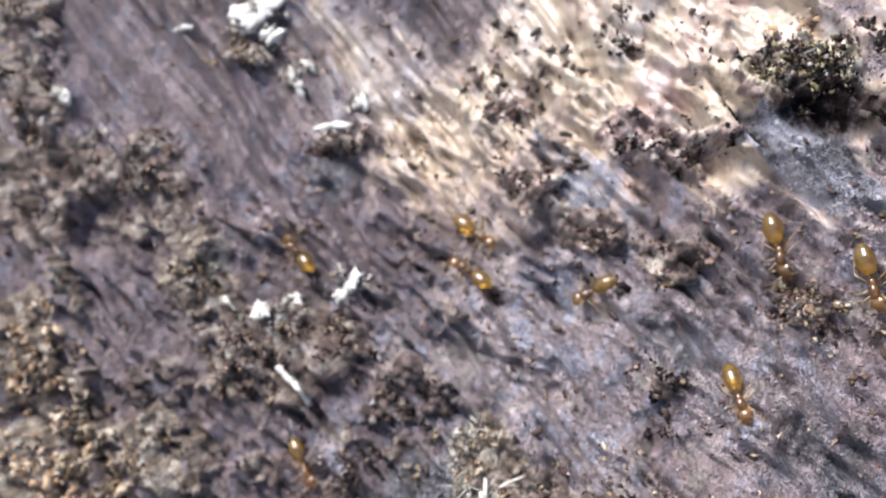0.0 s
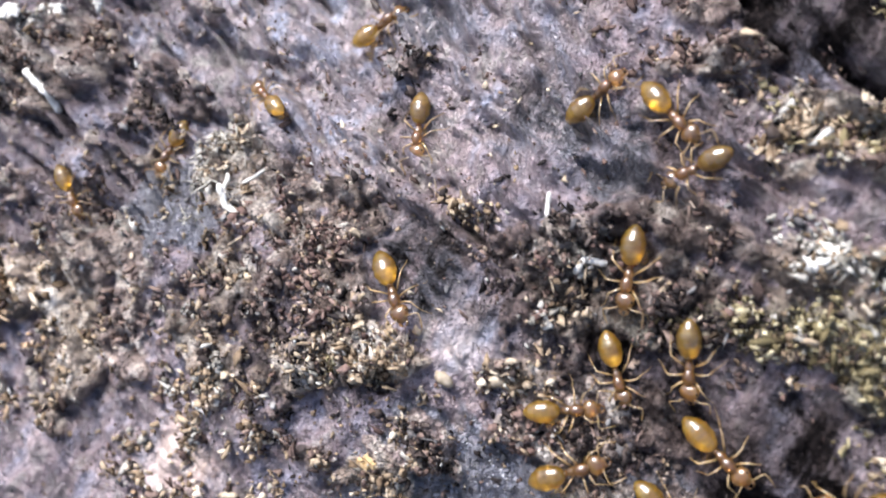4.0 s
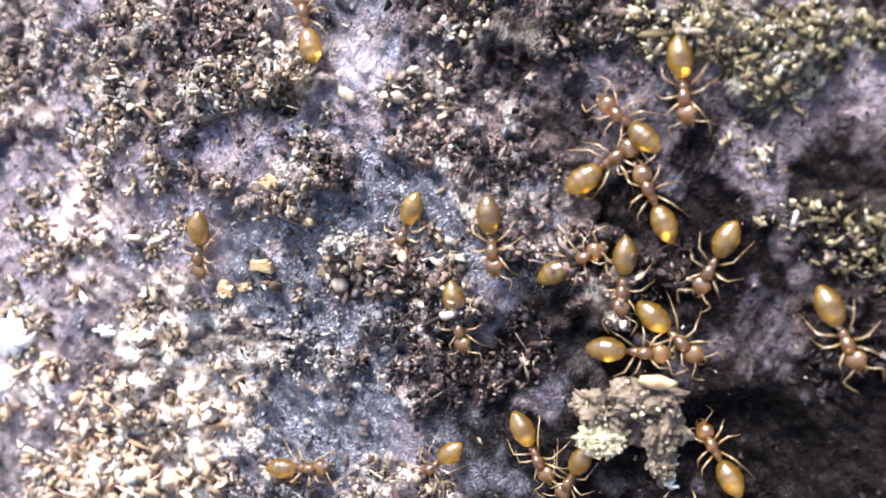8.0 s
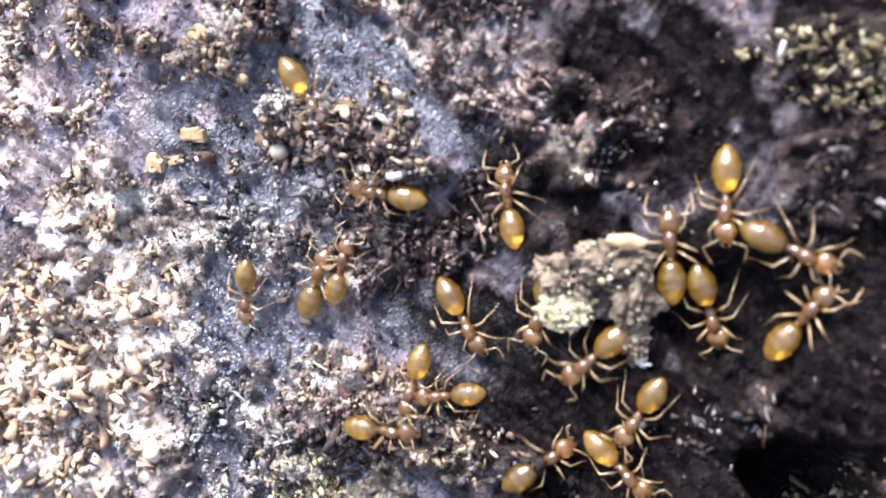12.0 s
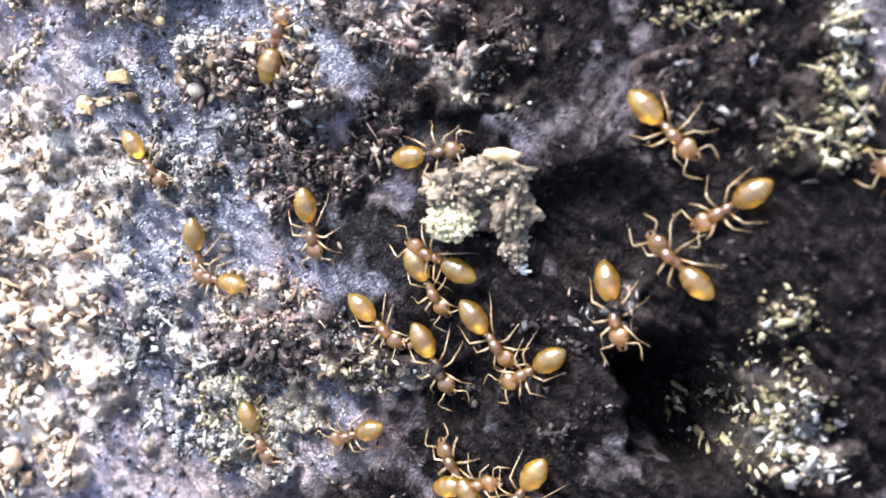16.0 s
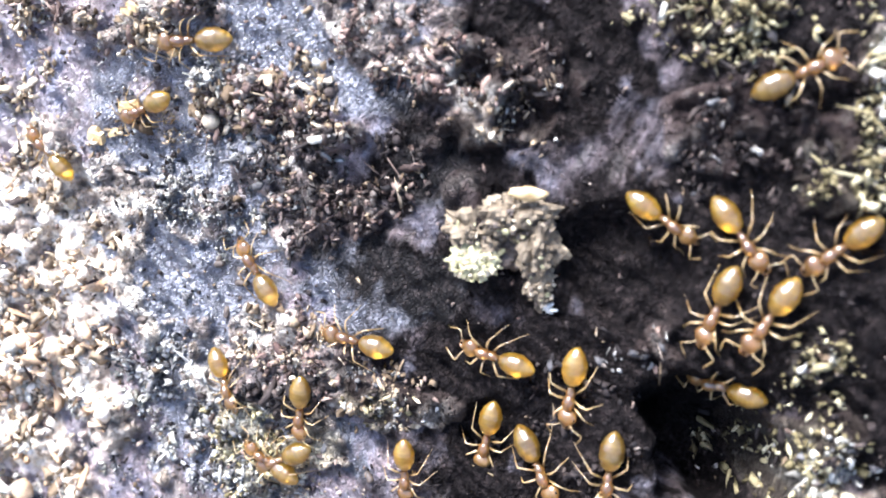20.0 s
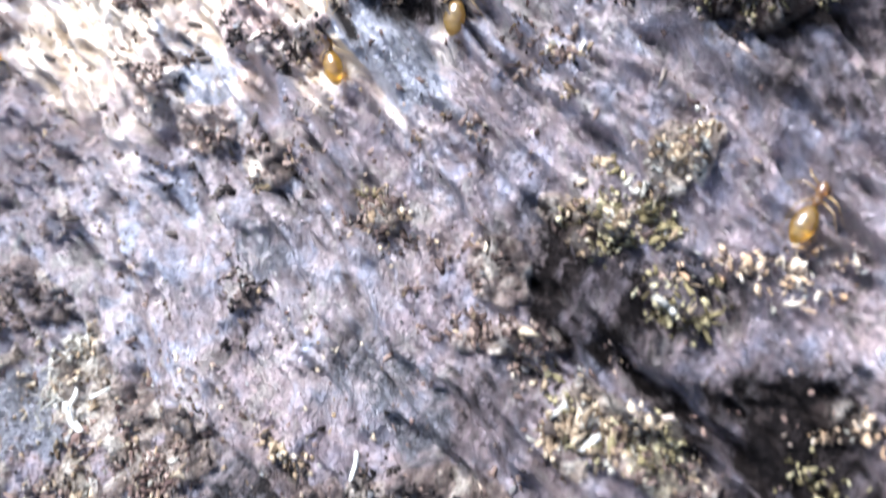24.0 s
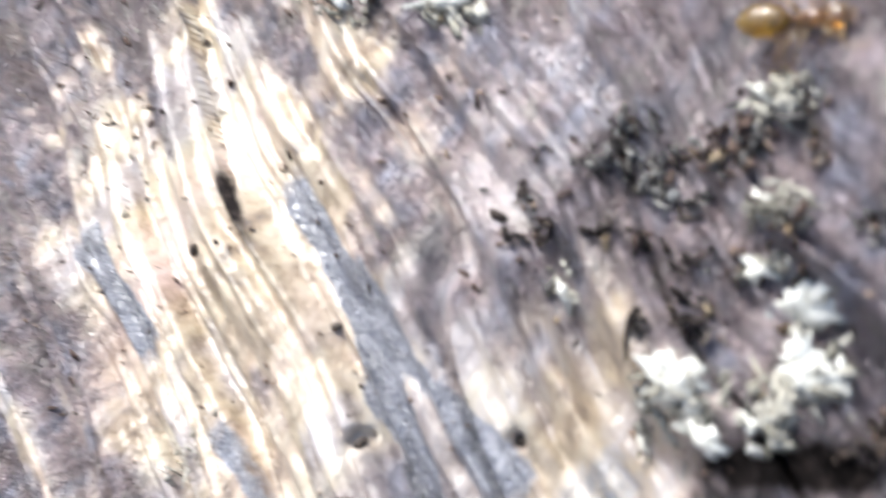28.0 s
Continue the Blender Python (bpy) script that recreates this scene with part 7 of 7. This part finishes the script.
    crawl(ANTS[28], [(0, 12.1, 10.4, -115), (6.643, 11.9, 10.1, -115), (7.5, 9.4, 4.7, -115), (8, 8.3, 2.4, -119), (8.5, 7.5, 1.4, -127), (9, 6.8, 0.9, -147), (9.5, 5.6, 0.2, -171), (10, 4.2, -0.1, -183), (10.5, 2.8, 0.2, -164), (11, 1.3, -0.2, -147), (11.5, -0.0, -1.1, -154), (12, -0.9, -1.0, -185), (12.5, -2.3, -0.9, -176), (13, -3.0, -1.1, -164), (13.5, -4.6, -1.3, -157), (14.5, -3.8, -0.7, -224), (15.5, -2.9, -0.2, -290), (16, -2.3, 1.2, -293), (16.5, -1.8, 2.1, -305), (17, -1.2, 2.7, -316), (18.8, 18.2, 7.4, -346), (28, 18.5, 7.5, -346)])
    crawl(ANTS[29], [(0, 15.4, 4.1, 141), (8.071, 15.1, 4.3, 141), (8.5, 12.8, 6.2, 141), (9, 11.6, 7.1, 162), (9.5, 9.2, 7.3, 174), (10, 7.8, 7.5, 175), (10.86, 13.2, 10.1, 100), (11.71, 18.6, 12.6, 25), (28, 18.9, 12.7, 25)])
    crawl(ANTS[30], [(0, 17.2, -1.3, -170), (8.571, 16.9, -1.4, -170), (9, 13.9, -1.9, -170), (9.5, 12.3, -2.2, -147), (10, 10.8, -3.9, -153), (10.5, 10.1, -4.5, -145), (11, 9.3, -5.1, -143), (11.5, 8.0, -6.5, -132), (12, 7.2, -7.5, -124), (12.5, 6.9, -8.0, -127), (13, 6.2, -8.7, -163), (13.5, 5.3, -9.0, -177), (15.5, 8.1, -9.6, -150), (16, 7.8, -9.7, -150), (16.5, 7.6, -9.9, -178), (17, 7.8, -10.0, -178), (17.5, 7.8, -9.6, -178), (18, 7.8, -9.4, -181), (18.5, 7.5, -9.1, -183), (19, 7.1, -8.6, -186), (19.5, 6.9, -8.6, -189), (20, 5.8, -8.4, -189), (20.5, 4.6, -8.0, -193), (22.45, 0.5, -12.4, -133), (28, 0.3, -12.7, -133)])
    crawl(ANTS[31], [(0, 6.0, -8.1, 135), (7.571, 5.8, -7.9, 135), (7.786, 4.7, -6.8, 187), (8, 3.7, -5.7, 240), (8.5, 3.5, -5.9, 240), (9, 3.3, -6.6, 240), (9.5, 2.7, -7.3, 234), (10, 2.5, -7.5, 228), (10.5, 2.5, -7.3, 222), (11, 2.5, -7.5, 222), (11.5, 2.0, -7.7, 222), (12, 1.2, -7.9, 189), (12.5, 0.2, -8.0, 165), (13, -0.0, -8.1, 140), (13.5, -1.1, -8.0, 140), (15.5, 1.9, -12.3, 193), (16, 1.0, -12.7, 204), (16.5, -1.1, -13.6, 190), (17, -1.2, -13.6, 177), (17.5, -2.1, -13.8, 177), (18, -2.2, -13.9, 172), (18.5, -2.3, -13.9, 166), (19, -2.5, -13.8, 161), (19.5, -2.6, -13.8, 155), (20, -3.4, -13.3, 150), (20.21, -3.8, -14.8, 202), (20.43, -4.2, -16.2, 255), (28, -4.3, -16.5, 255)])
    crawl(ANTS[32], [(0, 7.5, -9.8, 91), (8.571, 7.5, -9.5, 91), (9, 7.4, -6.5, 91), (9.5, 7.4, -5.8, 90), (10, 7.4, -5.2, 88), (10.5, 7.4, -5.1, 87), (11, 7.4, -4.6, 87), (11.5, 7.5, -3.9, 87), (12, 7.6, -3.7, 92), (12.5, 7.4, -2.5, 97), (13, 7.3, -1.4, 86), (13.5, 7.2, -0.8, 76), (15.45, 17.6, 5.3, 31), (28, 17.8, 5.5, 31)])
    crawl(ANTS[33], [(0, 6.7, -10.0, 52), (10.07, 6.9, -9.8, 52), (10.5, 8.8, -7.4, 37), (11, 9.8, -6.9, 49), (11.5, 10.2, -6.3, 48), (12, 11.0, -5.6, 42), (12.5, 11.8, -4.9, 52), (12.75, 12.0, -4.5, 11), (13, 12.2, -4.1, -31), (13.5, 12.8, -3.1, -31), (15.45, 20.5, -7.7, -31), (28, 20.7, -7.9, -31)])
    crawl(ANTS[34], [(0, 13.2, 14.0, -155), (9.7, 12.9, 13.9, -155), (11.5, -5.2, 5.5, -80), (12, -4.8, 3.2, -60), (12.5, -3.1, 1.8, -45), (13, -2.6, 0.9, -41), (13.5, -1.7, 0.3, -35), (15.5, -1.1, -1.0, -78), (16, -1.2, -3.9, -89), (16.5, -1.1, -6.2, -92), (17, -1.3, -7.5, -93), (17.5, -1.5, -7.8, -93), (18, -1.7, -8.5, -96), (18.5, -1.8, -8.6, -99), (19, -2.1, -9.0, -102), (19.5, -2.4, -9.7, -105), (20, -2.4, -9.8, -105), (20.5, -2.6, -10.1, -105), (22.45, -4.1, -15.9, -105), (28, -4.2, -16.1, -105)])
    crawl(ANTS[35], [(0, 4.3, -10.6, 99), (9.643, 4.2, -10.3, 99), (10.5, 3.3, -4.4, 99), (11, 3.0, -3.8, 99), (11.5, 2.8, -3.0, 99), (12, 2.7, -2.1, 97), (12.5, 2.6, -1.1, 106), (13, 2.1, -0.1, 136), (13.5, 1.6, 0.0, 141), (15.64, -25.8, 12.4, 156), (28, -26.0, 12.5, 156)])
    crawl(ANTS[36], [(0, 2.9, -12.8, 86), (11.74, 2.9, -12.5, 86), (12.03, 3.0, -10.5, 31), (12.31, 3.2, -8.5, -24), (12.6, 3.3, -6.5, -79), (13, 3.9, -6.5, -79), (13.5, 3.9, -6.8, -79), (15.5, 5.1, -7.8, -55), (16, 5.2, -8.1, -55), (16.5, 5.3, -8.2, -59), (17, 5.3, -8.7, -59), (17.5, 5.5, -9.3, -66), (18, 6.0, -10.7, -70), (18.5, 6.2, -11.1, -67), (19, 6.1, -10.9, -64), (19.5, 6.4, -11.8, -60), (20, 6.3, -11.5, -60), (20.5, 6.2, -11.9, -60), (22.45, 7.7, -14.5, -60), (28, 7.9, -14.8, -60)])
    crawl(ANTS[37], [(0, 8.9, -12.4, 161), (12.07, 8.6, -12.3, 161), (12.5, 5.8, -11.3, 161), (13, 4.8, -11.0, 160), (13.5, 4.6, -11.1, 160), (14.5, 4.2, -13.0, 88), (15.5, 3.8, -14.9, 16), (16, 4.2, -14.8, 16), (16.5, 4.3, -14.6, 30), (17, 4.7, -14.4, 30), (17.5, 4.7, -14.4, 30), (18, 5.8, -14.2, 30), (18.5, 6.2, -14.4, 30), (18.93, 8.8, -15.9, -30), (28, 9.0, -16.1, -30)])
    crawl(ANTS[38], [(0, 2.3, -11.3, 42), (10.57, 2.5, -11.1, 42), (11, 4.7, -9.1, -18), (11.5, 5.4, -9.3, -31), (12, 5.8, -9.4, -43), (12.5, 6.2, -9.7, -56), (13, 6.6, -10.5, -69), (13.5, 7.0, -11.7, -72), (15.5, 7.2, -14.1, -129), (16, 7.3, -14.0, -129), (16.5, 7.2, -13.9, -129), (17, 7.0, -14.5, -129), (17.43, 5.1, -16.8, -129), (28, 4.9, -17.0, -129)])
    crawl(ANTS[39], [(0, 16.4, -2.2, -172), (12.57, 16.1, -2.3, -172), (13, 13.2, -2.7, -172), (13.5, 13.6, -1.3, -172), (14.47, 16.3, -2.5, -97), (15.45, 19.1, -3.6, -22), (28, 19.4, -3.7, -22)])
    crawl(ANTS[40], [(0, 16.1, -11.0, 132), (12.57, 15.9, -10.8, 132), (13, 13.9, -8.5, 132), (13.5, 12.3, -6.7, 166), (15.5, 14.4, -4.0, 209), (16, 14.0, -4.1, 209), (16.5, 13.9, -4.2, 207), (17, 13.7, -4.1, 207), (17.5, 13.5, -4.1, 207), (18, 13.5, -4.2, 215), (18.5, 13.4, -4.5, 223), (19, 13.0, -5.3, 231), (19.5, 12.7, -5.7, 239), (20, 12.4, -5.7, 239), (20.5, 11.9, -6.3, 234), (22.45, 8.4, -11.2, 234), (28, 8.2, -11.4, 234)])
    crawl(ANTS[41], [(0, 12.3, -14.8, 99), (12.37, 12.2, -14.5, 99), (12.8, 11.8, -11.6, 99), (13, 11.7, -11.0, 125), (13.5, 11.0, -10.0, 132), (15.5, 13.1, -7.3, 131), (16, 12.4, -6.8, 137), (16.5, 11.1, -5.8, 137), (17, 10.1, -4.7, 151), (17.5, 8.9, -3.8, 137), (18, 8.9, -2.8, 75), (18.5, 9.5, -1.5, 51), (19, 10.8, -0.5, 33), (19.5, 12.4, 0.3, 22), (20, 13.4, 0.5, 24), (20.5, 15.4, 1.8, 34), (22.45, 17.8, 3.5, 34), (28, 18.1, 3.7, 34)])
    crawl(ANTS[42], [(0, 18.3, -10.4, 164), (13.55, 18.0, -10.3, 164), (15.5, 6.4, -7.1, 164), (16, 4.6, -6.4, 158), (16.5, 4.7, -6.2, 162), (17, 4.0, -5.6, 162), (17.5, 3.0, -5.1, 171), (18, 1.0, -5.2, 187), (18.5, -0.1, -5.6, 203), (19, -0.5, -5.8, 190), (19.5, -2.0, -5.9, 180), (20, -3.6, -5.8, 123), (20.5, -4.2, -5.9, 123), (21.48, -7.2, -9.3, 176), (22.45, -10.2, -12.6, 228), (28, -10.4, -12.8, 228)])
    crawl(ANTS[43], [(0, -4.3, -18.5, 91), (13.55, -4.3, -18.2, 91), (14.2, -4.3, -16.2, 36), (14.85, -4.3, -14.2, -19), (15.5, -4.4, -12.2, -74), (16, -4.1, -12.5, -74), (16.5, -4.0, -12.9, -26), (17, -4.2, -12.8, -26), (17.5, -4.5, -12.6, -26), (18, -4.4, -13.1, -26), (18.5, -4.6, -13.7, -26), (19.36, -0.0, -17.7, -41), (28, 0.2, -17.9, -41)])
    crawl(ANTS[44], [(0, -29.4, -2.5, 4), (13.55, -29.1, -2.5, 4), (15.5, -9.1, -1.2, -56), (16, -8.5, -1.3, -56), (16.5, -8.2, -1.5, -56), (17, -7.9, -2.2, -56), (17.5, -7.4, -3.1, -65), (18, -7.3, -3.9, -86), (19.8, -6.4, -19.9, -86), (28, -6.3, -20.2, -86)])
    crawl(ANTS[45], [(0, 15.3, 8.3, -133), (15.71, 15.1, 8.0, -133), (17, 9.0, 1.4, -58), (17.5, 9.7, -0.4, -56), (18, 10.7, -1.1, -46), (18.5, 11.5, -2.2, -53), (19, 11.9, -2.7, -54), (19.5, 12.4, -3.4, -55), (20, 12.3, -3.4, -55), (20.5, 12.2, -3.7, -55), (22.45, 16.8, -7.6, -40), (28, 17.0, -7.8, -40)])
    crawl(ANTS[46], [(0, 15.6, 4.8, -177), (17.8, 15.3, 4.8, -177), (19.6, -4.7, 3.6, -177), (20, -5.1, 3.5, -177), (20.5, -6.1, 3.3, -177), (22.5, -7.4, 1.8, -118), (23, -7.0, 2.5, -118), (23.43, -8.4, -0.2, -118), (28, -8.6, -0.4, -118)])
    crawl(ANTS[47], [(0, 12.0, 18.1, -140), (18.1, 11.8, 17.9, -140), (19.9, -7.4, 1.8, -140), (20, -7.7, 1.6, -152), (22.5, -13.8, -0.7, -200), (22.75, -12.7, -0.2, -267), (23, -11.5, 0.3, -335), (23.43, -8.8, 1.6, -335), (28, -8.6, 1.7, -335)])
    crawl(ANTS[48], [(0, -28.1, -4.5, -3), (16.7, -27.8, -4.5, -3), (18.5, -7.8, -5.4, -48), (19, -6.6, -6.8, -56), (19.5, -6.1, -8.0, -72), (20, -5.9, -8.9, -71), (20.5, -5.7, -9.1, -71), (22.45, -3.7, -14.8, -71), (28, -3.6, -15.1, -71)])
    crawl(ANTS[49], [(0, 5.7, -17.2, 108), (15.71, 5.6, -16.9, 108), (17, 2.8, -8.4, 168), (17.5, 2.4, -8.1, 168), (18, 2.2, -8.1, 168), (18.5, 1.8, -8.1, 168), (19, 1.6, -8.0, 168), (19.5, 1.2, -8.1, 168), (20, 0.6, -8.0, 168), (20.5, 0.2, -7.9, 168), (22.45, -3.8, -12.3, 228), (28, -4.0, -12.6, 228)])
    crawl(ANTS[50], [(0, 19.4, -3.2, -173), (19.27, 19.1, -3.3, -173), (19.7, 16.1, -3.6, -143), (20, 16.0, -4.0, -143), (20.5, 15.2, -4.3, -151), (21.48, 16.2, -5.3, -98), (22.45, 17.3, -6.4, -46), (28, 17.5, -6.6, -46)])
    crawl(ANTS[51], [(0, 19.8, 0.4, -139), (18.04, 19.6, 0.2, -139), (18.9, 15.1, -3.8, -124), (19, 14.8, -4.3, -120), (19.5, 14.5, -4.9, -121), (20, 13.9, -6.0, -126), (20.5, 13.4, -6.5, -126), (22.45, 9.9, -11.4, -126), (28, 9.7, -11.6, -126)])
    crawl(ANTS[52], [(0, 21.1, -4.9, -154), (18.14, 20.8, -5.0, -154), (19, 15.4, -7.6, -154), (19.5, 15.0, -8.2, -154), (20, 13.4, -9.1, -163), (20.5, 12.7, -9.2, -167), (22.45, 11.1, -11.8, -122), (28, 11.0, -12.0, -122)])
    crawl(ANTS[53], [(0, 11.6, 20.0, -133), (20.55, 11.4, 19.8, -133), (21.53, 5.9, 14.0, -66), (22.5, 0.4, 8.1, 2), (23, 1.8, 7.7, -8), (23.5, 2.8, 7.4, -13), (23.93, 5.7, 6.7, -13), (28, 6.0, 6.7, -13)])
    crawl(ANTS[54], [(0, -34.7, 3.0, 18), (20.55, -34.4, 3.1, 18), (22.5, -15.3, 9.3, 18), (23, -15.6, 10.9, 18), (23.5, -15.7, 11.2, 18), (23.93, -12.8, 10.6, -12), (28, -12.5, 10.5, -12)])
    crawl(ANTS[55], [(0, 7.8, 31.8, 128), (23.87, 7.6, 32.1, 128), (24.3, 5.8, 34.4, 128), (24.5, 5.1, 35.2, 115), (25, 4.2, 37.8, 101), (25.5, 4.8, 40.8, 71), (26, 5.9, 42.6, 59), (26.3, 6.6, 43.8, 57), (26.73, 8.2, 46.3, 57), (28, 8.4, 46.5, 57)])
    crawl(ANTS[56], [(0, 6.4, 31.0, -179), (23.57, 6.1, 31.0, -179), (23.79, 4.6, 31.0, -232), (24, 3.1, 31.0, -284), (24.5, 3.3, 31.6, -284), (25, 3.9, 33.4, -282), (25.5, 4.2, 36.8, -275), (25.93, 4.4, 39.8, -275), (28, 4.4, 40.1, -275)])
    crawl(ANTS[57], [(0, 17.3, 34.3, -156), (23.77, 17.0, 34.2, -156), (24.2, 14.3, 33.0, -156), (24.4, 14.1, 32.9, -156), (25, 11.2, 31.6, -128), (25.15, 10.8, 32.6, -189), (25.3, 10.5, 33.6, -250), (25.73, 9.5, 36.4, -250), (28, 9.4, 36.7, -250)])
    crawl(ANTS[58], [(0, 7.2, 30.7, -175), (22.71, 6.9, 30.7, -175), (23.36, 2.4, 30.3, -220), (24, -2.1, 29.9, -265), (24.5, -2.1, 29.9, -265), (25, -2.2, 30.0, -265), (25.43, -2.4, 33.0, -265), (28, -2.5, 33.3, -265)])
    crawl(ANTS[59], [(0, 12.5, 19.7, 60), (23.17, 12.6, 20.0, 60), (23.6, 14.1, 22.6, 60), (24, 14.6, 22.5, 60), (24.4, 15.2, 22.7, 13), (24.83, 18.1, 23.3, 13), (28, 18.4, 23.4, 13)])
    crawl(ANTS[60], [(0, 5.4, 65.5, 77), (27.47, 5.4, 65.7, 77), (27.9, 6.1, 68.7, 77), (27.95, 6.2, 68.9, 36), (28, 6.2, 69.1, -5)])
    crawl(ANTS[61], [(0, -8.5, -12.5, 67), (9.143, -8.4, -12.2, 67), (10, -6.0, -6.7, 22), (10.5, -5.1, -6.2, 30), (11, -4.8, -5.7, 30), (11.5, -4.9, -5.5, 30), (12.4, -0.8, -12.3, -15), (13.3, 3.2, -19.2, -60), (28, 3.4, -19.5, -60)])
    crawl(ANTS[62], [(0, -22.7, -17.0, 53), (15.29, -22.5, -16.8, 53), (17, -15.3, -7.2, 68), (17.5, -15.2, -7.2, 68), (19.21, -24.8, -0.0, 143), (28, -25.0, 0.2, 143)])
    crawl(ANTS[63], [(0, -17.4, -19.2, 83), (12.21, -17.4, -18.9, 83), (13.5, -16.4, -9.9, 83), (14.47, -20.5, -11.7, 143), (15.45, -24.6, -13.5, 203), (28, -24.9, -13.6, 203)])
    crawl(ANTS[64], [(0, -13.5, -15.3, 94), (8.2, -13.5, -15.0, 94), (10, -14.5, 1.0, 94), (11.71, -25.3, 6.3, 154), (28, -25.6, 6.4, 154)])
    crawl(ANTS[65], [(0, -30.0, 8.1, 78), (1.286, -29.9, 8.4, 78), (2.143, -28.6, 14.2, 3), (3, -27.4, 20.1, -72), (3.5, -27.3, 19.9, -72), (3.929, -29.8, 18.3, -147), (28, -30.1, 18.1, -147)])
    crawl(ANTS[66], [(0, -4.6, -19.5, 112), (18.2, -4.7, -19.2, 112), (20, -12.3, -0.7, 127), (20.5, -12.5, -0.6, 127), (22.45, -24.3, 1.0, 172), (28, -24.6, 1.0, 172)])


motions()
